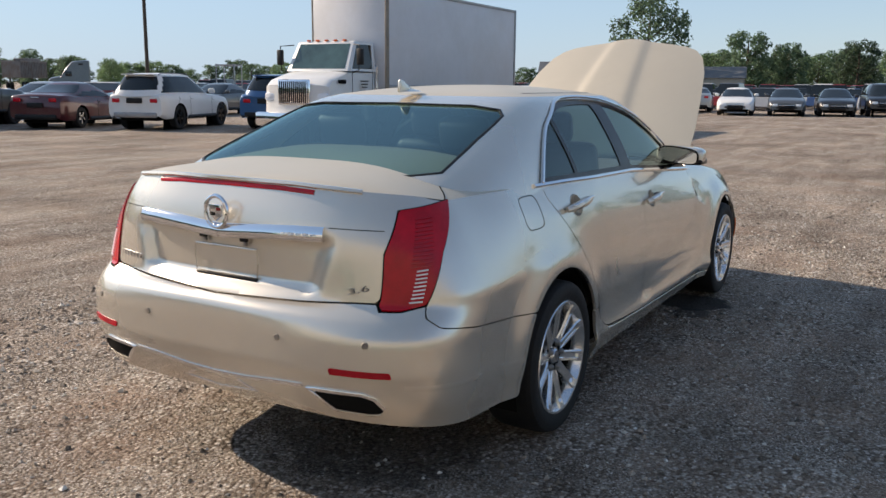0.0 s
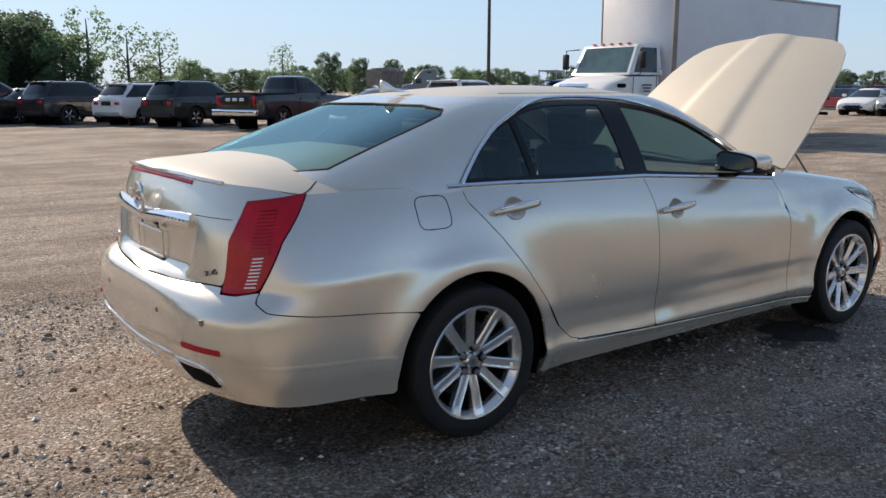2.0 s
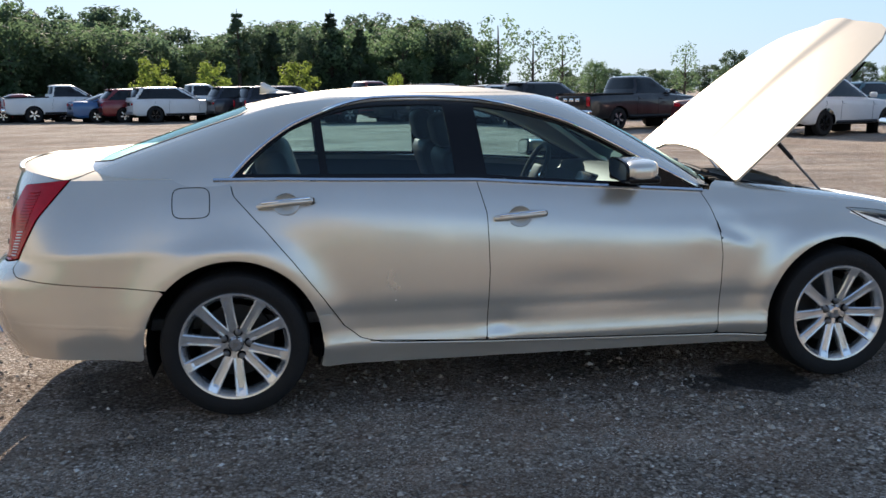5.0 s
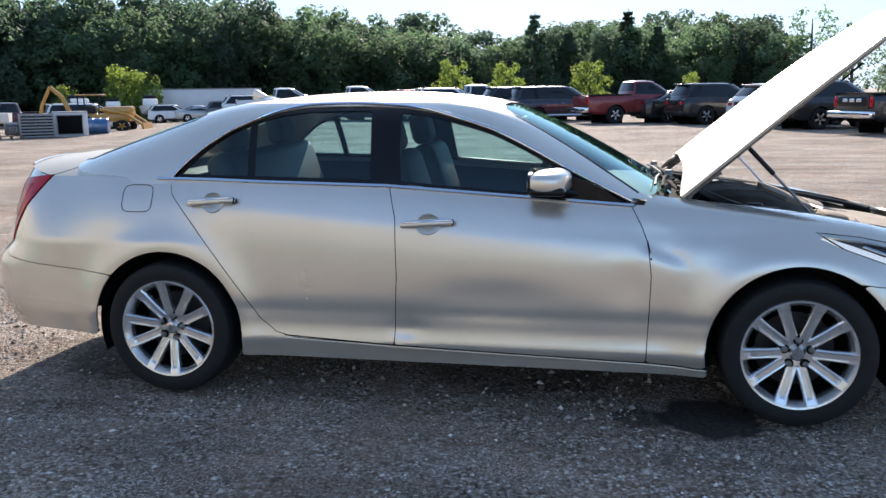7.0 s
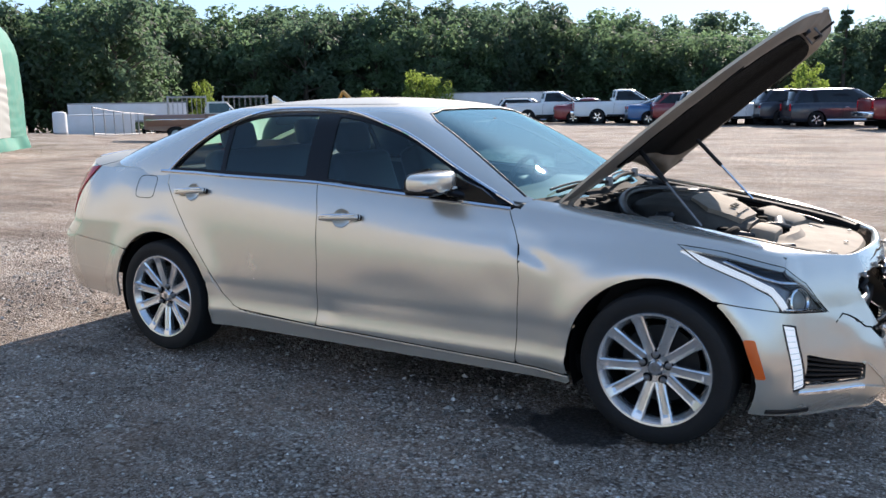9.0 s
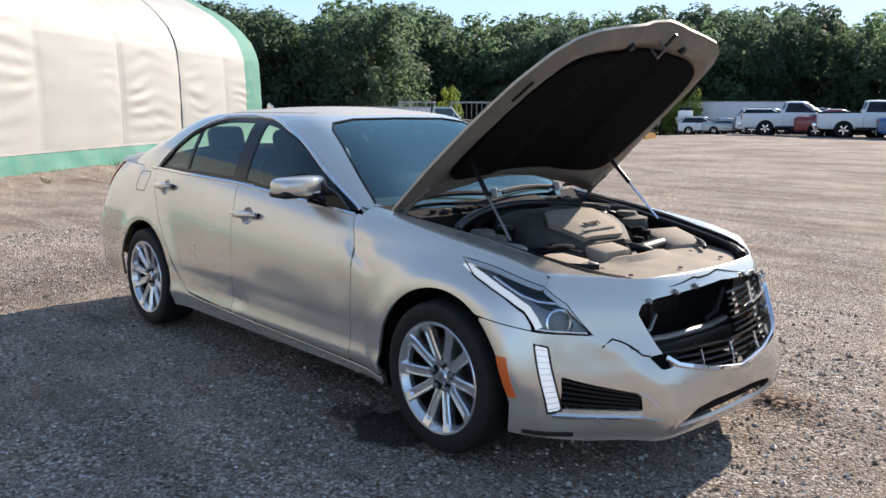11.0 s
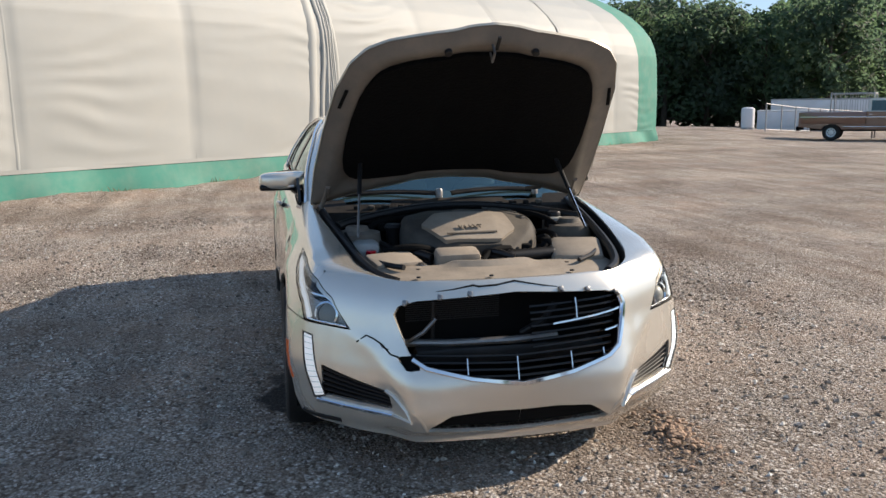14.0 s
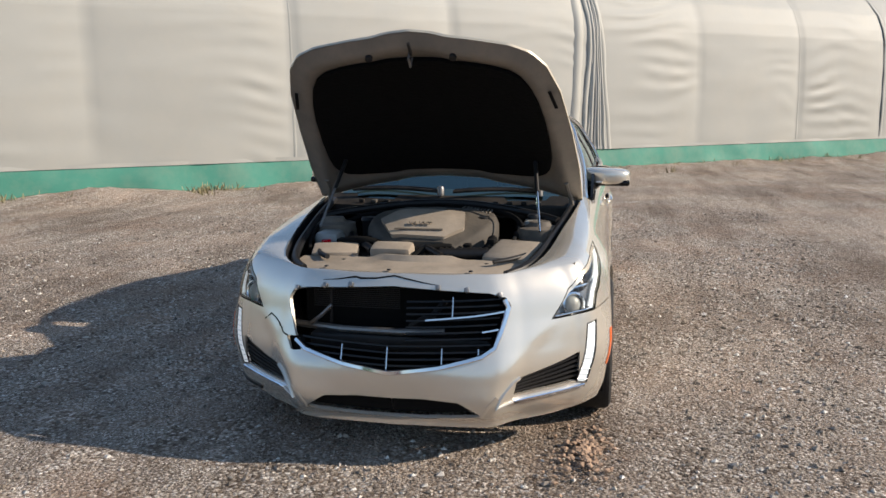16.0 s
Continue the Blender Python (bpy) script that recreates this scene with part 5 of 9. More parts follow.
    part("bezel_ring", lathe_bm([(0.040, -0.002), (0.046, -0.008), (0.054, -0.006), (0.057, 0.02)], 32), M["chrome"], pr)
    part("lens", lathe_bm([(0.0, -0.012), (0.015, -0.010), (0.030, -0.004), (0.040, 0.006)], 32), M["cloudy"], pr, "grey projector lens")
    ribbon("head_lamp_gasket", body, HEAD_LAMP, 0.004, 0.002, M["under"], car, right, lift=-0.001, closed=True)
    ribbon("lamp_lower_chrome", body, [(1.95, 0.617), (2.165, 0.600)], 0.010, 0.004, M["chrome"], car, right, lift=-0.006)
    ribbon("lamp_chrome_trim", body, [(1.70, 0.792), (1.86, 0.738), (1.93, 0.722), (2.04, 0.712), (2.09, 0.690)], 0.010, 0.006, M["chrome"], car, right, lift=-0.012)
    # fog lamp pods
    sheet("fog_recess", body, lambda s, z: far_from(FOG, s, z) - 0.004, 2.0, 2.35, 0.26, 0.46, 0.015, M["under"], car, right, lip=0, lift=-0.035)
    for k in range(5):
        t = (k + 0.6) / 5.2
        ribbon("fog_slat", body, [(2.048, 0.440 - 0.128 * t), (2.311, 0.362 - 0.072 * t)], 0.010, 0.006, M["black"], car, right, lift=-0.014)
    sheet("drl_lens", body, lambda s, z: far_from(DRL, s, z) + 0.004, 1.92, 2.07, 0.27, 0.58, 0.008, M["led"], car, right, lip=0.01, lift=-0.003, label="lit vertical daytime lamp")
    for k in range(11):
        t = (k + 0.5) / 11
        ribbon("drl_divider", body, [(1.936 + 0.052 * t, 0.556 - 0.262 * t), (1.997 + 0.052 * t, 0.549 - 0.245 * t)], 0.0018, 0.0008, M["lamp_grey"], car, right, lift=0.0)
    ribbon("drl_edge", body, DRL, 0.008, 0.003, M["black"], car, right, lift=-0.002, closed=True)
    ribbon("fog_chrome", body, [(2.005, 0.283), (2.10, 0.276), (2.22, 0.268), (2.32, 0.262)], 0.018, 0.010, M["chrome"], car, right, lift=0.002)
    ribbon("fog_fold", body, [(2.32, 0.262), (2.372, 0.252), (2.36, 0.295), (2.325, 0.352), (2.305, 0.368)], 0.012, 0.010, M["paint"], car, right, lift=0.0)
    sheet("side_marker", body, lambda s, z: far_from(AMBER, s, z), 1.78, 1.90, 0.33, 0.52, 0.008, M["amber"], car, right, lip=0.008, lift=0.003, label="amber side marker")
    ribbon("bumper_fold", body, [(2.372, 0.30), (2.40, 0.262), (2.415, 0.21)], 0.02, 0.004, M["paint"], car, right)
    # grille
    sheet("intake_mesh", body, lambda s, z: far_from(INTAKE, s, z) - 0.004, 2.4, 2.7, 0.16, 0.3, 0.02, M["under"], car, right, lip=0, lift=-0.03)
    sheet("grille_backing", body, lambda s, z: far_from(GRILLE, s, z) - 0.004, 2.3, 2.7, 0.37, 0.76, 0.02, M["under"], car, right, lip=0, lift=-0.30)
    low_edge = [(2.70, 0.398), (2.559, 0.424), (2.432, 0.466), (2.392, 0.50)]
    ribbon("grille_chrome", body, low_edge if right else low_edge + [(2.372, 0.56), (2.343, 0.655), (2.352, 0.69)], 0.022, 0.014, M["chrome"], car, right, lift=0.0, label="chrome grille surround")
    for k in range(4 if right else 11):
        z = 0.432 + 0.026 * k
        s0 = 2.40 + (0.05 if k < 2 else 0.0) - 0.055 * max(0, z - 0.53) / 0.13
        s1 = 2.70 if z < 0.53 else 2.66
        ribbon("grille_slat", body, [(s0, z + 0.006), (s1, z - 0.006)], 0.011, 0.010, M["gloss_black"], car, right, lift=-0.035)
    for s in ((2.69, 2.55) if right else (2.55, 2.44)):
        ribbon("grille_upright", body, [(s, 0.405 + (2.7 - s) * 0.16), (s, 0.50)], 0.007, 0.010, M["chrome"], car, right, lift=-0.022)
    if not right:
        ribbon("grille_bar", body, [(2.356, 0.642), (2.45, 0.628), (2.60, 0.611)], 0.011, 0.012, M["chrome"], car, right, lift=-0.012)
        ribbon("grille_bar", body, [(2.360, 0.575), (2.43, 0.563)], 0.011, 0.012, M["chrome"], car, right, lift=-0.012)
        ribbon("grille_upright", body, [(2.52, 0.622), (2.515, 0.705)], 0.007, 0.010, M["chrome"], car, right, lift=-0.016)
    for s, z in ((2.365, 0.700), (2.47, 0.722), (2.56, 0.732)):
        clip = box_bm((0.020, 0.012, 0.018), (0, -0.006, 0.0), 0.003)
        box_bm((0.012, 0.02, 0.006), (0, -0.012, -0.012), 0.002, bm=clip)
        place_on(part("grille_clip", clip, M["steel"], car), body, s, z + 0.010, right, 0.002)

# cracks and the broken corner of the bumper
ribbon("bumper_crack", body, [(2.21, 0.545), (2.245, 0.575), (2.27, 0.565), (2.30, 0.545), (2.325, 0.512), (2.35, 0.505)], 0.007, 0.001, M["under"], car, True)
ribbon("bumper_crack", body, [(2.29, 0.552), (2.30, 0.535), (2.32, 0.53)], 0.004, 0.001, M["under"], car, True)
CRACK = ((-0.32, 0.752), (-0.25, 0.760), (-0.17, 0.773), (-0.15, 0.768), (-0.08, 0.771), (0.0, 0.783), (0.05, 0.773), (0.12, 0.760), (0.18, 0.751))
line = []
for y, z in CRACK:
    p = body(np.linspace(2.3, 2.70, 161), np.full(161, z), y < 0)
    line.append(Vector(p[int(np.argmin(np.abs(p[:, 1] - y)))]))
part("fascia_crack", tube_bm(line, [0.0015, 0.003, 0.0045, 0.0045, 0.004, 0.004, 0.0035, 0.003, 0.0015], 6), M["under"], car, "dark crack across the bumper top")
sheet("hole_backing", body, lambda s, z: far_from(HOLE, s, z) - 0.01, 2.3, 2.45, 0.43, 0.54, 0.012, M["under"], car, True, lip=0, lift=-0.03)
ribbon("torn_lip", body, [(1.88, 0.205), (1.98, 0.200), (2.10, 0.192)], 0.02, 0.008, M["black"], car, True, lift=0.0)
ribbon("torn_gap", body, [(0.815, 0.80), (0.822, 0.765), (0.832, 0.72)], [0.005, 0.009, 0.012, 0.008, 0.005], 0.0015, M["under"], car, True)
# crash beam, radiator and broken bracket behind the open half of the grille
part("radiator", box_bm((0.03, 0.92, 0.34), (2.02, 0.0, 0.56), 0.006), M["under"], car, "dark radiator core")
for k in range(16):
    part("radiator_fin", box_bm((0.006, 0.40, 0.004), (2.038, -0.22, 0.60 + 0.009 * k), 0.0), M["black"], car, smooth=False)
part("crash_beam", tube_bm([(2.06, -0.50, 0.520), (2.14, -0.25, 0.524), (2.165, 0.0, 0.528), (2.14, 0.2, 0.53)], 0.016, 10), M["steel"], car, "bare metal crash beam")
part("broken_bracket", tube_bm([(2.10, -0.42, 0.53), (2.13, -0.36, 0.575), (2.12, -0.31, 0.625)], 0.009, 8), M["steel"], car)
part("broken_bracket", tube_bm([(2.10, -0.32, 0.54), (2.10, -0.315, 0.69)], 0.008, 8), M["black"], car)
part("torn_hose", tube_bm([(2.13, 0.05, 0.545), (2.15, 0.10, 0.58), (2.13, 0.15, 0.60), (2.12, 0.2, 0.66)], 0.014, 10), M["black"], car)
part("lower_duct", box_bm((0.08, 0.80, 0.07), (2.13, 0.0, 0.475), 0.015), M["black"], car)

# emblem, plate holder and badges on the trunk
em = thing("trunk_emblem")
em.parent = car
em.matrix_local = pose(-2.497, 0, 1.003, 0, 0, -90)
ring = bmesh.new()
n = 40
pts = [(0.052 * math.cos(2 * math.pi * k / n), -0.012, 0.056 * math.sin(2 * math.pi * k / n)) for k in range(n)]
part("wreath", tube_bm(pts, 0.008, 8, ring, closed=True), M["chrome"], em, "silver wreath")
part("shield", prism_bm([(-0.032, 0.026), (0.032, 0.026), (0.030, -0.012), (0.0, -0.034), (-0.030, -0.012)], -0.018, -0.006, bevel=0.002), M["chrome"], em, "plain silver shield")
for k, (x, z, c) in enumerate(((-0.014, 0.014, "steel"), (0.016, 0.010, "lamp_red_dark"), (-0.012, -0.008, "gloss_black"), (0.014, -0.012, "steel"))):
    part("shield_field", box_bm((0.020, 0.003, 0.012), (x, -0.0185, z)), M[c], em)
pl = thing("plate_holder")
pl.parent = car
pl.matrix_local = pose(-2.468, 0, 0.822, 0, 0, -90)
rim_pts = [(-0.15, -0.004, 0.05), (0.15, -0.004, 0.05), (0.155, -0.004, 0.0), (0.15, -0.004, -0.05), (-0.15, -0.004, -0.05), (-0.155, -0.004, 0.0)]
part("raised_frame", tube_bm(rim_pts, 0.0035, 6, closed=True), M["paint"], pl)
part("rubber_bar", box_bm((0.30, 0.012, 0.010), (0, -0.005, -0.060), 0.003), M["black"], pl)
for x in (-0.10, 0.10):
    part("plate_lamp", box_bm((0.035, 0.012, 0.012), (x, -0.012, 0.082), 0.003), M["gloss_black"], pl)
    part("plate_screw", lathe_bm([(0, -0.010), (0.007, -0.009), (0.009, -0.002)], 12, at=(x, 0, 0.068)), M["steel"], pl)
lettering("engine_badge", "3.6", 0.046, 0.004, M["steel"], car, frame_at(body, -2.613, 0.776, True, 0.003) @ Matrix.Diagonal((1.45, 1, 0.62, 1)), "chrome engine size badge")
for k in range(6):
    b = part("badge_bar", box_bm((0.011, 0.004, 0.018), (0, -0.002, 0)), M["chrome"], car)
    place_on(b, body, -2.600 - 0.018 * k, 0.785, False, 0.0)
for k in range(5):
    b = part("script_bar", box_bm((0.010, 0.003, 0.006 + 0.004 * (k % 2))), M["white_led"], car)
    place_on(b, body, -2.70 - 0.02 * k, 0.951, True, 0.026)
# roof antenna
fin = prism_bm([(-0.085, 0.0), (0.075, 0.0), (0.02, 0.018), (-0.035, 0.050), (-0.060, 0.062), (-0.070, 0.055)], -0.010, 0.010, bevel=0.006)
fa = part("antenna_fin", fin, M["paint"], car)
fa.matrix_local = pose(-1.27, 0, 1.422, 0, -6, 0) @ Matrix.Diagonal((0.85, 0.9, 1.0, 1))
fb = part("antenna_base", lathe_bm([(0.0, 0.02), (0.05, 0.012), (0.085, 0.0)], 28, "Z"), M["paint"], car)
fb.matrix_local = Matrix.Translation((-1.25, 0, 1.420)) @ Matrix.Diagonal((1, 0.55, 0.7, 1))
# rain gutters and screen edges
for right in (True, False):
    ribbon("screen_edge", cabin, [(0.672, 0.99), (0.676, 1.20), (0.680, 1.33), (0.725, 1.366), (0.95, 1.386), (1.6, 1.390)], 0.012, 0.002, M["black"], car, right, lift=0.0)
    ribbon("rear_screen_edge", cabin, [(-2.7, 1.370), (-1.95, 1.366), (-1.745, 1.350), (-1.702, 1.325), (-1.762, 1.24), (-1.815, 1.132), (-1.95, 1.122), (-2.7, 1.128)], 0.012, 0.002, M["black"], car, right, lift=0.0)
    ribbon("roof_drip", roof, [(-1.45, 0.13), (-0.9, 0.14), (-0.3, 0.14), (0.55, 0.13)], 0.010, 0.001, M["black"], car, right)

# ---- engine bay ----
bay = thing("engine_bay")
bay.parent = car
part("bay_floor", box_bm((1.10, 1.10, 0.04), (1.45, 0, 0.50)), M["under"], bay)
part("firewall", box_bm((0.05, 1.46, 0.44), (0.90, 0, 0.72), 0.01), M["under"], bay)
for sgn in (-1, 1):
    wall = bmesh.new()
    rows = []
    for k in range(13):
        x = 0.86 + 1.13 * k / 12
        w = float(bay_w(min(x, 2.16))) + 0.004
        rows.append([wall.verts.new((x, sgn * w, 0.972 - 0.118 * (x - 0.85) - 0.035 * max(0.0, (x - 1.5) / 0.6) ** 2)), wall.verts.new((x, sgn * (w - 0.05), 0.80 - 0.06 * (x - 0.85))), wall.verts.new((x, sgn * (w - 0.08), 0.48))])
    for p, q in zip(rows, rows[1:]):
        for i in range(2):
            wall.faces.new((p[i], p[i + 1], q[i + 1], q[i]))
    part("inner_fender", wall, M["black"], bay)
    n = 20
    seal = [(0.92 + 1.15 * k / n, sgn * (float(bay_w(0.92 + 1.15 * k / n)) - 0.045), 0.950 - 0.150 * k / n - 0.025 * (k / n) ** 3) for k in range(n + 1)]
    part("rubber_seal", tube_bm(seal, 0.020, 8), M["black"], bay)
    tower = lathe_bm([(0.0, 0.05), (0.05, 0.05), (0.06, 0.03), (0.11, 0.02), (0.13, -0.12)], 28, "Z", at=(1.36, sgn * 0.54, 0.86))
    part("strut_tower", tower, M["dust_black"], bay)
def slam_x(y):
    return 2.14 - 0.17 * abs(y / 0.56) ** 2.6


cover = bmesh.new()
rows = []
for k in range(33):
    y = -0.56 + 1.12 * k / 32
    bump = 0.022 / (1 + math.exp((abs(y) - 0.20) / 0.012))
    x1, x0 = slam_x(y), 1.80 - 0.05 * abs(y) + 0.02 * math.cos(9 * y)
    rows.append([cover.verts.new(p) for p in ((x1, y, 0.748), (x1 - 0.012, y, 0.765), (x1 - 0.06, y, 0.772), (0.5 * (x1 + x0), y * 0.99, 0.779), (x0 + 0.07, y * 0.97, 0.784), (x0 + 0.045, y * 0.97, 0.786 + bump), (x0, y * 0.96, 0.780 + bump), (x0 - 0.012, y * 0.96, 0.70))])
for p, q in zip(rows, rows[1:]):
    for i in range(7):
        cover.faces.new((p[i], q[i], q[i + 1], p[i + 1]))
part("radiator_cover", cover, M["dust"], bay, "dusty tan radiator cover panel")
for x, y in ((1.865, -0.332), (1.87, 0.343), (2.03, -0.36), (2.05, 0.30), (2.07, -0.06)):
    part("cover_clip", lathe_bm([(0, 0.006), (0.009, 0.005), (0.011, 0.0)], 12, "Z", at=(x, y, 0.779)), M["black"], bay)
part("engine_block", box_bm((0.62, 0.84, 0.22), (1.42, 0, 0.67), 0.04), M["black"], bay, "dark engine block")
eng = thing("engine_cover")
eng.parent = bay
half_w = spline([1.10, 1.15, 1.24, 1.42, 1.53, 1.60, 1.665], [0.20, 0.26, 0.315, 0.335, 0.295, 0.235, 0.17])
PANEL = [(1.40, -0.17), (1.50, -0.25), (1.64, -0.16), (1.655, 0.10), (1.57, 0.19), (1.42, 0.17)]
crown_z = spline([1.10, 1.16, 1.26, 1.38, 1.48, 1.57, 1.66], [0.915, 0.942, 0.955, 0.950, 0.925, 0.888, 0.842])
ec = bmesh.new()
rows = []
for i in range(65):
    x = 1.10 + 0.565 * i / 64
    hw = float(half_w(x))
    row = [ec.verts.new((x, -hw * 1.02, 0.74))]
    for j in range(61):
        y = -hw + 2 * hw * j / 60
        t = abs(y) / hw
        z = float(crown_z(x)) - 0.028 * max(0.0, t - 0.55) / 0.45 - 0.040 * max(0.0, (t - 0.90) / 0.10) ** 2
        row.append(ec.verts.new((x, y, z)))
    row.append(ec.verts.new((x, hw * 1.02, 0.74)))
    rows.append(row)
for p, q in zip(rows, rows[1:]):
    for i in range(len(p) - 1):
        ec.faces.new((p[i], q[i], q[i + 1], p[i + 1]))
ec.faces.new(rows[0])
ec.faces.new(rows[-1][::-1])
# shell darker than the plate: the hood's shade is put into its colour
part("cover_shell", ec, M["dust_shell"], eng, "dark dusty engine cover", angle=40)
sheet("cover_plate", lambda u, v, r=True: np.stack([u + 0 * v, v + 0 * u, crown_z(u) + 0.022 - 0.10 * np.clip(np.abs(v) - 0.10, 0, 1)], -1), lambda u, v: far_from(PANEL, u, v), 1.38, 1.67, -0.27, 0.21, 0.012, M["dust"], eng, True, lip=0.045, label="light tan raised plate")
for k in range(9):
    part("cover_groove", box_bm((0.13, 0.007, 0.010), (1.24, 0.13 + 0.018 * k, 0.955 - 0.0022 * k), 0.002), M["dust_black"], eng)
part("cover_recess", lathe_bm([(0, 0.0), (0.055, 0.002), (0.06, 0.004), (0.062, -0.01)], 24, "Z", at=(1.30, 0.0, 0.954)), M["dust_black"], eng)
part("oil_cap", lathe_bm([(0, 0.03), (0.03, 0.03), (0.036, 0.024), (0.036, 0.0)], 20, "Z", at=(1.40, 0.255, 0.905)), M["black"], eng)
lettering("cover_letters", "V6 VVT", 0.036, 0.003, M["dust_black"], eng, Matrix.Translation((1.575, -0.03, 0.917)) @ pose(0, 0, 0, 0, 23, 0) @ pose(0, 0, 0, -90, 0, 90))
part("letter_bar", box_bm((0.010, 0.24, 0.005), (1.612, -0.03, 0.895), rot=pose(0, 0, 0, 0, 25, 0)), M["dust_black"], eng)
part("fuse_box", box_bm((0.17, 0.22, 0.10), (1.715, -0.42, 0.765), 0.012, rot=pose(0, 0, 0, 0, 8, 14)), M["dust"], bay, "dusty fuse box")
part("fuse_box_base", box_bm((0.20, 0.25, 0.10), (1.715, -0.42, 0.700), 0.012, rot=pose(0, 0, 0, 0, 8, 14)), M["under"], bay)
part("fuse_box_latch", box_bm((0.13, 0.03, 0.03), (1.75, -0.31, 0.785), 0.006, rot=pose(0, 0, 0, 0, 8, 14)), M["steel"], bay)
part("air_box", box_bm((0.25, 0.24, 0.16), (1.70, 0.45, 0.755), 0.03, rot=pose(0, 0, 0, 0, 12, -16)), M["dust"], bay, "dusty tan air filter box")
part("intake_box", box_bm((0.12, 0.20, 0.10), (1.735, -0.13, 0.79), 0.022, rot=pose(0, 0, 0, 0, 10, 0)), M["dust"], bay)
pts = [(1.76, 0.10, 0.80), (1.75, 0.17, 0.80), (1.73, 0.25, 0.80), (1.72, 0.33, 0.80)]
hose = tube_bm([Vector(pts[0]).lerp(Vector(pts[-1]), k / 18) for k in range(19)], [0.032 if k % 2 else 0.028 for k in range(19)], 14)
part("ribbed_hose", hose, M["black"], bay)
for a, b, c, r in (((1.40, -0.38, 0.78), (1.58, -0.36, 0.84), (1.70, -0.24, 0.80), 0.020), ((1.15, -0.50, 0.80), (1.35, -0.46, 0.86), (1.62, -0.36, 0.80), 0.014), ((1.66, 0.02, 0.80), (1.74, 0.02, 0.84), (1.80, 0.12, 0.80), 0.016), ((1.20, 0.40, 0.82), (1.36, 0.45, 0.86), (1.50, 0.42, 0.83), 0.012), ((1.62, -0.52, 0.80), (1.80, -0.50, 0.80), (1.90, -0.40, 0.80), 0.012), ((1.7, 0.55, 0.82), (1.85, 0.50, 0.81), (1.92, 0.38, 0.80), 0.010)):
    qs = [Vector(a) * (1 - t) ** 2 + Vector(b) * 2 * t * (1 - t) + Vector(c) * t * t for t in [k / 10 for k in range(11)]]
    part("hose", tube_bm(qs, r, 10), M["black"], bay)
part("coolant_tank", box_bm((0.15, 0.13, 0.12), (1.50, -0.52, 0.80), 0.03), M["cloudy"], bay, "cloudy plastic coolant tank")
part("red_cap", lathe_bm([(0, 0.02), (0.02, 0.02), (0.024, 0.015), (0.024, 0)], 16, "Z", at=(1.605, -0.505, 0.81)), M["lamp_red"], bay)
part("brake_reservoir", box_bm((0.13, 0.10, 0.09), (1.24, 0.50, 0.86), 0.02), M["cloudy"], bay, "cloudy plastic brake fluid reservoir")
part("brake_cap", lathe_bm([(0, 0.025), (0.03, 0.025), (0.034, 0.018), (0.034, 0)], 18, "Z", at=(1.24, 0.50, 0.905)), M["black"], bay)
part("washer_neck", lathe_bm([(0, 0.09), (0.035, 0.09), (0.045, 0.075), (0.035, 0.06), (0.035, -0.05)], 18, "Z", at=(1.33, -0.36, 0.82)), M["black"], bay)
for a, b, c, r in (((1.10, -0.20, 0.90), (1.14, -0.38, 0.93), (1.30, -0.52, 0.86), 0.016), ((1.62, -0.22, 0.82), (1.66, -0.32, 0.86), (1.60, -0.44, 0.82), 0.017), ((1.55, 0.32, 0.84), (1.62, 0.36, 0.87), (1.64, 0.30, 0.80), 0.020), ((1.12, 0.24, 0.91), (1.22, 0.40, 0.95), (1.40, 0.46, 0.88), 0.013), ((1.72, -0.55, 0.80), (1.58, -0.60, 0.86), (1.40, -0.60, 0.88), 0.010), ((1.78, -0.02, 0.79), (1.70, 0.04, 0.84), (1.66, 0.14, 0.82), 0.014)):
    qs = [Vector(a) * (1 - t) ** 2 + Vector(b) * 2 * t * (1 - t) + Vector(c) * t * t for t in [k / 10 for k in range(11)]]
    part("wiring_loom", tube_bm(qs, r, 10), M["under"], bay)
for x, y, z in ((1.62, 0.33, 0.84), (1.34, 0.44, 0.88), (1.58, -0.30, 0.83), (1.22, -0.40, 0.88), (1.66, 0.22, 0.82)):
    part("plug_connector", box_bm((0.05, 0.04, 0.035), (x, y, z), 0.008), M["under"], bay)
# rubber seal arching across the back of the bay
arc = [(1.30 - 0.24 * math.cos(math.pi * (k / 24 - 0.5)) ** 0.7, -0.63 + 1.26 * k / 24, 0.905 + 0.055 * math.cos(math.pi * (k / 24 - 0.5))) for k in range(25)]
part("cowl_seal", tube_bm(arc, 0.020, 10), M["black"], bay)
for k in range(14):
    y = -0.50 + 1.0 * k / 13
    part("cable_clip", box_bm((0.02 + 0.02 * (k % 3), 0.03, 0.02), (1.02 - 0.05 * (y / 0.6) ** 2, y, 0.955), 0.005), M["dust_black"] if k % 4 == 1 else M["matte_black"], bay)
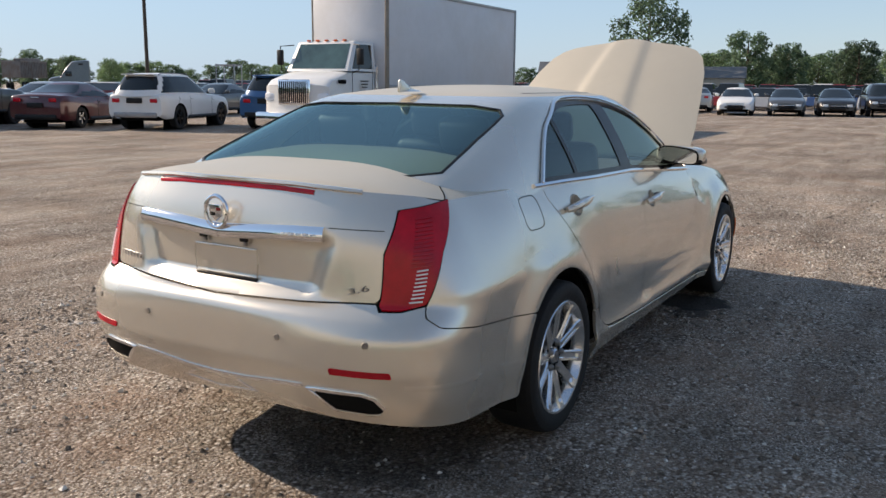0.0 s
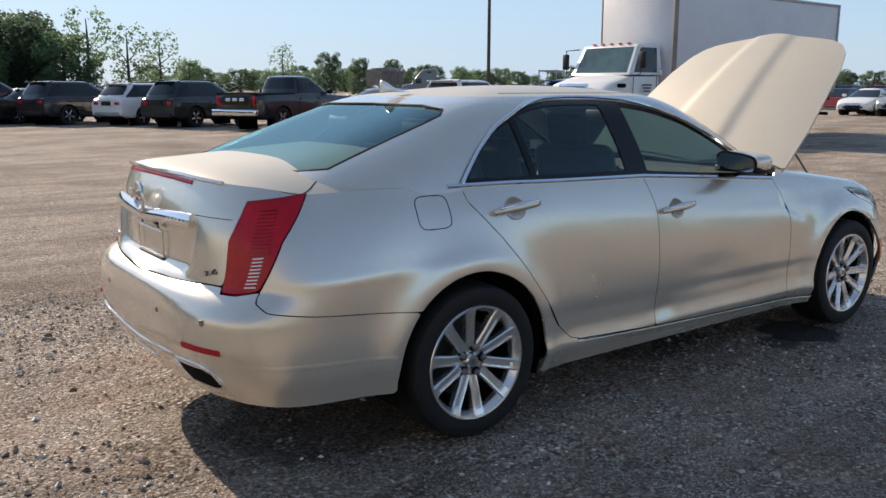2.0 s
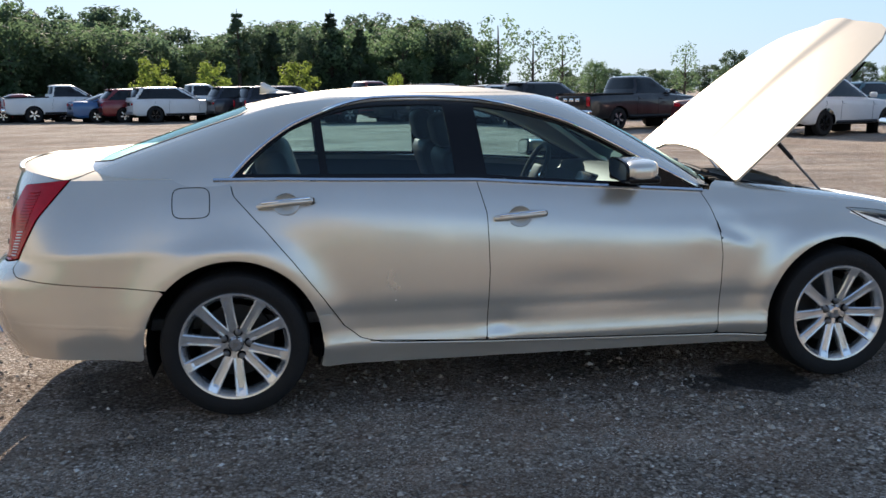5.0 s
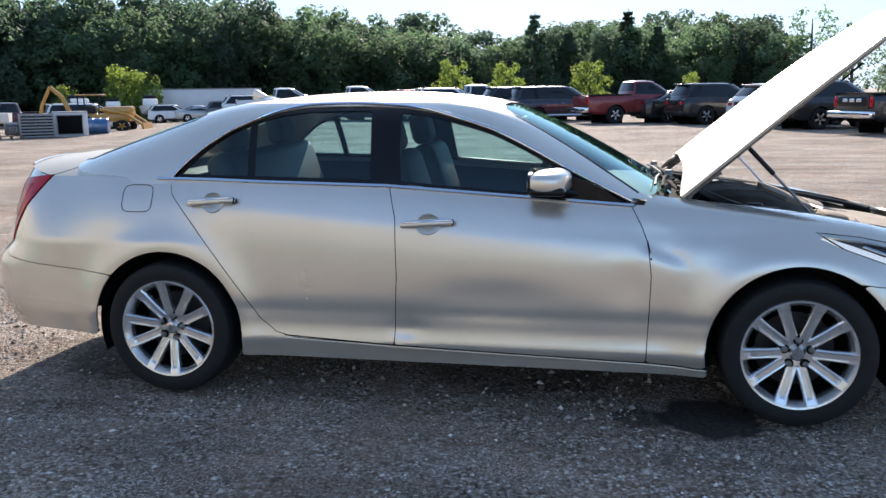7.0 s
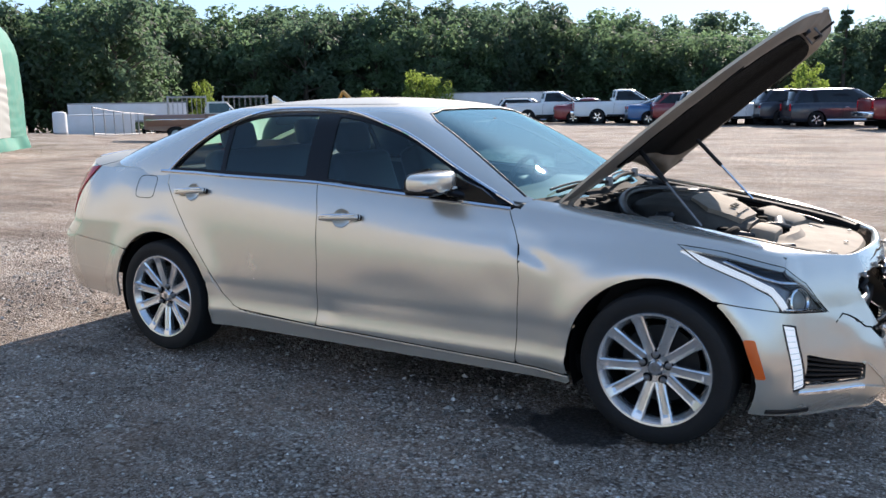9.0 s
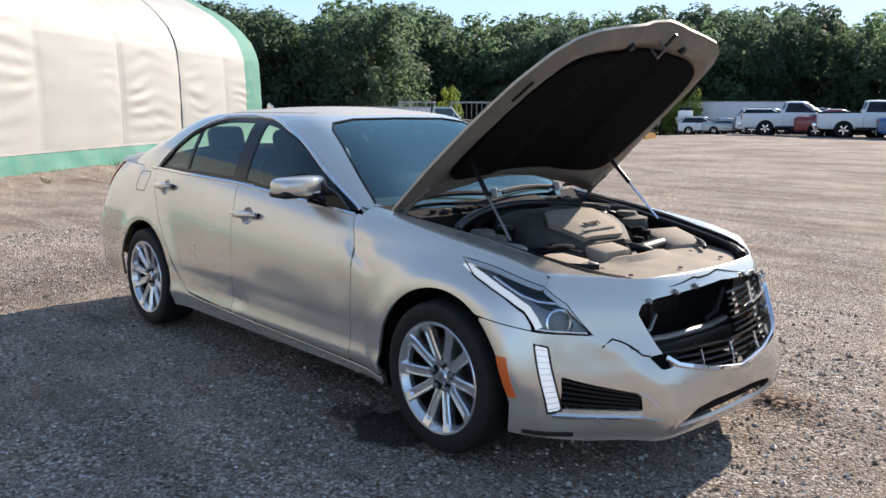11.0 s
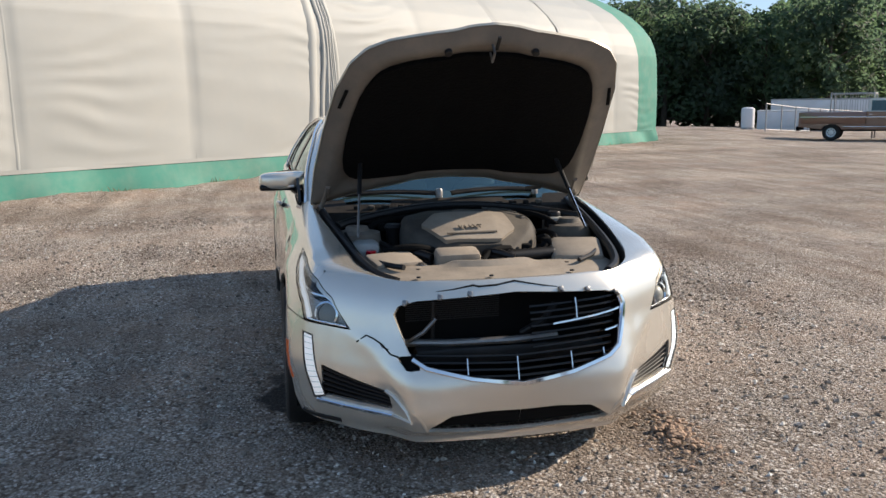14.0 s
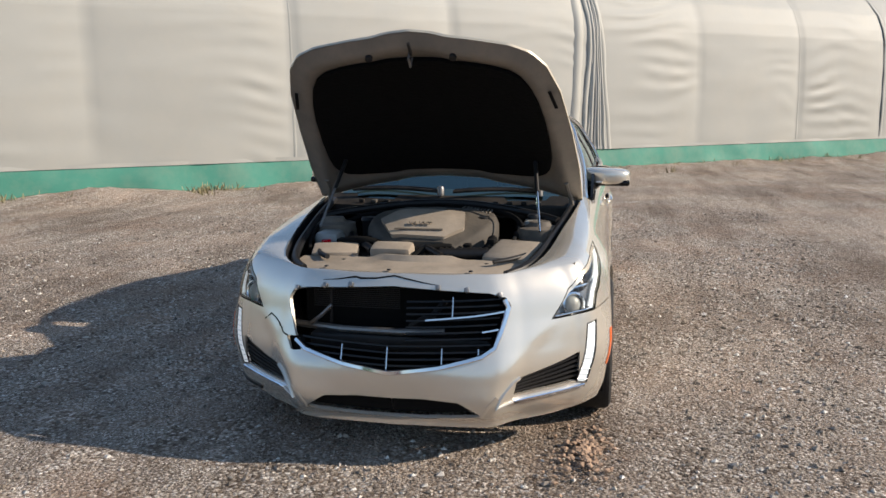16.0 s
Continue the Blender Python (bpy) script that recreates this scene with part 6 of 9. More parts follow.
# cowl and wipers
cowl = bmesh.new()
rows = []
for k in range(21):
    y = -0.74 + 1.48 * k / 20
    bow = 0.10 * (y / 0.74) ** 2
    rows.append([cowl.verts.new((0.93 - bow, y, 0.985)), cowl.verts.new((0.98 - bow * 0.9, y, 0.955)), cowl.verts.new((1.06 - bow * 0.8, y, 0.935)), cowl.verts.new((1.07 - bow * 0.8, y, 0.88))])
for p, q in zip(rows, rows[1:]):
    for i in range(3):
        cowl.faces.new((p[i], p[i + 1], q[i + 1], q[i]))
part("cowl_panel", cowl, M["matte_black"], car, "dusty black cowl panel")
for k in range(30):
    y = -0.42 + 0.018 * k
    part("cowl_vent", box_bm((0.05, 0.004, 0.004), (1.01 - 0.09 * (y / 0.74) ** 2, y, 0.952), rot=pose(0, 0, 0, 0, 28, 0)), M["under"], car, smooth=False)
for y0, y1 in ((0.50, 0.02), (-0.05, -0.58)):
    wp = thing("wiper")
    wp.parent = car
    arc = [(0.95 - 0.10 * ((y0 + (y1 - y0) * t) / 0.74) ** 2 - 0.02 * math.sin(math.pi * t), y0 + (y1 - y0) * t, 1.008 + 0.012 * math.sin(math.pi * t)) for t in [k / 10 for k in range(11)]]
    part("wiper_arm", tube_bm(arc, 0.009, 8), M["matte_black"], wp)
    part("wiper_blade", tube_bm([(x - 0.035, y, z + 0.008) for x, y, z in arc], 0.006, 6), M["black"], wp)
    part("wiper_pivot", lathe_bm([(0, 0.03), (0.015, 0.03), (0.02, 0.02), (0.02, -0.02)], 14, "Z", at=arc[0]), M["steel"], wp)
# gas struts and hinges
for sgn in (-1, 1):
    st = thing("gas_strut")
    st.parent = car
    a, b = Vector((1.545, sgn * 0.555, 0.885)), Vector((1.226, sgn * 0.50, 1.226))
    mid = a.lerp(b, 0.52)
    part("rod", tube_bm([a, mid], 0.006, 8), M["chrome"] if sgn > 0 else M["steel"], st)
    part("cylinder", tube_bm([mid, b], 0.011, 10), M["black"], st)
    part("ball_joint", lathe_bm([(0, 0.015), (0.013, 0.01), (0.013, -0.01), (0, -0.015)], 12, "Z", at=b), M["black"], st)
    part("hood_hinge", tube_bm([(0.98, sgn * 0.69, 0.90), (1.00, sgn * 0.68, 0.98), (1.05, sgn * 0.665, 1.03), (1.13, sgn * 0.655, 1.085)], 0.013, 8), M["paint_in"], car)
    part("hinge_base", box_bm((0.10, 0.03, 0.06), (0.99, sgn * 0.70, 0.895), 0.008), M["black"], car)
# latch, bumpers and slots under the hood
def under_hood(l, y, drop):
    p = hood_place(l, y, True, drop)
    return Matrix.Translation(Vector(p)) @ Matrix.Rotation(-HOOD_TILT, 4, "Y")


lt = part("hood_latch", tube_bm([(-0.03, 0, 0), (-0.03, 0, -0.05), (0.02, 0, -0.05), (0.02, 0, 0)], 0.006, 8), M["steel"], hood)
lt.matrix_local = under_hood(1.17, 0.0, 0.05)
part("latch_tongue", box_bm((0.07, 0.012, 0.01), (0.04, 0.0, -0.03)), M["black"], hood).matrix_local = under_hood(1.19, 0.01, 0.05)
for y in (-0.19, 0.19):
    part("rubber_stop", lathe_bm([(0, -0.02), (0.016, -0.018), (0.019, 0.02)], 16, "Z"), M["black"], hood).matrix_local = under_hood(1.165, y, 0.045)
for sgn in (-1, 1):
    part("frame_slot", box_bm((0.12, 0.016, 0.006), bevel=0.002), M["under"], hood).matrix_local = under_hood(0.88, sgn * 0.615, 0.047) @ pose(0, 0, 0, 0, 0, sgn * -14)
part("warning_label", box_bm((0.03, 0.09, 0.002)), M["dust_black"], hood).matrix_local = under_hood(0.10, 0.45, 0.045)

# ---- interior ----
def seat(x, y, width, material, two=False):
    st = thing("seat")
    st.parent = car
    bm = box_bm((0.52, width, 0.16), (x + 0.22, y, 0.56), 0.05, 3, rot=pose(0, 0, 0, 0, -6, 0))
    part("cushion", bm, material, st)
    back = box_bm((0.15, width, 0.62), (x - 0.10, y, 0.86), 0.06, 3, rot=pose(0, 0, 0, 0, -18, 0))
    part("backrest", back, material, st)
    for yy in ((y - width * 0.27, y + width * 0.27) if two else (y,)):
        part("headrest", box_bm((0.11, 0.25, 0.17), (x - 0.22, yy, 1.235), 0.045, 3, rot=pose(0, 0, 0, 0, -14, 0)), material, st)
        for k in (-0.05, 0.05):
            part("headrest_post", tube_bm([(x - 0.185, yy + k, 1.10), (x - 0.21, yy + k, 1.20)], 0.006, 6), M["steel"], st)


seat(-0.22, -0.37, 0.50, M["leather"])
seat(-0.22, 0.37, 0.50, M["leather"])
seat(-1.10, 0.0, 1.28, M["leather_light"], True)
dash = bmesh.new()
rows = []
for k in range(15):
    y = -0.74 + 1.48 * k / 14
    b = 0.06 * (y / 0.74) ** 2
    hump = 0.03 * math.exp(-(((y - 0.37) / 0.17) ** 2))
    rows.append([dash.verts.new((0.95 - 2.2 * b, y, 0.960)), dash.verts.new((0.72 - b, y, 0.985)), dash.verts.new((0.52 - b, y, 0.980 + hump)), dash.verts.new((0.44 - b, y, 0.93 + hump)), dash.verts.new((0.46, y, 0.72)), dash.verts.new((0.56, y, 0.52))])
for p, q in zip(rows, rows[1:]):
    for i in range(5):
        dash.faces.new((p[i], p[i + 1], q[i + 1], q[i]))
part("dashboard", dash, M["dash"], car, "grey dashboard")
part("centre_stack", box_bm((0.10, 0.26, 0.34), (0.42, 0, 0.80), 0.03, rot=pose(0, 0, 0, 0, 20, 0)), M["gloss_black"], car)
part("console", box_bm((0.70, 0.20, 0.22), (0.0, 0, 0.58), 0.03), M["dash"], car)
wheel = thing("steering_wheel")
wheel.parent = car
wheel.matrix_local = pose(0.24, 0.37, 0.93, 0, -66, 0)
part("wheel_rim", tube_bm([(0.185 * math.cos(2 * math.pi * k / 36), 0.185 * math.sin(2 * math.pi * k / 36), 0) for k in range(36)], 0.016, 10, closed=True), M["leather"], wheel)
part("wheel_hub", box_bm((0.13, 0.16, 0.05), (0, 0, -0.02), 0.02), M["dash"], wheel)
for a in (0, 90, 180):
    part("wheel_spoke", box_bm((0.14, 0.03, 0.015), (0.11, 0, -0.01), 0.005), M["chrome"], wheel).matrix_local = pose(0, 0, 0, 0, 0, a + 90)
part("inner_mirror", box_bm((0.03, 0.24, 0.065), (0.20, 0, 1.285), 0.014), M["black"], car)
part("mirror_stem", tube_bm([(0.21, 0, 1.29), (0.27, 0, 1.33)], 0.008, 8), M["black"], car)
part("rear_shelf", box_bm((0.42, 1.26, 0.03), (-1.60, 0, 1.045), 0.01), M["dash"], car)
for right in (True, False):
    sheet("roof_lining", roof, everywhere, -2.7, 1.6, 0.0, 1.0, 0.08, M["headliner"], car, right, vstep=0.12, lip=0, lift=-0.02)
    sheet("door_lining", body, inside([(-1.45, 1.2), (-1.45, 0.45), (0.80, 0.35), (0.74, 1.2)], gap=0.0), -1.46, 0.82, 0.35, 1.05, 0.05, M["leather_light"], car, right, lip=0, lift=-0.07)

# ---- parked vehicles ----
def car_paint(name, color, metal=0.2):
    return mat(name, color, 0.28, metal, vary=0.06, scale=1.5, coat=0.7, dirt=(0.30, 0.26, 0.21), dirt_scale=1.3, dirt_amount=0.12)


P = {
    "white": M["white"],
    "black": car_paint("black_vehicle_paint", (0.012, 0.012, 0.014)),
    "navy": car_paint("dark_blue_vehicle_paint", (0.014, 0.018, 0.032)),
    "maroon": car_paint("maroon_vehicle_paint", (0.075, 0.005, 0.010)),
    "red": car_paint("red_vehicle_paint", (0.20, 0.008, 0.012)),
    "blue": car_paint("blue_vehicle_paint", (0.03, 0.11, 0.27)),
    "silver": car_paint("silver_vehicle_paint", (0.42, 0.42, 0.41), 0.5),
    "grey": car_paint("grey_vehicle_paint", (0.10, 0.105, 0.11), 0.4),
    "teal": car_paint("teal_vehicle_paint", (0.05, 0.13, 0.15), 0.3),
    "brown": car_paint("brown_vehicle_paint", (0.20, 0.095, 0.062), 0.1),
    "cream": car_paint("cream_vehicle_paint", (0.62, 0.60, 0.52), 0.0),
    "yellow": car_paint("yellow_machine_paint", (0.55, 0.27, 0.03), 0.0),
    "orange": car_paint("orange_machine_paint", (0.60, 0.16, 0.02), 0.0),
}
GLASS_FAR = mat("dark_vehicle_glass", (0.012, 0.016, 0.018), 0.05, 0.0, vary=0.3, scale=2)


def body_bm(outline, width, round_in=0.10, drop=0.03):
    """A side outline of (x, z) pairs carried across the width, with its ends and top drawn in towards the sides."""
    bm = bmesh.new()
    xs = [p[0] for p in outline]
    x0, x1 = min(xs), max(xs)
    slices = []
    for t in (-1.0, -0.94, -0.8, -0.4, 0.0, 0.4, 0.8, 0.94, 1.0):
        k = abs(t) ** 5
        row = []
        for x, z in outline:
            e = max(0.0, 1 - (x1 - x) / 0.7) - max(0.0, 1 - (x - x0) / 0.7)
            tuck = 0.06 * max(0.0, (z - 0.75)) * abs(t)
            row.append(bm.verts.new((x - e * round_in * k, t * (width / 2 - tuck - (0.015 if abs(t) == 1 else 0)), z - (drop * k if z > 0.6 else 0))))
        slices.append(row)
    n = len(outline)
    for a, b in zip(slices, slices[1:]):
        for i in range(n):
            bm.faces.new((a[i], a[(i + 1) % n], b[(i + 1) % n], b[i]))
    bm.faces.new(slices[0])
    bm.faces.new(slices[-1][::-1])
    bmesh.ops.recalc_face_normals(bm, faces=bm.faces)
    return bm


def arch(cx, r, z0, n=9):
    """Points of a wheel arch, from front to back."""
    a0 = math.asin(min(1, max(-1, (z0 - 0.34) / r)))
    return [(cx + r * math.cos(a0 + (math.pi - 2 * a0) * k / n), 0.34 + r * math.sin(a0 + (math.pi - 2 * a0) * k / n)) for k in range(n + 1)]


KINDS = {
    # length, width, wheelbase, wheel radius, sill, top line of the lower body, cabin at the belt, at the roof, roof height, half-widths, roof bow
    "suv": (4.85, 1.93, 2.93, 0.385, 0.34, [(-2.45, 1.02), (-2.30, 1.10), (-1.2, 1.12), (0.9, 1.07), (1.15, 1.06), (1.9, 0.99), (2.25, 0.90), (2.45, 0.76)], (-2.36, 1.12), (-1.98, 0.10), 1.74, (0.90, 0.62)),
    "crossover": (4.75, 1.86, 2.86, 0.36, 0.32, [(-2.40, 0.98), (-2.25, 1.06), (-1.2, 1.08), (0.9, 1.03), (1.15, 1.02), (1.9, 0.95), (2.2, 0.86), (2.40, 0.72)], (-2.28, 1.15), (-1.75, 0.05), 1.67, (0.87, 0.58)),
    "sedan": (4.85, 1.86, 2.85, 0.335, 0.24, [(-2.45, 0.93), (-2.35, 1.02), (-1.9, 1.04), (-1.2, 0.99), (0.9, 0.94), (1.15, 0.93), (1.8, 0.85), (2.2, 0.76), (2.45, 0.62)], (-2.02, 1.15), (-0.85, -0.02), 1.45, (0.86, 0.54)),
    "minivan": (5.12, 1.99, 3.05, 0.345, 0.25, [(-2.58, 0.98), (-2.45, 1.04), (-1.2, 1.06), (1.2, 1.00), (1.5, 0.99), (2.1, 0.90), (2.4, 0.80), (2.58, 0.66)], (-2.50, 1.62), (-2.22, 0.45), 1.74, (0.93, 0.68)),
    "pickup": (5.85, 2.03, 3.57, 0.40, 0.42, [(-2.95, 1.22), (-0.8, 1.25), (1.3, 1.22), (1.5, 1.20), (2.5, 1.14), (2.8, 1.04), (2.95, 0.92)], (-0.80, 1.42), (-0.62, 0.38), 1.90, (0.94, 0.66)),
}


def lerp3(a, b, t):
    return tuple(p + (q - p) * t for p, q in zip(a, b))


def pane_on(quad, u0, u1, v0, v1, proud, parent, name="window", material=None):
    """A glass pane set on part of a four-cornered face (corners in order: low start, low end, high end, high start)."""
    a, b, c, d = (Vector(q) for q in quad)
    n = (b - a).cross(d - a).normalized()
    at = lambda u, v: (a.lerp(b, u)).lerp(d.lerp(c, u), v)  # noqa: E731
    pts = [at(u0, v0), at(u1, v0), at(u1, v1), at(u0, v1)]
    verts = [p + n * proud for p in pts] + [p - n * 0.01 for p in pts]
    faces = [(0, 1, 2, 3), (4, 5, 1, 0), (5, 6, 2, 1), (6, 7, 3, 2), (7, 4, 0, 3)]
    return obj(name, verts, faces, material or GLASS_FAR, parent, smooth=False)


def far_wheel(parent, x, y, r, face, rim=None, blackrim=False):
    w = thing("wheel")
    w.parent = parent
    w.matrix_local = pose(x, y, r, 0, 0, 0 if face < 0 else 180)
    k = r / 0.34
    part("tyre", lathe_bm([(0.20 * k, -0.10), (0.30 * k, -0.115), (0.335 * k, -0.09), (0.34 * k, 0.0), (0.335 * k, 0.09), (0.30 * k, 0.115), (0.20 * k, 0.10)], 24), M["rubber"], w)
    m = M["gloss_black"] if blackrim else (rim or M["alloy"])
    part("rim", lathe_bm([(0.0, -0.075), (0.05 * k, -0.08), (0.055 * k, -0.05), (0.17 * k, -0.045), (0.205 * k, -0.10), (0.215 * k, -0.105), (0.21 * k, -0.05)], 24), M["under"], w)
    for i in range(5):
        a = 2 * math.pi * i / 5 + 0.3
        sp = prism_bm([(0.04 * k, -0.03 * k), (0.205 * k, -0.04 * k), (0.205 * k, 0.04 * k), (0.04 * k, 0.03 * k)], -0.095, -0.06)
        part("spoke", sp, m, w, smooth=False).matrix_local = pose(0, 0, 0, 0, math.degrees(a), 0)


def picked(name, verts, faces, normals, keep, material, parent, proud, label="", smooth=True):
    """The faces of a curved grid for which keep is true, lifted off it, as a mesh of its own."""
    use = [f for f in faces if keep(f)]
    if not use:
        return None
    ids = sorted({i for f in use for i in f})
    back = {i: k for k, i in enumerate(ids)}
    return obj(name, [verts[i] + normals[i] * proud for i in ids], [tuple(back[i] for i in f) for f in use], material, parent, label, smooth, 50)


def grid_normals(verts, faces):
    n = [Vector() for _ in verts]
    for f in faces:
        a, b, c, d = (verts[i] for i in f)
        k = (c - a).cross(d - b)
        for i in f:
            n[i] += k
    return [k.normalized() if k.length else Vector((0, 0, 1)) for k in n]


def vehicle(kind, paint, name, label, m, group="", blackrim=False, category="car", tail_letters=False):
    """A parked vehicle: rounded lower body with open wheel arches, curved cabin with separate panes, lamps and fittings."""
    L, W, WB, R, low, line, cab0, cab1, H, (hw0, hw1) = KINDS[kind]
    v = thing(name, m, label, category, group)
    f, r = L / 2, -L / 2
    pick = kind == "pickup"
    off = 0.18 if pick else 0.12
    fx, rx = WB / 2 + off, -WB / 2 + off
    top = spline([p[0] for p in line], [p[1] for p in line])
    # lower body: sections along the length
    nx, rc = 78, 0.55
    sec = [(0.0, 0.10, 0.0), (0.03, 0.03, 0.0), (0.10, 0.006, 0.0), (0.2, 0.0, 0.0), (0.3, 0.0, 0.0), (0.4, 0.0, 0.0), (0.5, 0.0, 0.0), (0.6, 0.002, 0.0), (0.7, 0.008, 0.0), (0.78, 0.012, 0.0), (0.84, 0.030, 0.0), (0.90, 0.040, 0.0), (0.96, 0.060, 0.0), (0.99, 0.085, 0.0), (1.0, 0.13, 0.0)]
    ring = 2 * (len(sec) + 3) + 1
    verts, faces = [], []
    for k in range(nx + 1):
        x = r + L * k / nx
        d = min(x - r, f - x)
        c = max(0.0, 1 - d / rc)
        w = W / 2 * (1 - (0.17 if x > 0 else 0.10) * c ** 2.4)
        zt, zl = float(top(x)), low + 0.10 * max(0.0, 1 - d / 0.35) ** 2
        row = [(-(w - inset), zl + (zt - zl) * t) for t, inset, _ in sec]
        row += [(-w * 0.66, zt + 0.022), (-w * 0.42, zt + 0.034), (-w * 0.2, zt + 0.040)]
        row = row + [(0.0, zt + 0.042)] + [(-y, z) for y, z in row[::-1]]
        e = max(0.0, 1 - d / 0.5)
        for y, z in row:
            t = (z - zl) / max(0.1, zt - zl)
            lean = e * ((0.10 * max(0.0, t - 0.55) if not pick else 0.0) + 0.05 * max(0.0, 0.25 - t) + 0.05 * (abs(y) / w) ** 4)
            verts.append(Vector((x - math.copysign(lean, x), y, z)))
    for k in range(nx):
        for i in range(ring - 1):
            faces.append((k * ring + i, k * ring + i + 1, (k + 1) * ring + i + 1, (k + 1) * ring + i))
    ra = R + 0.055
    near = lambda p: min(math.hypot(p.x - c, p.z - R) for c in (fx, rx)) if abs(p.y) > W * 0.30 else 9  # noqa: E731
    inner = [near(p) < ra for p in verts]
    faces = [q for q in faces if not all(inner[i] for i in q)]
    for i, p in enumerate(verts):
        if inner[i]:
            c = fx if abs(p.x - fx) < abs(p.x - rx) else rx
            d = Vector((p.x - c, 0, p.z - R))
            d = d.normalized() * ra if d.length > 1e-4 else Vector((0, 0, ra))
            p.x, p.z = c + d.x, max(R + d.z, low)
    nrm = grid_normals(verts, faces)
    caps = [tuple(range(ring))[::-1], tuple(range(nx * ring, (nx + 1) * ring))]
    obj("body", verts, faces + caps, P[paint], v, "", True, 42)
    mid = lambda q: sum((verts[i] for i in q), Vector()) / 4  # noqa: E731
    # cabin: rounded outlines rising from the belt to the roof
    nu, nv = 72, 12
    cv, cf = [], []
    roof_h = H - 0.055
    for k in range(nv + 1):
        t = k / nv
        xa, xb = cab0[0] + (cab1[0] - cab0[0]) * t ** (1.15 if kind != "sedan" else 0.95), cab0[1] + (cab1[1] - cab0[1]) * t ** 0.95
        hw = hw0 + (hw1 - hw0) * t ** 1.35
        for q in range(nu):
            a = 2 * math.pi * q / nu
            ca, sa = math.cos(a), math.sin(a)
            px = 0.5 * (xa + xb) + 0.5 * (xb - xa) * math.copysign(abs(ca) ** 0.36, ca)
            py = hw * math.copysign(abs(sa) ** 0.42, sa)
            edge = 0.10 * (1 - abs(py / hw) ** 2.2)
            px += edge * ((1 if ca > 0 else -0.6) * abs(ca) ** 2) * 1.2
            z0 = float(top(max(r, min(f, px)))) - 0.015
            cv.append(Vector((px, py, z0 + (roof_h - z0) * t - 0.030 * (abs(px - 0.5 * (xa + xb)) / 1.6) ** 2 * t)))
    for k in range(nv):
        for q in range(nu):
            cf.append((k * nu + q, k * nu + (q + 1) % nu, (k + 1) * nu + (q + 1) % nu, (k + 1) * nu + q))
    base = nv * nu
    for k, (sc, up) in enumerate(((0.93, 0.028), (0.75, 0.045), (0.4, 0.055), (0.02, 0.058))):
        cx = 0.5 * (cab1[0] + cab1[1])
        for q in range(nu):
            p = cv[base + q]
            cv.append(Vector((cx + (p.x - cx) * sc, p.y * sc, p.z + (roof_h + up - p.z) * min(1.0, 0.5 + 0.3 * k))))
        o = (nv + 1 + k) * nu
        for q in range(nu):
            cf.append((o - nu + q, o - nu + (q + 1) % nu, o + (q + 1) % nu, o + q))
    cn = grid_normals(cv, cf)
    obj("cabin", cv, cf, P[paint], v, "", True, 45)
    posts = {"suv": (-1.50, -0.72, 0.28), "crossover": (-1.42, -0.68, 0.30), "sedan": (-1.30, -0.42, 0.36), "minivan": (-1.45, -0.35, 0.72), "pickup": (-0.60, 0.28)}[kind]
    lo, hi = nu, (nv - 1) * nu

    def zone(q):
        p = sum((cv[i] for i in q), Vector()) / 4
        n = sum((cn[i] for i in q), Vector()).normalized()
        row = min(q) // nu
        if row >= nv - 1 or row < 1:
            return None
        if abs(n.y) < 0.62:
            return "windshield" if n.x > 0 else ("rear_window" if row > (2 if not pick else 3) else None)
        if abs(n.y) < 0.80:
            return None
        x = p.x + 0.12 * (p.z - 1.1)
        for b in posts:
            if abs(x - b) < 0.045:
                return ("post", p.y > 0, b)
        return ("side", p.y > 0, sum(x > b for b in posts))

    zones = {}
    for q in cf:
        k = zone(q)
        if k:
            zones.setdefault(k, set()).add(q)
    for k, qs in sorted(zones.items(), key=str):
        nm = {"s": "side_window", "p": "door_post"}[k[0][0]] if isinstance(k, tuple) else k
        picked(nm, cv, cf, cn, lambda q, s=qs: q in s, M["gloss_black"] if nm == "door_post" else GLASS_FAR, v, 0.006)
    # lamps and trims on the curved skin
    bz = float(top(r + 0.2))
    red = M["lamp_red"]
    spec = {"suv": (0.26, bz - 0.30, bz - 0.10, 0.45), "crossover": (0.22, bz - 0.34, bz - 0.06, 0.55), "sedan": (0.30, bz - 0.22, bz - 0.06, 0.42), "minivan": (0.16, bz - 0.32, bz + 0.01, 0.70), "pickup": (0.12, 0.86, 1.18, 0.78)}[kind]
    for sg in (-1, 1):
        picked("tail_lamp", verts, faces, nrm, lambda q: mid(q).x < r + spec[0] and spec[1] < mid(q).z < spec[2] and mid(q).y * sg > 0.6 * spec[3], red, v, 0.008)
        if not pick and kind != "minivan":
            part("tail_lamp", box_bm((0.05, 0.24, 0.12), (r + 0.055, sg * (W / 2 - 0.34), 0.5 * (spec[1] + spec[2])), 0.02), red, v)
        else:
            part("tail_lamp", box_bm((0.05, 0.16, spec[2] - spec[1]), (r + 0.03, sg * (W / 2 - 0.22), 0.5 * (spec[1] + spec[2])), 0.02), red, v)
        hz = float(top(f - 0.25))
        picked("head_lamp", verts, faces, nrm, lambda q: mid(q).x > f - 0.42 and hz - 0.26 < mid(q).z < hz - 0.07 and mid(q).y * sg > 0.5, M["white_led"], v, 0.006, "clear head lamp")
        part("head_lamp", box_bm((0.10, 0.26, 0.13), (f - 0.085, sg * (W / 2 - 0.36), hz - 0.20), 0.03), M["white_led"], v, "clear head lamp")
        mr = thing("door_mirror")
        mr.parent = v
        mx = cab0[1] - 0.42
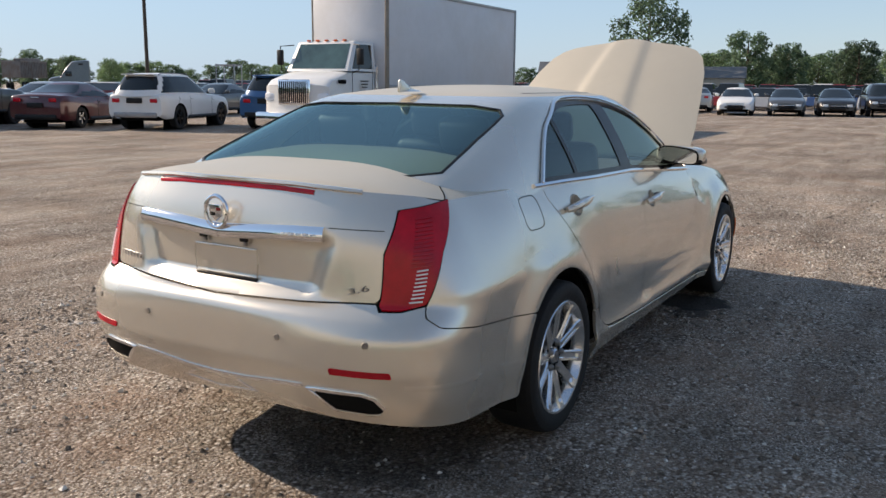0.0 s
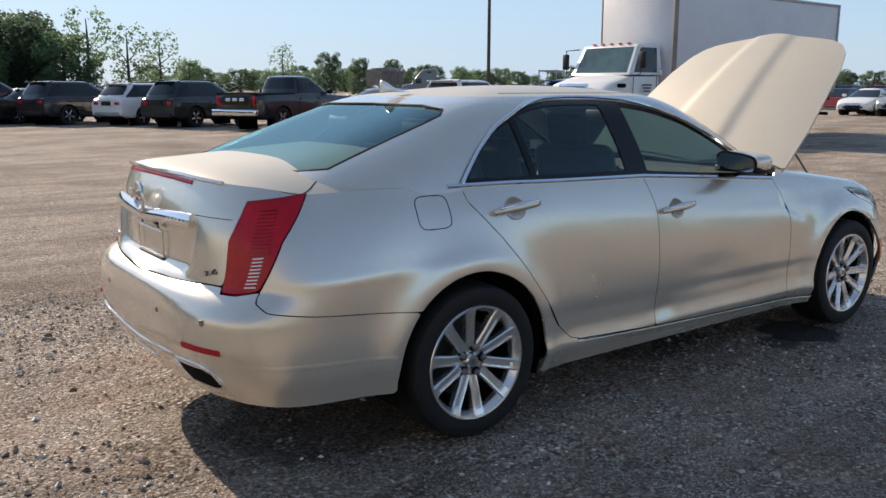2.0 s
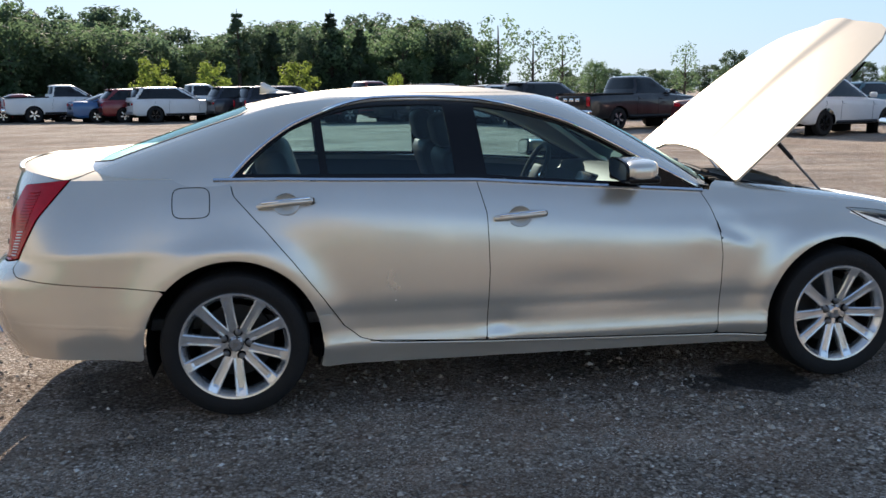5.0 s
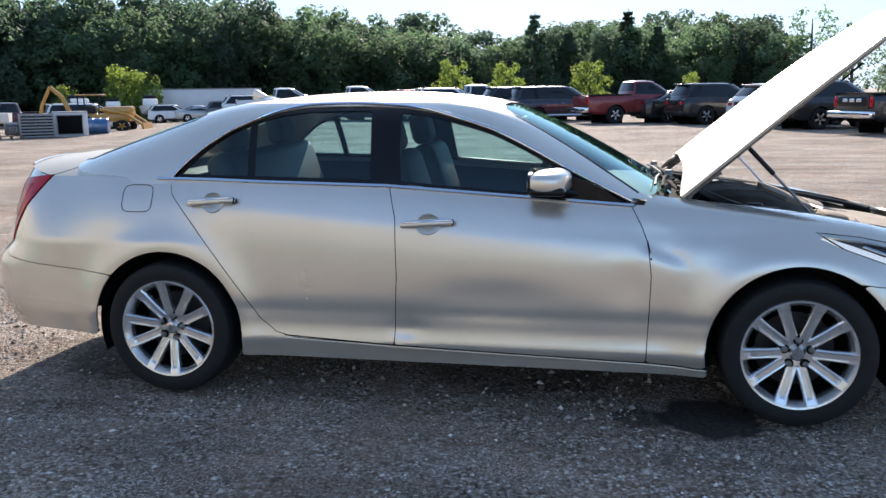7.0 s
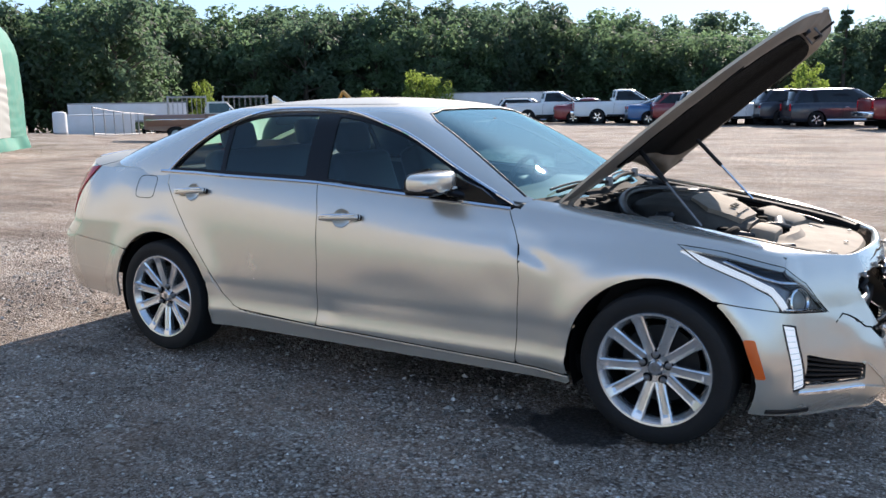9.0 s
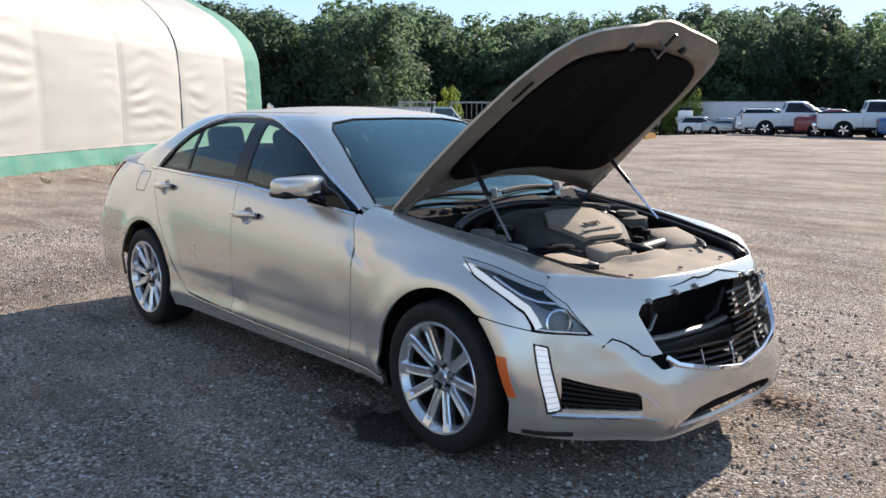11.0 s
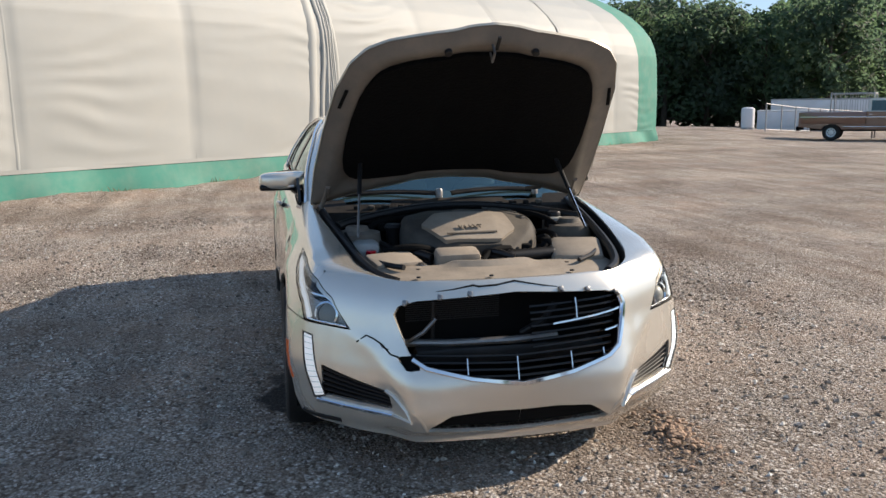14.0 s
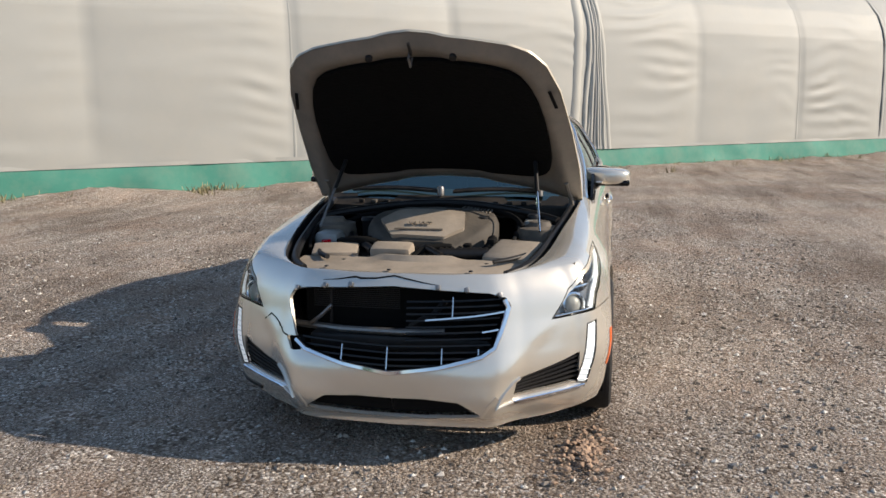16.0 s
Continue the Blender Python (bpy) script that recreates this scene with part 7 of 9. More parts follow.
        part("mirror_shell", box_bm((0.12, 0.22, 0.16), (mx, sg * (W / 2 + 0.07), float(top(mx)) + 0.12), 0.05, 3), P[paint] if not pick else M["black"], mr)
        part("mirror_arm", box_bm((0.06, 0.14, 0.05), (mx + 0.02, sg * (W / 2 - 0.06), float(top(mx)) + 0.06), 0.015), M["black"], mr)
        seams = (posts[1] + 0.05, posts[-1] + 0.55, posts[0] + 0.12) if not pick else (posts[0] - 0.12, posts[1] + 0.05, 1.25)
        for x in seams[: 3 if kind != "sedan" else 2]:
            z1, z0 = float(top(x)) - 0.06, low + 0.08
            line_pts = [(x + (0.05 if t > 0.75 else 0.0), sg * (W / 2 - (0.045 if t > 0.9 else 0.011 if t > 0.66 else 0.001)), z0 + (z1 - z0) * t) for t in (0, 0.2, 0.45, 0.65, 0.72, 0.86, 0.97)]
            part("door_seam", tube_bm(line_pts, 0.006, 4), M["under"], v, smooth=False)
        for x in seams[:2]:
            part("door_handle", box_bm((0.18, 0.035, 0.03), (x + 0.16, sg * (W / 2 + 0.0), float(top(x)) - 0.16), 0.010), P[paint] if kind != "minivan" else M["chrome"], v)
        sill = tube_bm([(rx + ra + 0.05, sg * (W / 2 - 0.03), low + 0.06), (fx - ra - 0.05, sg * (W / 2 - 0.03), low + 0.06)], 0.055, 6)
        part("side_sill", sill, M["chrome"] if kind == "minivan" else M["black"], v)
        if kind in ("suv", "minivan", "crossover"):
            xs = [cab1[0] + 0.12, cab1[0] + 0.3, cab1[1] - 0.35, cab1[1] - 0.1]
            part("roof_rail", tube_bm([(xs[0], sg * hw1 * 0.90, H - 0.055), (xs[1], sg * hw1 * 0.90, H - 0.005), (xs[2], sg * hw1 * 0.90, H - 0.005), (xs[3], sg * hw1 * 0.90, H - 0.06)], 0.017, 6), M["black"], v)
    for x, sg in ((fx, -1), (fx, 1), (rx, -1), (rx, 1)):
        far_wheel(v, x, sg * (W / 2 - 0.135), R, sg, blackrim=blackrim)
        part("wheel_well", box_bm((2 * ra + 0.04, 0.03, 2 * ra), (x, sg * (W / 2 - 0.36), R + 0.06)), M["under"], v)
    part("chassis", box_bm((L * 0.88, W * 0.62, 0.30), (0, 0, low + 0.10)), M["under"], v)
    part("grille", box_bm((0.06, W * 0.42, 0.22), (f - 0.025, 0, float(top(f - 0.1)) - 0.26), 0.03), M["gloss_black"], v)
    part("grille_trim", box_bm((0.04, W * 0.44, 0.025), (f + 0.006, 0, float(top(f - 0.1)) - 0.14), 0.008), M["chrome"], v)
    part("front_air_intake", box_bm((0.05, W * 0.55, 0.10), (f - 0.02, 0, low + 0.20), 0.02), M["black"], v)
    if pick:
        part("rear_bumper", box_bm((0.22, W * 0.98, 0.22), (r - 0.06, 0, 0.62), 0.05, 3), M["chrome"], v, "chrome rear bumper")
        part("tailgate_panel", box_bm((0.03, W * 0.70, 0.40), (r + 0.004, 0, 1.00), 0.02), P[paint], v)
        if tail_letters:
            part("tailgate_inset", box_bm((0.02, W * 0.62, 0.30), (r - 0.012, 0, 1.03), 0.01), M["black"], v)
            for k in range(3):
                part("letter_bar", box_bm((0.02, 0.22, 0.11), (r - 0.024, 0.31 - 0.31 * k, 1.06), 0.02), M["chrome"], v)
        # flat dark plate, painted as the shade inside an open bed
        part("bed_opening", box_bm((abs(r) + cab0[0] - 0.16, W - 0.30, 0.02), ((cab0[0] + r) / 2 + 0.02, 0, 1.278)), M["under"], v)
        part("bed_rail", tube_bm([(r + 0.05, -(W / 2 - 0.11), 1.262), (cab0[0] - 0.05, -(W / 2 - 0.11), 1.275)], 0.035, 6), M["black"], v)
        part("bed_rail", tube_bm([(r + 0.05, W / 2 - 0.11, 1.262), (cab0[0] - 0.05, W / 2 - 0.11, 1.275)], 0.035, 6), M["black"], v)
    else:
        part("rear_diffuser", box_bm((0.10, W * 0.74, 0.16), (r + 0.06, 0, low + 0.13), 0.04), M["black"] if paint != "white" else M["grey_metal"], v)
        part("plate_recess", box_bm((0.03, 0.52, 0.16), (r + 0.035, 0, bz - 0.20 if kind != "sedan" else bz - 0.30), 0.01), M["black"], v)
        part("badge_bar", box_bm((0.02, 0.30, 0.03), (r + 0.05, 0, bz - 0.06), 0.008), M["chrome"], v)
        if kind != "sedan":
            part("rear_spoiler", box_bm((0.26, hw1 * 1.7, 0.035), (cab1[0] - 0.05, 0, H - 0.055), 0.015), P[paint], v)
            part("rear_wiper", tube_bm([(cab0[0] + 0.02, 0, bz + 0.10), (cab0[0] + 0.06, 0.32, bz + 0.14)], 0.012, 6), M["black"], v)
    return v


def by_rear_wheel(x, y, heading, kind):
    """The pose of a vehicle from the foot of its right rear wheel."""
    L, W, WB = KINDS[kind][:3]
    h = radians(heading)
    rx = -WB / 2 + (0.12 if kind != "pickup" else 0.18)
    d, n = Vector((math.cos(h), math.sin(h), 0)), Vector((math.sin(h), -math.cos(h), 0))
    p = Vector((x, y, 0)) - d * rx - n * (W / 2 - 0.12)
    return pose(p.x, p.y, ground_z(p.x, p.y), 0, 0, heading)


ROW = "cars parked along the far side of the yard"
vehicle("suv", "white", "suv", "white SUV with black wheels parked on gravel", by_rear_wheel(14.17, 18.70, 20, "suv"), ROW, blackrim=True)
vehicle("sedan", "maroon", "sedan_car", "dark red sedan parked beside the white SUV", by_rear_wheel(12.85, 21.7, 23, "sedan"), ROW)
vehicle("pickup", "black", "pickup_truck", "black crew-cab pickup with chrome rear bumper", by_rear_wheel(9.80, 24.1, 24, "pickup"), ROW, category="pickup", tail_letters=True)
vehicle("suv", "black", "suv", "black SUV parked beside the black pickup", by_rear_wheel(8.05, 27.8, 24, "suv"), ROW)
vehicle("crossover", "white", "suv", "small white SUV with red tail lamps", by_rear_wheel(7.0, 30.7, 24, "crossover"), ROW)
vehicle("suv", "black", "suv", "black SUV with dusty silver wheels", by_rear_wheel(4.72, 32.8, 24, "suv"), ROW)
vehicle("sedan", "black", "sedan_car", "black sedan parked beside a red pickup", by_rear_wheel(3.3, 35.0, 24, "sedan"), ROW)
vehicle("pickup", "red", "pickup_truck", "red pickup truck with its bed to the yard", by_rear_wheel(1.0, 34.6, 24, "pickup"), ROW, category="pickup")
vehicle("minivan", "navy", "minivan", "dark blue minivan with a chrome side strip", by_rear_wheel(-2.7, 37.6, 24, "minivan"), ROW)
vehicle("suv", "navy", "suv", "dark SUV parked behind the minivan", by_rear_wheel(-4.4, 39.2, 24, "suv"), ROW)
vehicle("pickup", "white", "pickup_truck", "white pickup parked beside a dark SUV", by_rear_wheel(-7.6, 41.6, 24, "pickup"), ROW, category="pickup")
vehicle("suv", "white", "suv", "tall white SUV with dark windows", by_rear_wheel(-8.2, 39.0, 24, "suv"), ROW, blackrim=True)
vehicle("crossover", "red", "suv", "dark red SUV parked in the row", by_rear_wheel(-9.8, 39.8, 24, "crossover"), ROW)
vehicle("sedan", "blue", "sedan_car", "dark blue sedan parked in the row", by_rear_wheel(-11.2, 40.2, 24, "sedan"), ROW)
vehicle("pickup", "white", "pickup_truck", "white pickup parked beside a blue sedan", by_rear_wheel(-14.4, 41.2, 24, "pickup"), ROW, category="pickup")
vehicle("sedan", "red", "sedan_car", "red car parked between white pickups", by_rear_wheel(-16.0, 41.6, 24, "sedan"), ROW)
vehicle("pickup", "white", "pickup_truck", "white pickup at the end of the row", by_rear_wheel(-19.3, 42.6, 24, "pickup"), ROW, category="pickup")
vehicle("suv", "white", "suv", "white SUV parked at the far end of the yard", by_rear_wheel(-24.0, 50.0, 24, "suv"), ROW)
vehicle("suv", "grey", "suv", "grey SUV parked at the far end of the yard", by_rear_wheel(-21.0, 51.0, 24, "suv"), ROW)
vehicle("suv", "blue", "suv", "blue SUV parked between the white SUV and truck", pose(18.0, 17.3, 0, 0, 0, 20), ROW)
vehicle("sedan", "grey", "sedan_car", "dark grey sedan behind the white SUV", pose(24.5, 27.5, 0, 0, 0, 195), ROW)
vehicle("crossover", "teal", "suv", "grey-green crossover in the back of the row", pose(23.5, 31.0, 0, 0, 0, 195), ROW)
vehicle("sedan", "silver", "sedan_car", "silver sedan in the back of the row", pose(19.5, 33.5, 0, 0, 0, 200), ROW)
vehicle("sedan", "black", "sedan_car", "black sedan in the back of the row", pose(15.5, 34.5, 0, 0, 0, 200), ROW)

EAST = "cars facing the yard on its east side"
for kind, paint, name, label, x, y, hd in (
    ("crossover", "silver", "suv", "silver crossover facing the yard", 43.2, 18.4, 190),
    ("sedan", "white", "sedan_car", "white sedan facing the yard", 43.8, 20.8, 190),
    ("sedan", "silver", "sedan_car", "light grey sedan facing the yard", 44.5, 14.6, 192),
    ("sedan", "black", "sedan_car", "dark sedan facing the yard", 45.0, 12.4, 190),
    ("sedan", "silver", "sedan_car", "silver sedan with its tail to the yard", 48.0, 11.2, 12),
    ("sedan", "white", "sedan_car", "white sedan with a wide black grille", 43.9, 8.0, 190),
    ("sedan", "grey", "sedan_car", "dark green-grey sedan facing the yard", 44.8, 5.6, 190),
    ("sedan", "black", "sedan_car", "black sedan with a chrome grille", 45.8, 3.3, 190),
    ("suv", "black", "suv", "black SUV facing the yard", 47.3, 1.1, 190),
    ("suv", "grey", "suv", "grey SUV facing the yard", 48.0, -1.5, 190),
):
    vehicle(kind, paint, name, label, pose(x, y, 0, 0, 0, hd), EAST)

# ---- box truck ----
def box_truck():
    t = thing("box_truck", pose(17.52, 12.7, 0, 0, 0, 181.5), "white box truck with a chrome grille", "truck")
    # local: x ahead, origin at the middle of the box
    bx = box_bm((8.5, 2.5, 2.75), (-1.8, 0, 2.70), 0.02)
    part("cargo_box", bx, M["box_white"], t, "plain white cargo box")
    for s in (-1, 1):
        part("box_rail", box_bm((8.52, 0.03, 0.12), (-1.8, s * 1.255, 1.38), 0.008), M["grey_metal"], t)
        part("box_rail", box_bm((8.52, 0.03, 0.09), (-1.8, s * 1.255, 4.04), 0.008), M["grey_metal"], t)
        part("corner_post", box_bm((0.16, 0.05, 2.75), (2.42, s * 1.252, 2.70), 0.01), M["dust"], t, "weathered corner post")
        part("corner_post", box_bm((0.10, 0.05, 2.75), (-6.0, s * 1.252, 2.70), 0.01), M["grey_metal"], t)
    part("front_cap", box_bm((0.04, 2.46, 2.70), (2.47, 0, 2.72), 0.015), M["box_white"], t)
    part("chassis_rail", box_bm((9.8, 0.9, 0.28), (-0.9, 0, 1.02), 0.02), M["under"], t)
    cab = body_bm([(2.62, 0.75), (3.05, 0.75)] + [(3.62 + 0.62 * math.cos(a), 0.62 + 0.62 * math.sin(a)) for a in [math.radians(170 - 16 * k) for k in range(10)]] + [(4.72, 0.72), (4.92, 0.80), (4.92, 1.62), (4.72, 1.78), (3.95, 1.98), (3.80, 2.0), (2.62, 2.0)], 2.2, 0.12, 0.06)
    part("cab_body", cab, M["white"], t)
    lo = [(2.62, -1.05, 1.98), (3.95, -1.05, 1.98), (3.95, 1.05, 1.98), (2.62, 1.05, 1.98)]
    hi = [(2.66, -0.96, 2.78), (3.52, -0.96, 2.78), (3.52, 0.96, 2.78), (2.66, 0.96, 2.78)]
    bm = bmesh.new()
    lv, hv = [bm.verts.new(p) for p in lo], [bm.verts.new(p) for p in hi]
    for i in range(4):
        bm.faces.new((lv[i], lv[(i + 1) % 4], hv[(i + 1) % 4], hv[i]))
    bm.faces.new(hv)
    bmesh.ops.recalc_face_normals(bm, faces=bm.faces)
    bmesh.ops.bevel(bm, geom=list(bm.edges), offset=0.06, segments=3, affect="EDGES", profile=0.5)
    part("cab_roof", bm, M["white"], t)
    pane_on((lo[1], lo[2], hi[2], hi[1]), 0.07, 0.93, 0.08, 0.90, 0.008, t, "windshield", M["glass_wind"])
    pane_on((lo[0], lo[1], hi[1], hi[0]), 0.18, 0.90, 0.08, 0.88, 0.008, t, "side_window")
    pane_on((lo[2], lo[3], hi[3], hi[2]), 0.10, 0.82, 0.08, 0.88, 0.008, t, "side_window")
    for s in (-1, 1):
        part("door_seam", box_bm((0.012, 0.01, 1.1), (2.92, s * 1.095, 1.42)), M["under"], t)
        part("door_seam", box_bm((0.012, 0.01, 1.1), (3.86, s * 1.095, 1.42)), M["under"], t)
        part("grab_handle", tube_bm([(2.80, s * 1.12, 1.5), (2.80, s * 1.16, 1.55), (2.80, s * 1.16, 2.1), (2.80, s * 1.1, 2.15)], 0.018, 8), M["chrome"], t)
        part("mirror_arm", tube_bm([(3.75, s * 1.05, 1.95), (3.85, s * 1.30, 2.0), (3.85, s * 1.32, 2.65), (3.65, s * 1.0, 2.68)], 0.016, 8), M["black"], t)
        part("mirror_head", box_bm((0.09, 0.20, 0.42), (3.84, s * 1.34, 2.35), 0.03), M["black"], t)
        part("head_lamp", box_bm((0.20, 0.34, 0.22), (4.80, s * 0.86, 1.30), 0.05), M["white_led"], t)
        part("hood_vent", box_bm((0.30, 0.02, 0.10), (4.28, s * 1.07, 1.70), 0.03), M["under"], t)
        for k in range(3):
            part("door_text_bar", box_bm((0.38 - 0.06 * k, 0.006, 0.035), (3.3, s * 1.10, 1.72 - 0.08 * k)), M["black"], t)
        part("fuel_tank", cyl_bm(0.28, 0.28, 1.1, (2.0, s * 0.85, 0.75), pose(0, 0, 0, 0, 90, 0), 24), M["grey_metal"], t)
        far_wheel(t, 3.62, s * 1.0, 0.50, s, M["white_led"])
        for x in (-3.4,):
            far_wheel(t, x, s * 1.05, 0.50, s, M["white_led"])
            far_wheel(t, x, s * 0.78, 0.50, s, M["white_led"])
        part("mud_flap", box_bm((0.02, 0.55, 0.6), (-4.05, s * 0.92, 0.62)), M["black"], t)
    part("grille_frame", box_bm((0.08, 1.04, 0.66), (4.93, 0, 1.42), 0.04), M["chrome"], t)
    part("grille_dark", box_bm((0.06, 0.94, 0.56), (4.955, 0, 1.42), 0.02), M["under"], t)
    for k in range(15):
        part("grille_bar", box_bm((0.04, 0.022, 0.56), (4.985, -0.45 + 0.0643 * k, 1.42), 0.006), M["chrome"], t)
    part("front_bumper", box_bm((0.26, 2.36, 0.36), (5.02, 0, 0.72), 0.06), M["chrome"], t, "chrome front bumper")
    for k in range(5):
        part("roof_marker", box_bm((0.09, 0.10, 0.05), (3.5, -0.6 + 0.3 * k, 2.80), 0.02), M["amber"], t)
    for k in range(2):
        part("rear_bumper_step", box_bm((0.10, 2.2, 0.10), (-6.1, 0, 0.62 + 0.5 * k), 0.02), M["under"], t)
    # the cab sits low on its frame
    for piece in t.children:
        if piece.type == "MESH" and min(v.co.x for v in piece.data.vertices) > 2.55:
            for v in piece.data.vertices:
                v.co.z -= 0.19
    return t


M["glass_wind"] = mat("truck_windshield", (0.06, 0.11, 0.10), 0.05, coat=1.0, vary=0.5, scale=1.2)
box_truck()

# ---- light pole ----
pole = thing("light_pole", pose(73.0, 89.3, 0), "tall slim wooden utility pole", "pole")
part("shaft", tube_bm([(0, 0, -0.5), (0.05, 0, 10), (0.12, 0, 24)], [0.26, 0.23, 0.18], 12), M["bark"], pole)
part("cap_bracket", box_bm((0.5, 0.06, 0.06), (0.15, 0, 23.6)), M["grey_metal"], pole)


def rack(m, w, d, h, label, bars=7):
    r = thing("metal_rack", m, label, "rack")
    for x in (-w / 2, w / 2):
        for y in (-d / 2, d / 2):
            part("post", box_bm((0.07, 0.07, h), (x, y, h / 2), 0.01), M["grey_metal"], r)
    for z in (h * 0.45, h * 0.97):
        for y in (-d / 2, d / 2):
            part("beam", box_bm((w, 0.05, 0.09), (0, y, z), 0.01), M["grey_metal"], r)
        for x in (-w / 2, w / 2):
            part("beam", box_bm((0.05, d, 0.09), (x, 0, z), 0.01), M["grey_metal"], r)
    for k in range(bars):
        for y in (-d / 2, d / 2):
            part("bar", box_bm((0.02, 0.02, h * 0.5), (-w / 2 + w * (k + 1) / (bars + 1), y, h * 0.72)), M["grey_metal"], r)
    return r


# ---- semi tractor and dump trailers behind the cars ----
def semi(m):
    t = thing("semi_truck", m, "grey semi truck cab with a sloping roof fairing", "truck")
    b = body_bm([(-1.6, 0.8), (2.9, 0.8), (2.9, 1.7), (2.6, 1.9), (1.6, 2.1), (1.1, 2.9), (0.3, 3.75), (-1.1, 3.95), (-1.6, 3.9)], 2.35, 0.1, 0.15)
    part("cab", b, P["grey"], t)
    pane_on(((1.62, -0.95, 2.12), (1.62, 0.95, 2.12), (1.15, 0.9, 2.85), (1.15, -0.9, 2.85)), 0, 1, 0, 1, 0.03, t, "windshield")
    for s in (-1, 1):
        part("side_window", box_bm((0.7, 0.03, 0.55), (0.75, s * 1.15, 2.35), 0.01), GLASS_FAR, t)
        part("roof_vent", box_bm((0.5, 0.03, 0.18), (-0.6, s * 1.10, 3.45), 0.01), M["black"], t)
        for x in (2.0, -2.2, -3.4):
            far_wheel(t, x, s * 1.0, 0.5, s)
    part("frame", box_bm((5.5, 0.9, 0.3), (-1.6, 0, 0.85)), M["under"], t)
    return t


semi(pose(60.2, 86.6, 0, 0, 0, 145))


def dump_trailer(m, length=9.0):
    t = thing("dump_trailer", m, "rusty grey ribbed dump trailer", "trailer")
    part("tub", box_bm((length, 2.4, 1.5), (0, 0, 2.1), 0.05), M["rust"], t)
    for s in (-1, 1):
        for k in range(int(length / 0.55)):
            part("rib", box_bm((0.10, 0.10, 1.5), (-length / 2 + 0.3 + 0.55 * k, s * 1.24, 2.1), 0.02), M["rust"], t)
        part("top_rail", box_bm((length, 0.14, 0.14), (0, s * 1.22, 2.9), 0.03), M["rust"], t)
        for x in (-length / 2 + 1.2, -length / 2 + 2.4):
            far_wheel(t, x, s * 1.0, 0.5, s)
    part("load", box_bm((length * 0.5, 1.8, 0.3), (length * 0.1, 0, 3.05), 0.1), M["rust"], t)
    return t


M["rust"] = mat("rusty_grey_metal", (0.26, 0.24, 0.22), 0.7, 0.2, vary=0.3, scale=2, dirt=(0.16, 0.08, 0.04), dirt_scale=1.5, dirt_amount=0.7)
dump_trailer(pose(66.9, 106.3, 0, 0, 0, 35) @ Matrix.Diagonal((1, 1, 1.4, 1)))
rack(pose(38.0, 40.0, 0, 0, 0, 30), 2.0, 1.2, 2.7, "tall steel rack beyond the parked cars", 0)


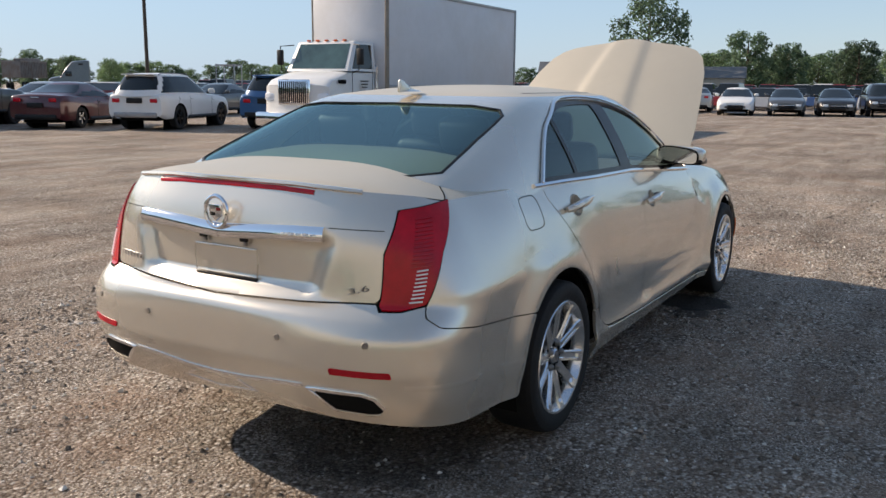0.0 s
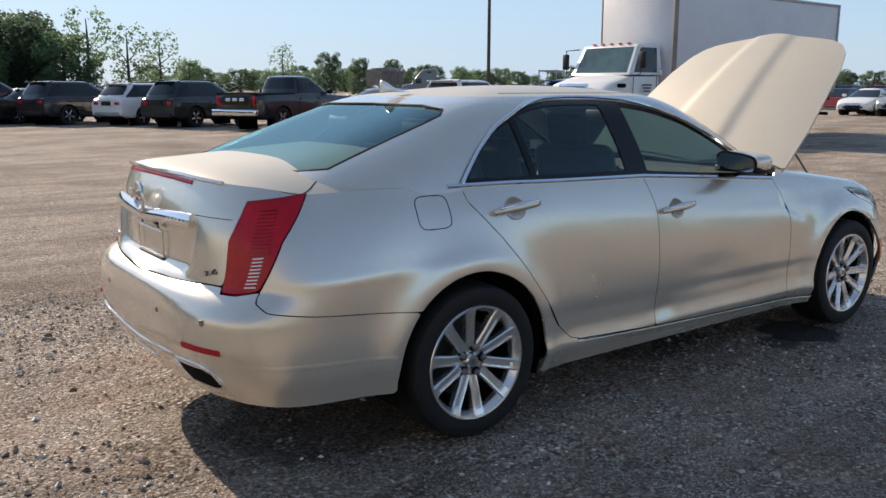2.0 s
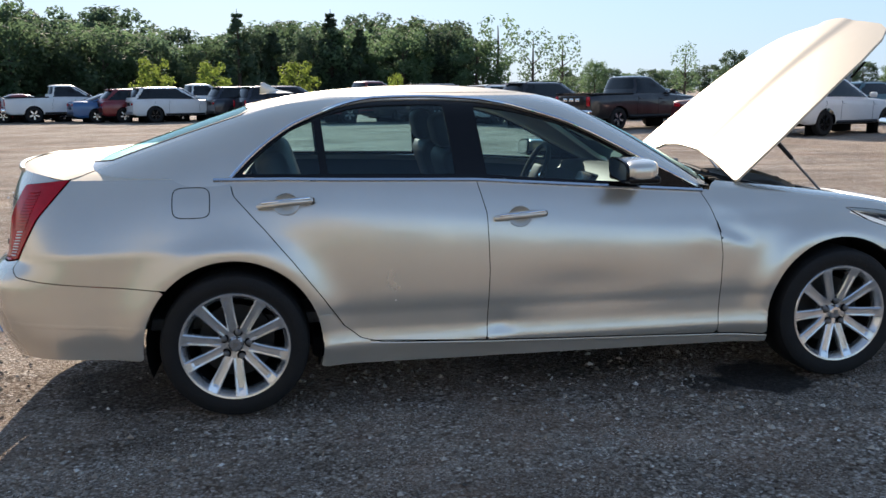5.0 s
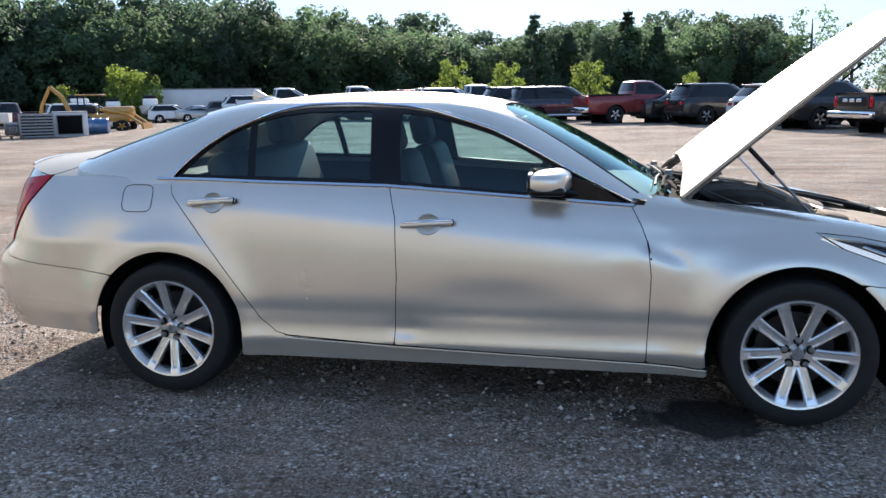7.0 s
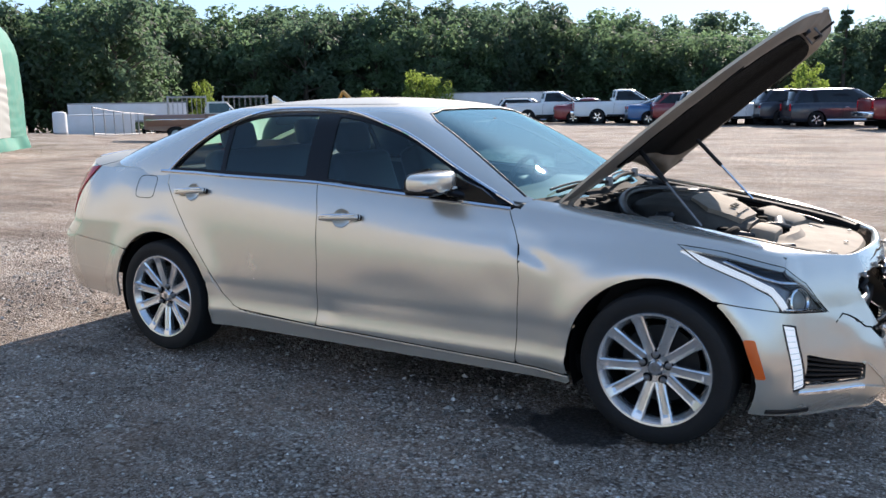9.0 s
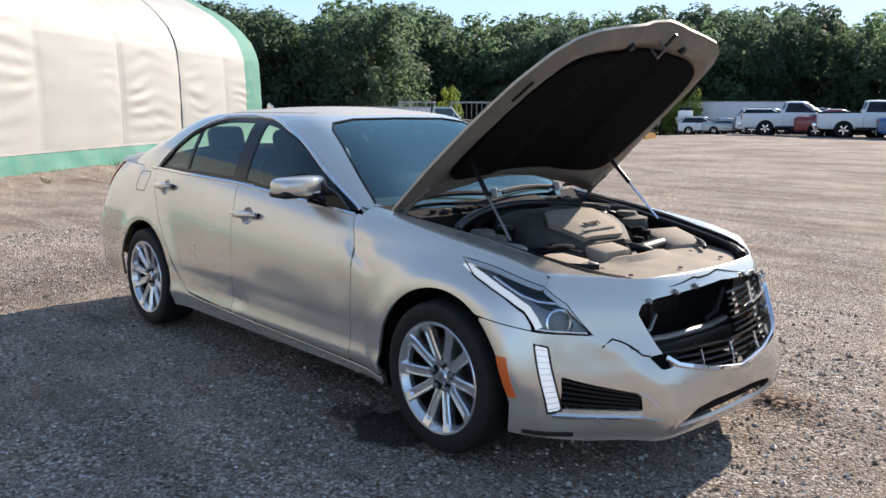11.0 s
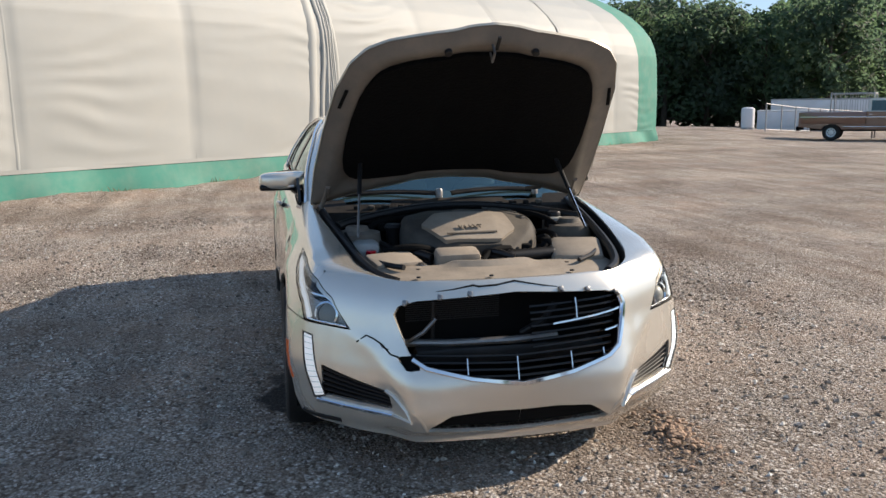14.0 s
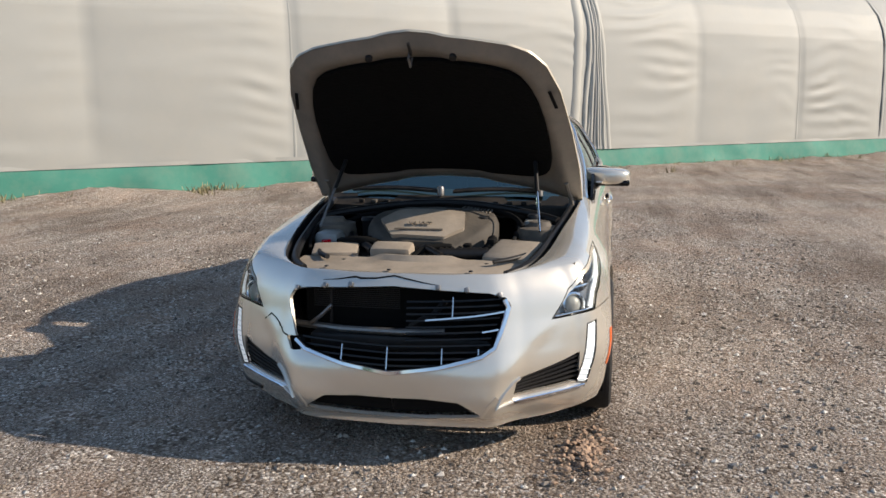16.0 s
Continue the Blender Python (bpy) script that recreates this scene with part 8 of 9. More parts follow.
# ---- brown pickup ----
def old_pickup(m):
    t = thing("old_pickup", m, "brown and cream old pickup with a cream roof", "pickup")
    W = 1.95
    out = [(2.62, 0.50), (2.70, 0.72), (2.68, 1.05), (2.56, 1.14), (1.50, 1.22), (1.36, 1.27), (-0.02, 1.28), (-0.03, 0.75), (-2.66, 0.75), (-2.67, 1.22), (-2.74, 1.22), (-2.76, 0.62)]
    out += arch(-1.38, 0.43, 0.50)[::-1] + arch(1.97, 0.43, 0.50)[::-1]
    part("body", body_bm(out, W, 0.05, 0.02), P["brown"], t, angle=28)
    for s in (-1, 1):
        part("bed_side", box_bm((2.68, 0.08, 0.52), (-1.38, s * (W / 2 - 0.07), 0.97), 0.02), P["brown"], t)
        part("side_moulding", box_bm((5.2, 0.02, 0.035), (-0.05, s * (W / 2 + 0.0), 1.03), 0.006), M["chrome"], t)
        part("side_moulding", box_bm((2.45, 0.02, 0.025), (0.30, s * (W / 2 + 0.0), 0.62), 0.006), M["chrome"], t)
        part("door_seam", box_bm((0.010, 0.01, 0.7), (-0.03, s * (W / 2 - 0.012), 0.93)), M["under"], t)
        part("door_seam", box_bm((0.010, 0.01, 0.7), (1.18, s * (W / 2 - 0.012), 0.93)), M["under"], t)
        part("door_handle", box_bm((0.14, 0.03, 0.03), (0.14, s * (W / 2), 1.14), 0.008), M["chrome"], t)
        part("door_mirror", box_bm((0.05, 0.14, 0.18), (1.05, s * (W / 2 + 0.10), 1.42), 0.02), M["chrome"], t)
        part("head_lamp", lathe_bm([(0, 0.04), (0.09, 0.03), (0.11, 0.0)], 18, "X", at=(2.68, s * 0.72, 0.90)), M["white_led"], t)
        for x in (-1.38, 1.97):
            w = thing("wheel")
            w.parent = t
            w.matrix_local = pose(x, s * 0.84, 0.36, 0, 0, 0 if s < 0 else 180)
            part("tyre", lathe_bm([(0.20, -0.10), (0.32, -0.11), (0.355, -0.08), (0.36, 0.0), (0.355, 0.08), (0.32, 0.11), (0.20, 0.10)], 28), M["rubber"], w)
            part("rim", lathe_bm([(0, -0.10), (0.06, -0.10), (0.07, -0.05), (0.15, -0.05), (0.20, -0.10), (0.21, -0.09)], 28), M["lamp_grey"], w, "pale steel rim")
            for k in range(8):
                a = 2 * math.pi * k / 8
                part("rim_slot", box_bm((0.035, 0.01, 0.035), (0.125 * math.cos(a), -0.055, 0.125 * math.sin(a))), M["under"], w)
    lo = [(0.0, -0.90, 1.26), (1.42, -0.90, 1.26), (1.42, 0.90, 1.26), (0.0, 0.90, 1.26)]
    hi = [(0.06, -0.76, 1.80), (0.95, -0.76, 1.80), (0.95, 0.76, 1.80), (0.06, 0.76, 1.80)]
    bm = bmesh.new()
    lv, hv = [bm.verts.new(p) for p in lo], [bm.verts.new(p) for p in hi]
    for i in range(4):
        bm.faces.new((lv[i], lv[(i + 1) % 4], hv[(i + 1) % 4], hv[i]))
    bm.faces.new(hv)
    bmesh.ops.recalc_face_normals(bm, faces=bm.faces)
    bmesh.ops.bevel(bm, geom=list(bm.edges), offset=0.04, segments=3, affect="EDGES", profile=0.5)
    part("cab_roof", bm, P["cream"], t, "cream cab roof")
    pane_on((lo[0], lo[1], hi[1], hi[0]), 0.10, 0.92, 0.06, 0.86, 0.006, t, "side_window", M["glass_wind"])
    pane_on((lo[2], lo[3], hi[3], hi[2]), 0.08, 0.90, 0.06, 0.86, 0.006, t, "side_window", M["glass_wind"])
    pane_on((lo[1], lo[2], hi[2], hi[1]), 0.06, 0.94, 0.06, 0.90, 0.006, t, "windshield", M["glass_wind"])
    pane_on((lo[3], lo[0], hi[0], hi[3]), 0.08, 0.92, 0.10, 0.86, 0.006, t, "rear_window", M["glass_wind"])
    part("grille", box_bm((0.05, 1.5, 0.26), (2.70, 0, 0.90), 0.02), M["grey_metal"], t)
    part("front_bumper", box_bm((0.14, 1.9, 0.18), (2.79, 0, 0.56), 0.03), M["chrome"], t)
    part("rear_bumper", box_bm((0.14, 1.7, 0.20), (-2.76, 0, 0.52), 0.03), M["under"], t)
    part("bed_floor", box_bm((2.66, 1.75, 0.04), (-1.36, 0, 0.78)), M["rust"], t)
    part("chassis", box_bm((4.6, 0.9, 0.2), (0, 0, 0.52)), M["under"], t)
    return t


old_pickup(pose(-29.7, 26.75, ground_z(-29.97, 26.45), 0, 0, 48.5) @ Matrix.Diagonal((1.07, 1.07, 1.07, 1)))


rack(pose(-31.75, 27.5, ground_z(-32.0, 27.2), 0, 0, 46), 1.9, 1.2, 2.25, "grey steel rack behind the old pickup")
rack(pose(-30.45, 30.4, ground_z(-30.7, 30.1), 0, 0, 46), 2.3, 1.2, 2.25, "tall grey steel rack in the yard")


def crate(m, size, material, name, label, category, slats=0):
    c = thing(name, m, label, category)
    sx, sy, sz = size
    part("body", box_bm((sx * 0.96, sy * 0.96, sz * 0.96), (0, 0, sz / 2), 0.02), M["black"] if slats else material, c)
    for x in (-sx / 2, sx / 2):
        for y in (-sy / 2, sy / 2):
            part("post", box_bm((0.08, 0.08, sz), (x, y, sz / 2), 0.01), material, c)
    for k in range(slats):
        z = sz * (k + 0.5) / slats
        for y in (-sy / 2, sy / 2):
            part("slat", box_bm((sx, 0.03, sz / slats * 0.5), (0, y, z), 0.005), material, c)
        for x in (-sx / 2, sx / 2):
            part("slat", box_bm((0.03, sy, sz / slats * 0.5), (x, 0, z), 0.005), material, c)
    return c


M["wood"] = mat("weathered_wood", (0.23, 0.19, 0.15), 0.9, vary=0.35, scale=4, bump=0.3, stretch=(1, 1, 6))
crate(pose(-27.35, 29.9, ground_z(-27.6, 29.6), 0, 0, 40), (1.1, 0.9, 0.92), M["wood"], "wooden_crate", "weathered wooden crate on the gravel", "crate", 5)
crate(pose(-26.05, 31.8, ground_z(-26.3, 31.5), 0, 0, 38), (1.45, 1.0, 1.15), M["grey_metal"], "wire_crate", "grey wire crate with scrap parts", "crate", 8)
ac = thing("cooling_unit", pose(-25.15, 33.1, ground_z(-25.4, 32.8), 0, 0, 38) @ Matrix.Diagonal((0.88, 0.9, 0.80, 1)), "white metal cooling unit with a dark opening", "machine")
part("housing", box_bm((1.75, 1.1, 1.45), (0, 0, 0.73), 0.03), M["box_white"], ac)
part("dark_opening", box_bm((1.25, 0.04, 1.1), (-0.05, -0.545, 0.72), 0.02), M["under"], ac)
part("opening_frame", tube_bm([(-0.70, -0.57, 0.14), (0.60, -0.57, 0.14), (0.60, -0.57, 1.30), (-0.70, -0.57, 1.30)], 0.03, 6, closed=True), M["grey_metal"], ac)
part("lid", box_bm((1.8, 1.15, 0.06), (0, 0, 1.48), 0.015), M["grey_metal"], ac)
drum = thing("blue_drum", pose(-24.9, 35.0, ground_z(-24.9, 35.0), 0, 0, 20), "blue plastic drum lying on the gravel", "drum")
part("barrel", lathe_bm([(0, -0.55), (0.36, -0.55), (0.40, -0.50), (0.40, -0.2), (0.42, -0.18), (0.40, -0.16), (0.40, 0.16), (0.42, 0.18), (0.40, 0.2), (0.40, 0.5), (0.36, 0.55), (0, 0.55)], 28, "X", at=(0, 0, 0.42)), P["blue"], drum)


def loader(m):
    t = thing("backhoe_loader", m, "yellow backhoe loader with its bucket lowered", "machine")
    part("chassis", box_bm((3.2, 0.9, 0.55), (0, 0, 0.95), 0.06), P["yellow"], t)
    part("engine_hood", box_bm((1.5, 0.85, 0.55), (0.95, 0, 1.40), 0.10), P["yellow"], t)
    part("cab_roof", box_bm((1.3, 1.2, 0.08), (-0.5, 0, 2.45), 0.03), P["yellow"], t)
    part("seat_block", box_bm((0.5, 0.6, 0.7), (-0.5, 0, 1.4), 0.08), M["black"], t)
    for s in (-1, 1):
        for x in (-1.05, 0.05):
            part("cab_post", tube_bm([(x, s * 0.52, 1.2), (x, s * 0.50, 2.43)], 0.035, 8), M["black"], t)
        part("lift_arm", tube_bm([(0.1, s * 0.62, 1.5), (1.5, s * 0.62, 1.15), (2.3, s * 0.62, 0.45)], 0.09, 8), P["yellow"], t)
        far_wheel(t, -0.9, s * 0.72, 0.62, s, P["yellow"])
        far_wheel(t, 1.25, s * 0.70, 0.40, s, P["yellow"])
    part("bucket", prism_bm([(2.25, 0.55), (2.35, 0.08), (2.95, 0.02), (2.98, 0.06), (2.45, 0.16), (2.38, 0.60)], -0.9, 0.9), P["yellow"], t)
    part("boom", tube_bm([(-1.6, 0, 1.1), (-2.0, 0, 2.3), (-2.6, 0, 3.0)], 0.13, 8), P["yellow"], t)
    part("dipper", tube_bm([(-2.6, 0, 3.0), (-3.1, 0, 1.8), (-3.2, 0, 1.2)], 0.10, 8), P["yellow"], t)
    return t


loader(pose(-26.6, 38.1, ground_z(-26.6, 38.1), 0, 0, 14) @ Matrix.Diagonal((1.02, 0.95, 0.82, 1)))

# vehicles, machines and boats further back
for i, (x, y, hd, paint, kind, label) in enumerate((
    (-36.8, 43.6, 225, "maroon", "pickup", "dark red pickup among yard machinery"),
    (-31.0, 43.5, 40, "white", "minivan", "white van behind the yellow loader"),
    (-39.6, 70.5, 24, "white", "suv", "white SUV in the back of the yard"),
    (-35.0, 67.0, 24, "silver", "sedan", "silver sedan in the back of the yard"),
    (-32.0, 67.0, 24, "grey", "suv", "grey SUV in the back of the yard"),
    (-29.5, 69.5, 24, "navy", "minivan", "dark van in the back of the yard"),
    (-33.0, 86.0, 30, "white", "suv", "white SUV near the tree line"),
    (-29.0, 87.0, 30, "silver", "suv", "silver SUV near the tree line"),
    (-25.0, 88.0, 30, "white", "pickup", "white pickup near the tree line"),
)):
    vehicle(kind, paint, "yard_vehicle", label, pose(x, y, ground_z(x, y), 0, 0, hd), "vehicles among the machinery")


def work_truck(m):
    """An old conventional truck with a short box behind its cab; it looks to +x."""
    t = thing("work_truck", m, "dark red old work truck with a short box bed", "truck")
    red = P["maroon"]
    part("box_bed", box_bm((2.2, 2.1, 1.15), (-1.9, 0, 1.35), 0.03), red, t)
    for k in range(5):
        for sy in (-1, 1):
            part("bed_rib", box_bm((0.07, 0.05, 1.10), (-2.85 + 0.48 * k, sy * 1.065, 1.35), 0.01), red, t)
    part("bed_rail", box_bm((2.3, 2.2, 0.08), (-1.9, 0, 1.96), 0.02), M["grey_metal"], t)
    part("cab", box_bm((1.25, 1.9, 1.0), (-0.10, 0, 1.25), 0.08), red, t)
    lo = [(-0.70, -0.90, 1.72), (0.55, -0.90, 1.72), (0.55, 0.90, 1.72), (-0.70, 0.90, 1.72)]
    hi = [(-0.62, -0.76, 2.28), (0.22, -0.76, 2.28), (0.22, 0.76, 2.28), (-0.62, 0.76, 2.28)]
    bm = bmesh.new()
    lv, hv = [bm.verts.new(p) for p in lo], [bm.verts.new(p) for p in hi]
    for i in range(4):
        bm.faces.new((lv[i], lv[(i + 1) % 4], hv[(i + 1) % 4], hv[i]))
    bm.faces.new(hv)
    bmesh.ops.recalc_face_normals(bm, faces=bm.faces)
    bmesh.ops.bevel(bm, geom=list(bm.edges), offset=0.05, segments=3, affect="EDGES", profile=0.5)
    part("cab_roof", bm, red, t)
    pane_on((lo[0], lo[1], hi[1], hi[0]), 0.14, 0.86, 0.10, 0.82, 0.006, t, "side_window", M["glass_wind"])
    pane_on((lo[2], lo[3], hi[3], hi[2]), 0.14, 0.86, 0.10, 0.82, 0.006, t, "side_window", M["glass_wind"])
    pane_on((lo[1], lo[2], hi[2], hi[1]), 0.06, 0.94, 0.10, 0.88, 0.006, t, "windshield", M["glass_wind"])
    part("engine_hood", box_bm((1.35, 1.35, 0.75), (1.20, 0, 1.20), 0.14, 3), red, t)
    part("grille", box_bm((0.05, 1.0, 0.55), (1.89, 0, 1.12), 0.02), M["grey_metal"], t)
    part("front_bumper", box_bm((0.16, 2.0, 0.24), (2.05, 0, 0.62), 0.03), M["under"], t)
    part("chassis", box_bm((4.8, 0.8, 0.22), (-0.5, 0, 0.66)), M["under"], t)
    for sy in (-1, 1):
        part("fender", box_bm((1.05, 0.42, 0.30), (1.30, sy * 0.86, 1.00), 0.10, 3), red, t)
        part("head_lamp", lathe_bm([(0, 0.05), (0.09, 0.04), (0.11, 0.0)], 16, "X", at=(1.86, sy * 0.70, 1.15)), M["white_led"], t)
        part("exhaust_stack", tube_bm([(0.62, sy * 0.80, 0.9), (0.62, sy * 0.80, 2.35)], 0.05, 8), M["black"], t)
        far_wheel(t, 1.30, sy * 0.88, 0.46, sy)
        far_wheel(t, -2.0, sy * 0.90, 0.46, sy)
    return t


work_truck(pose(-41.8, 45.8, ground_z(-41.8, 45.8), 0, 0, 46) @ Matrix.Diagonal((0.88, 0.88, 0.86, 1)))
# engine block and scrap standing on a pallet between the crates
scrap = thing("engine_scrap", pose(-26.85, 31.0, ground_z(-27.1, 30.7), 0, 0, 40), "dark salvaged engine and parts on a pallet", "scrap")
for k in range(5):
    part("pallet_board", box_bm((1.1, 0.12, 0.03), (0, -0.4 + 0.2 * k, 0.13), 0.005), M["wood"], scrap)
for k in range(3):
    part("pallet_bearer", box_bm((0.09, 0.95, 0.10), (-0.48 + 0.48 * k, 0, 0.06), 0.005), M["wood"], scrap)
part("engine_block", box_bm((0.62, 0.50, 0.42), (0.05, 0, 0.38), 0.05), M["steel"], scrap)
for k in (-0.16, 0.16):
    part("cylinder_head", box_bm((0.56, 0.20, 0.20), (0.05, k, 0.64), 0.03, rot=pose(0, 0, 0, 28 if k < 0 else -28, 0, 0)), M["grey_metal"], scrap)
part("pulley", lathe_bm([(0, -0.03), (0.12, -0.03), (0.13, 0.0), (0.12, 0.03), (0, 0.03)], 20, "X", at=(0.40, 0, 0.40)), M["steel"], scrap)
for k in range(4):
    part("exhaust_pipe", tube_bm([(-0.20 + 0.14 * k, -0.30, 0.55), (-0.24 + 0.14 * k, -0.42, 0.48), (-0.25 + 0.12 * k, -0.44, 0.25)], 0.025, 8), M["rust"], scrap)
tank = thing("white_tank", pose(-50.1, 33.0, ground_z(-50.1, 33.0), 0, 0, 40), "white upright storage tank beside the fabric building", "tank")
part("shell", lathe_bm([(0, 1.55), (0.30, 1.54), (0.44, 1.46), (0.46, 1.40), (0.46, 0.12), (0.42, 0.10), (0, 0.10)], 28, "Z"), M["box_white"], tank)
part("base_ring", lathe_bm([(0.43, 0.14), (0.48, 0.12), (0.48, -0.05), (0.40, -0.05)], 24, "Z"), M["grey_metal"], tank)


def boat(m):
    b = thing("motor_boat", m, "white motor boat on a trailer", "boat")
    hull = bmesh.new()
    rows = []
    for k in range(11):
        t = k / 10
        w = 1.15 * (1 - t**3) ** 0.6 if t < 1 else 0.02
        x = -3.0 + 6.2 * t
        lift = 0.9 * t**3
        rows.append([hull.verts.new((x, -w, 1.75 + 0.25 * t)), hull.verts.new((x, -w * 0.8, 1.05 + lift * 0.6)), hull.verts.new((x, 0, 0.70 + lift)), hull.verts.new((x, w * 0.8, 1.05 + lift * 0.6)), hull.verts.new((x, w, 1.75 + 0.25 * t))])
    for p, q in zip(rows, rows[1:]):
        for i in range(4):
            hull.faces.new((p[i], p[i + 1], q[i + 1], q[i]))
        hull.faces.new((p[0], q[0], q[4], p[4]))
    hull.faces.new(rows[0])
    part("hull", hull, M["white"], b)
    part("cabin", box_bm((1.8, 1.5, 0.7), (0.5, 0, 2.25), 0.15), M["white"], b)
    part("cabin_window", box_bm((1.3, 1.54, 0.25), (0.6, 0, 2.35), 0.05), GLASS_FAR, b)
    part("windscreen", box_bm((0.06, 1.4, 0.45), (-0.3, 0, 2.7), 0.02, rot=pose(0, 0, 0, 0, 30, 0)), GLASS_FAR, b)
    part("trailer_frame", box_bm((6.0, 0.7, 0.12), (0, 0, 0.62)), M["grey_metal"], b)
    for s in (-1, 1):
        far_wheel(b, -0.8, s * 0.95, 0.34, s)
        part("bunk", box_bm((4.0, 0.12, 0.30), (-0.5, s * 0.5, 0.82)), M["black"], b)
    return b


for x, y, hd, size in ((-33.6, 36.6, 210, 0.66), (-44.8, 63.2, 310, 1.0), (-52.1, 80.2, 305, 1.0), (-46.3, 77.9, 300, 1.0)):
    boat(pose(x, y, ground_z(x, y), 0, 0, hd) @ Matrix.Diagonal((size, size, size, 1)))


def semi_trailer(m, length, height, label):
    t = thing("semi_trailer", m, label, "trailer")
    part("box", box_bm((length, 2.5, height), (0, 0, 1.15 + height / 2), 0.03), M["box_white"], t)
    for s in (-1, 1):
        part("bottom_rail", box_bm((length, 0.04, 0.16), (0, s * 1.26, 1.2), 0.01), M["grey_metal"], t)
        part("top_rail", box_bm((length, 0.04, 0.12), (0, s * 1.26, 1.1 + height), 0.01), M["grey_metal"], t)
        for x in (-length / 2 + 1.2, -length / 2 + 2.5):
            far_wheel(t, x, s * 1.0, 0.5, s)
        part("landing_leg", box_bm((0.14, 0.14, 1.1), (length / 2 - 2.2, s * 0.7, 0.55)), M["grey_metal"], t)
    return t


semi_trailer(pose(-62.0, 48.5, ground_z(-62, 48), 0, 0, 52), 10.0, 1.7, "white box trailer by the tree line")
semi_trailer(pose(-48.0, 92.0, ground_z(-48, 92), 0, 0, 27), 15.0, 2.7, "long white semi trailer under the trees")
for x, y, l, hd in ((-53.4, 38.8, 4.9, 52), (-26.0, 124.0, 7.0, 10)):
    c = thing("storage_box", pose(x, y, ground_z(x, y), 0, 0, hd), "low white storage container on the ground", "container")
    part("shell", box_bm((l, 2.0, 1.5), (0, 0, 0.78), 0.03), M["box_white"], c)
    part("lid", box_bm((l + 0.1, 2.1, 0.08), (0, 0, 1.56), 0.02), M["box_white"], c)
    for k in range(2):
        part("skid", box_bm((l, 0.2, 0.10), (0, -0.7 + 1.4 * k, 0.03)), M["rust"], c)
ym = thing("yellow_machine", pose(-37.0, 98.0, ground_z(-37, 98), 0, 0, 20) @ Matrix.Diagonal((0.7, 0.8, 0.75, 1)), "yellow construction machine near the trees", "machine")
part("deck", box_bm((9.0, 2.4, 1.4), (0, 0, 2.6), 0.1), P["yellow"], ym)
part("base", box_bm((8.0, 2.0, 1.9), (0, 0, 0.95), 0.1), M["black"], ym)
part("tank", cyl_bm(1.1, 1.1, 2.6, (6.2, 0, 2.9), pose(0, 0, 0, 0, 90, 0), 20), P["blue"], ym)
# chain-link fence beside the fabric building
fence = thing("chain_fence", None, "grey chain-link fence with steel posts", "fence")
fa, fb = Vector((-40.0, 28.0, 0)), Vector((-70.0, 62.0, 0))
for k in range(15):
    p = fa.lerp(fb, k / 14)
    z = ground_z(p.x, p.y)
    part("post", tube_bm([(p.x, p.y, z - 0.1), (p.x, p.y, z + 1.7)], 0.04, 6), M["grey_metal"], fence)
for h in (0.15, 1.65):
    part("rail", tube_bm([(fa.lerp(fb, k / 14).x, fa.lerp(fb, k / 14).y, ground_z(*fa.lerp(fb, k / 14)[:2]) + h) for k in range(15)], 0.025, 6), M["grey_metal"], fence)

# buildings far to the east
def shed(m, l, w, h, roof_h, wall, roofm, label):
    b = thing("shed", m, label, "building")
    part("wall", box_bm((l, w, h), (0, 0, h / 2)), wall, b)
    part("roof", prism_bm([(-w / 2 - 0.4, h), (w / 2 + 0.4, h), (0, h + roof_h)], -l / 2 - 0.3, l / 2 + 0.3, axis="X"), roofm, b, smooth=False)
    for k in range(3):
        part("door", box_bm((l * 0.16, 0.1, h * 0.6), (-l * 0.3 + l * 0.3 * k, -w / 2 - 0.03, h * 0.3)), M["black"], b)
    return b


M["roof_grey"] = mat("grey_metal_roof", (0.16, 0.165, 0.17), 0.6, 0.3, vary=0.2, scale=1)
M["tan_wall"] = mat("tan_metal_wall", (0.45, 0.40, 0.32), 0.7, vary=0.15, scale=0.6)
shed(pose(150.0, 60.0, 0, 0, 0, 110), 14, 10, 3.4, 2.6, M["roof_grey"], M["roof_grey"], "grey metal barn across the yard")
shed(pose(150.0, 36.0, 0, 0, 0, 100), 13, 9, 3.0, 2.0, M["tan_wall"], M["roof_grey"], "low building with a dark roof")
shed(pose(140.0, 47.0, 0, 0, 0, 100), 7, 6, 3.4, 0.3, M["tan_wall"], M["tan_wall"], "small tan flat-roofed building")


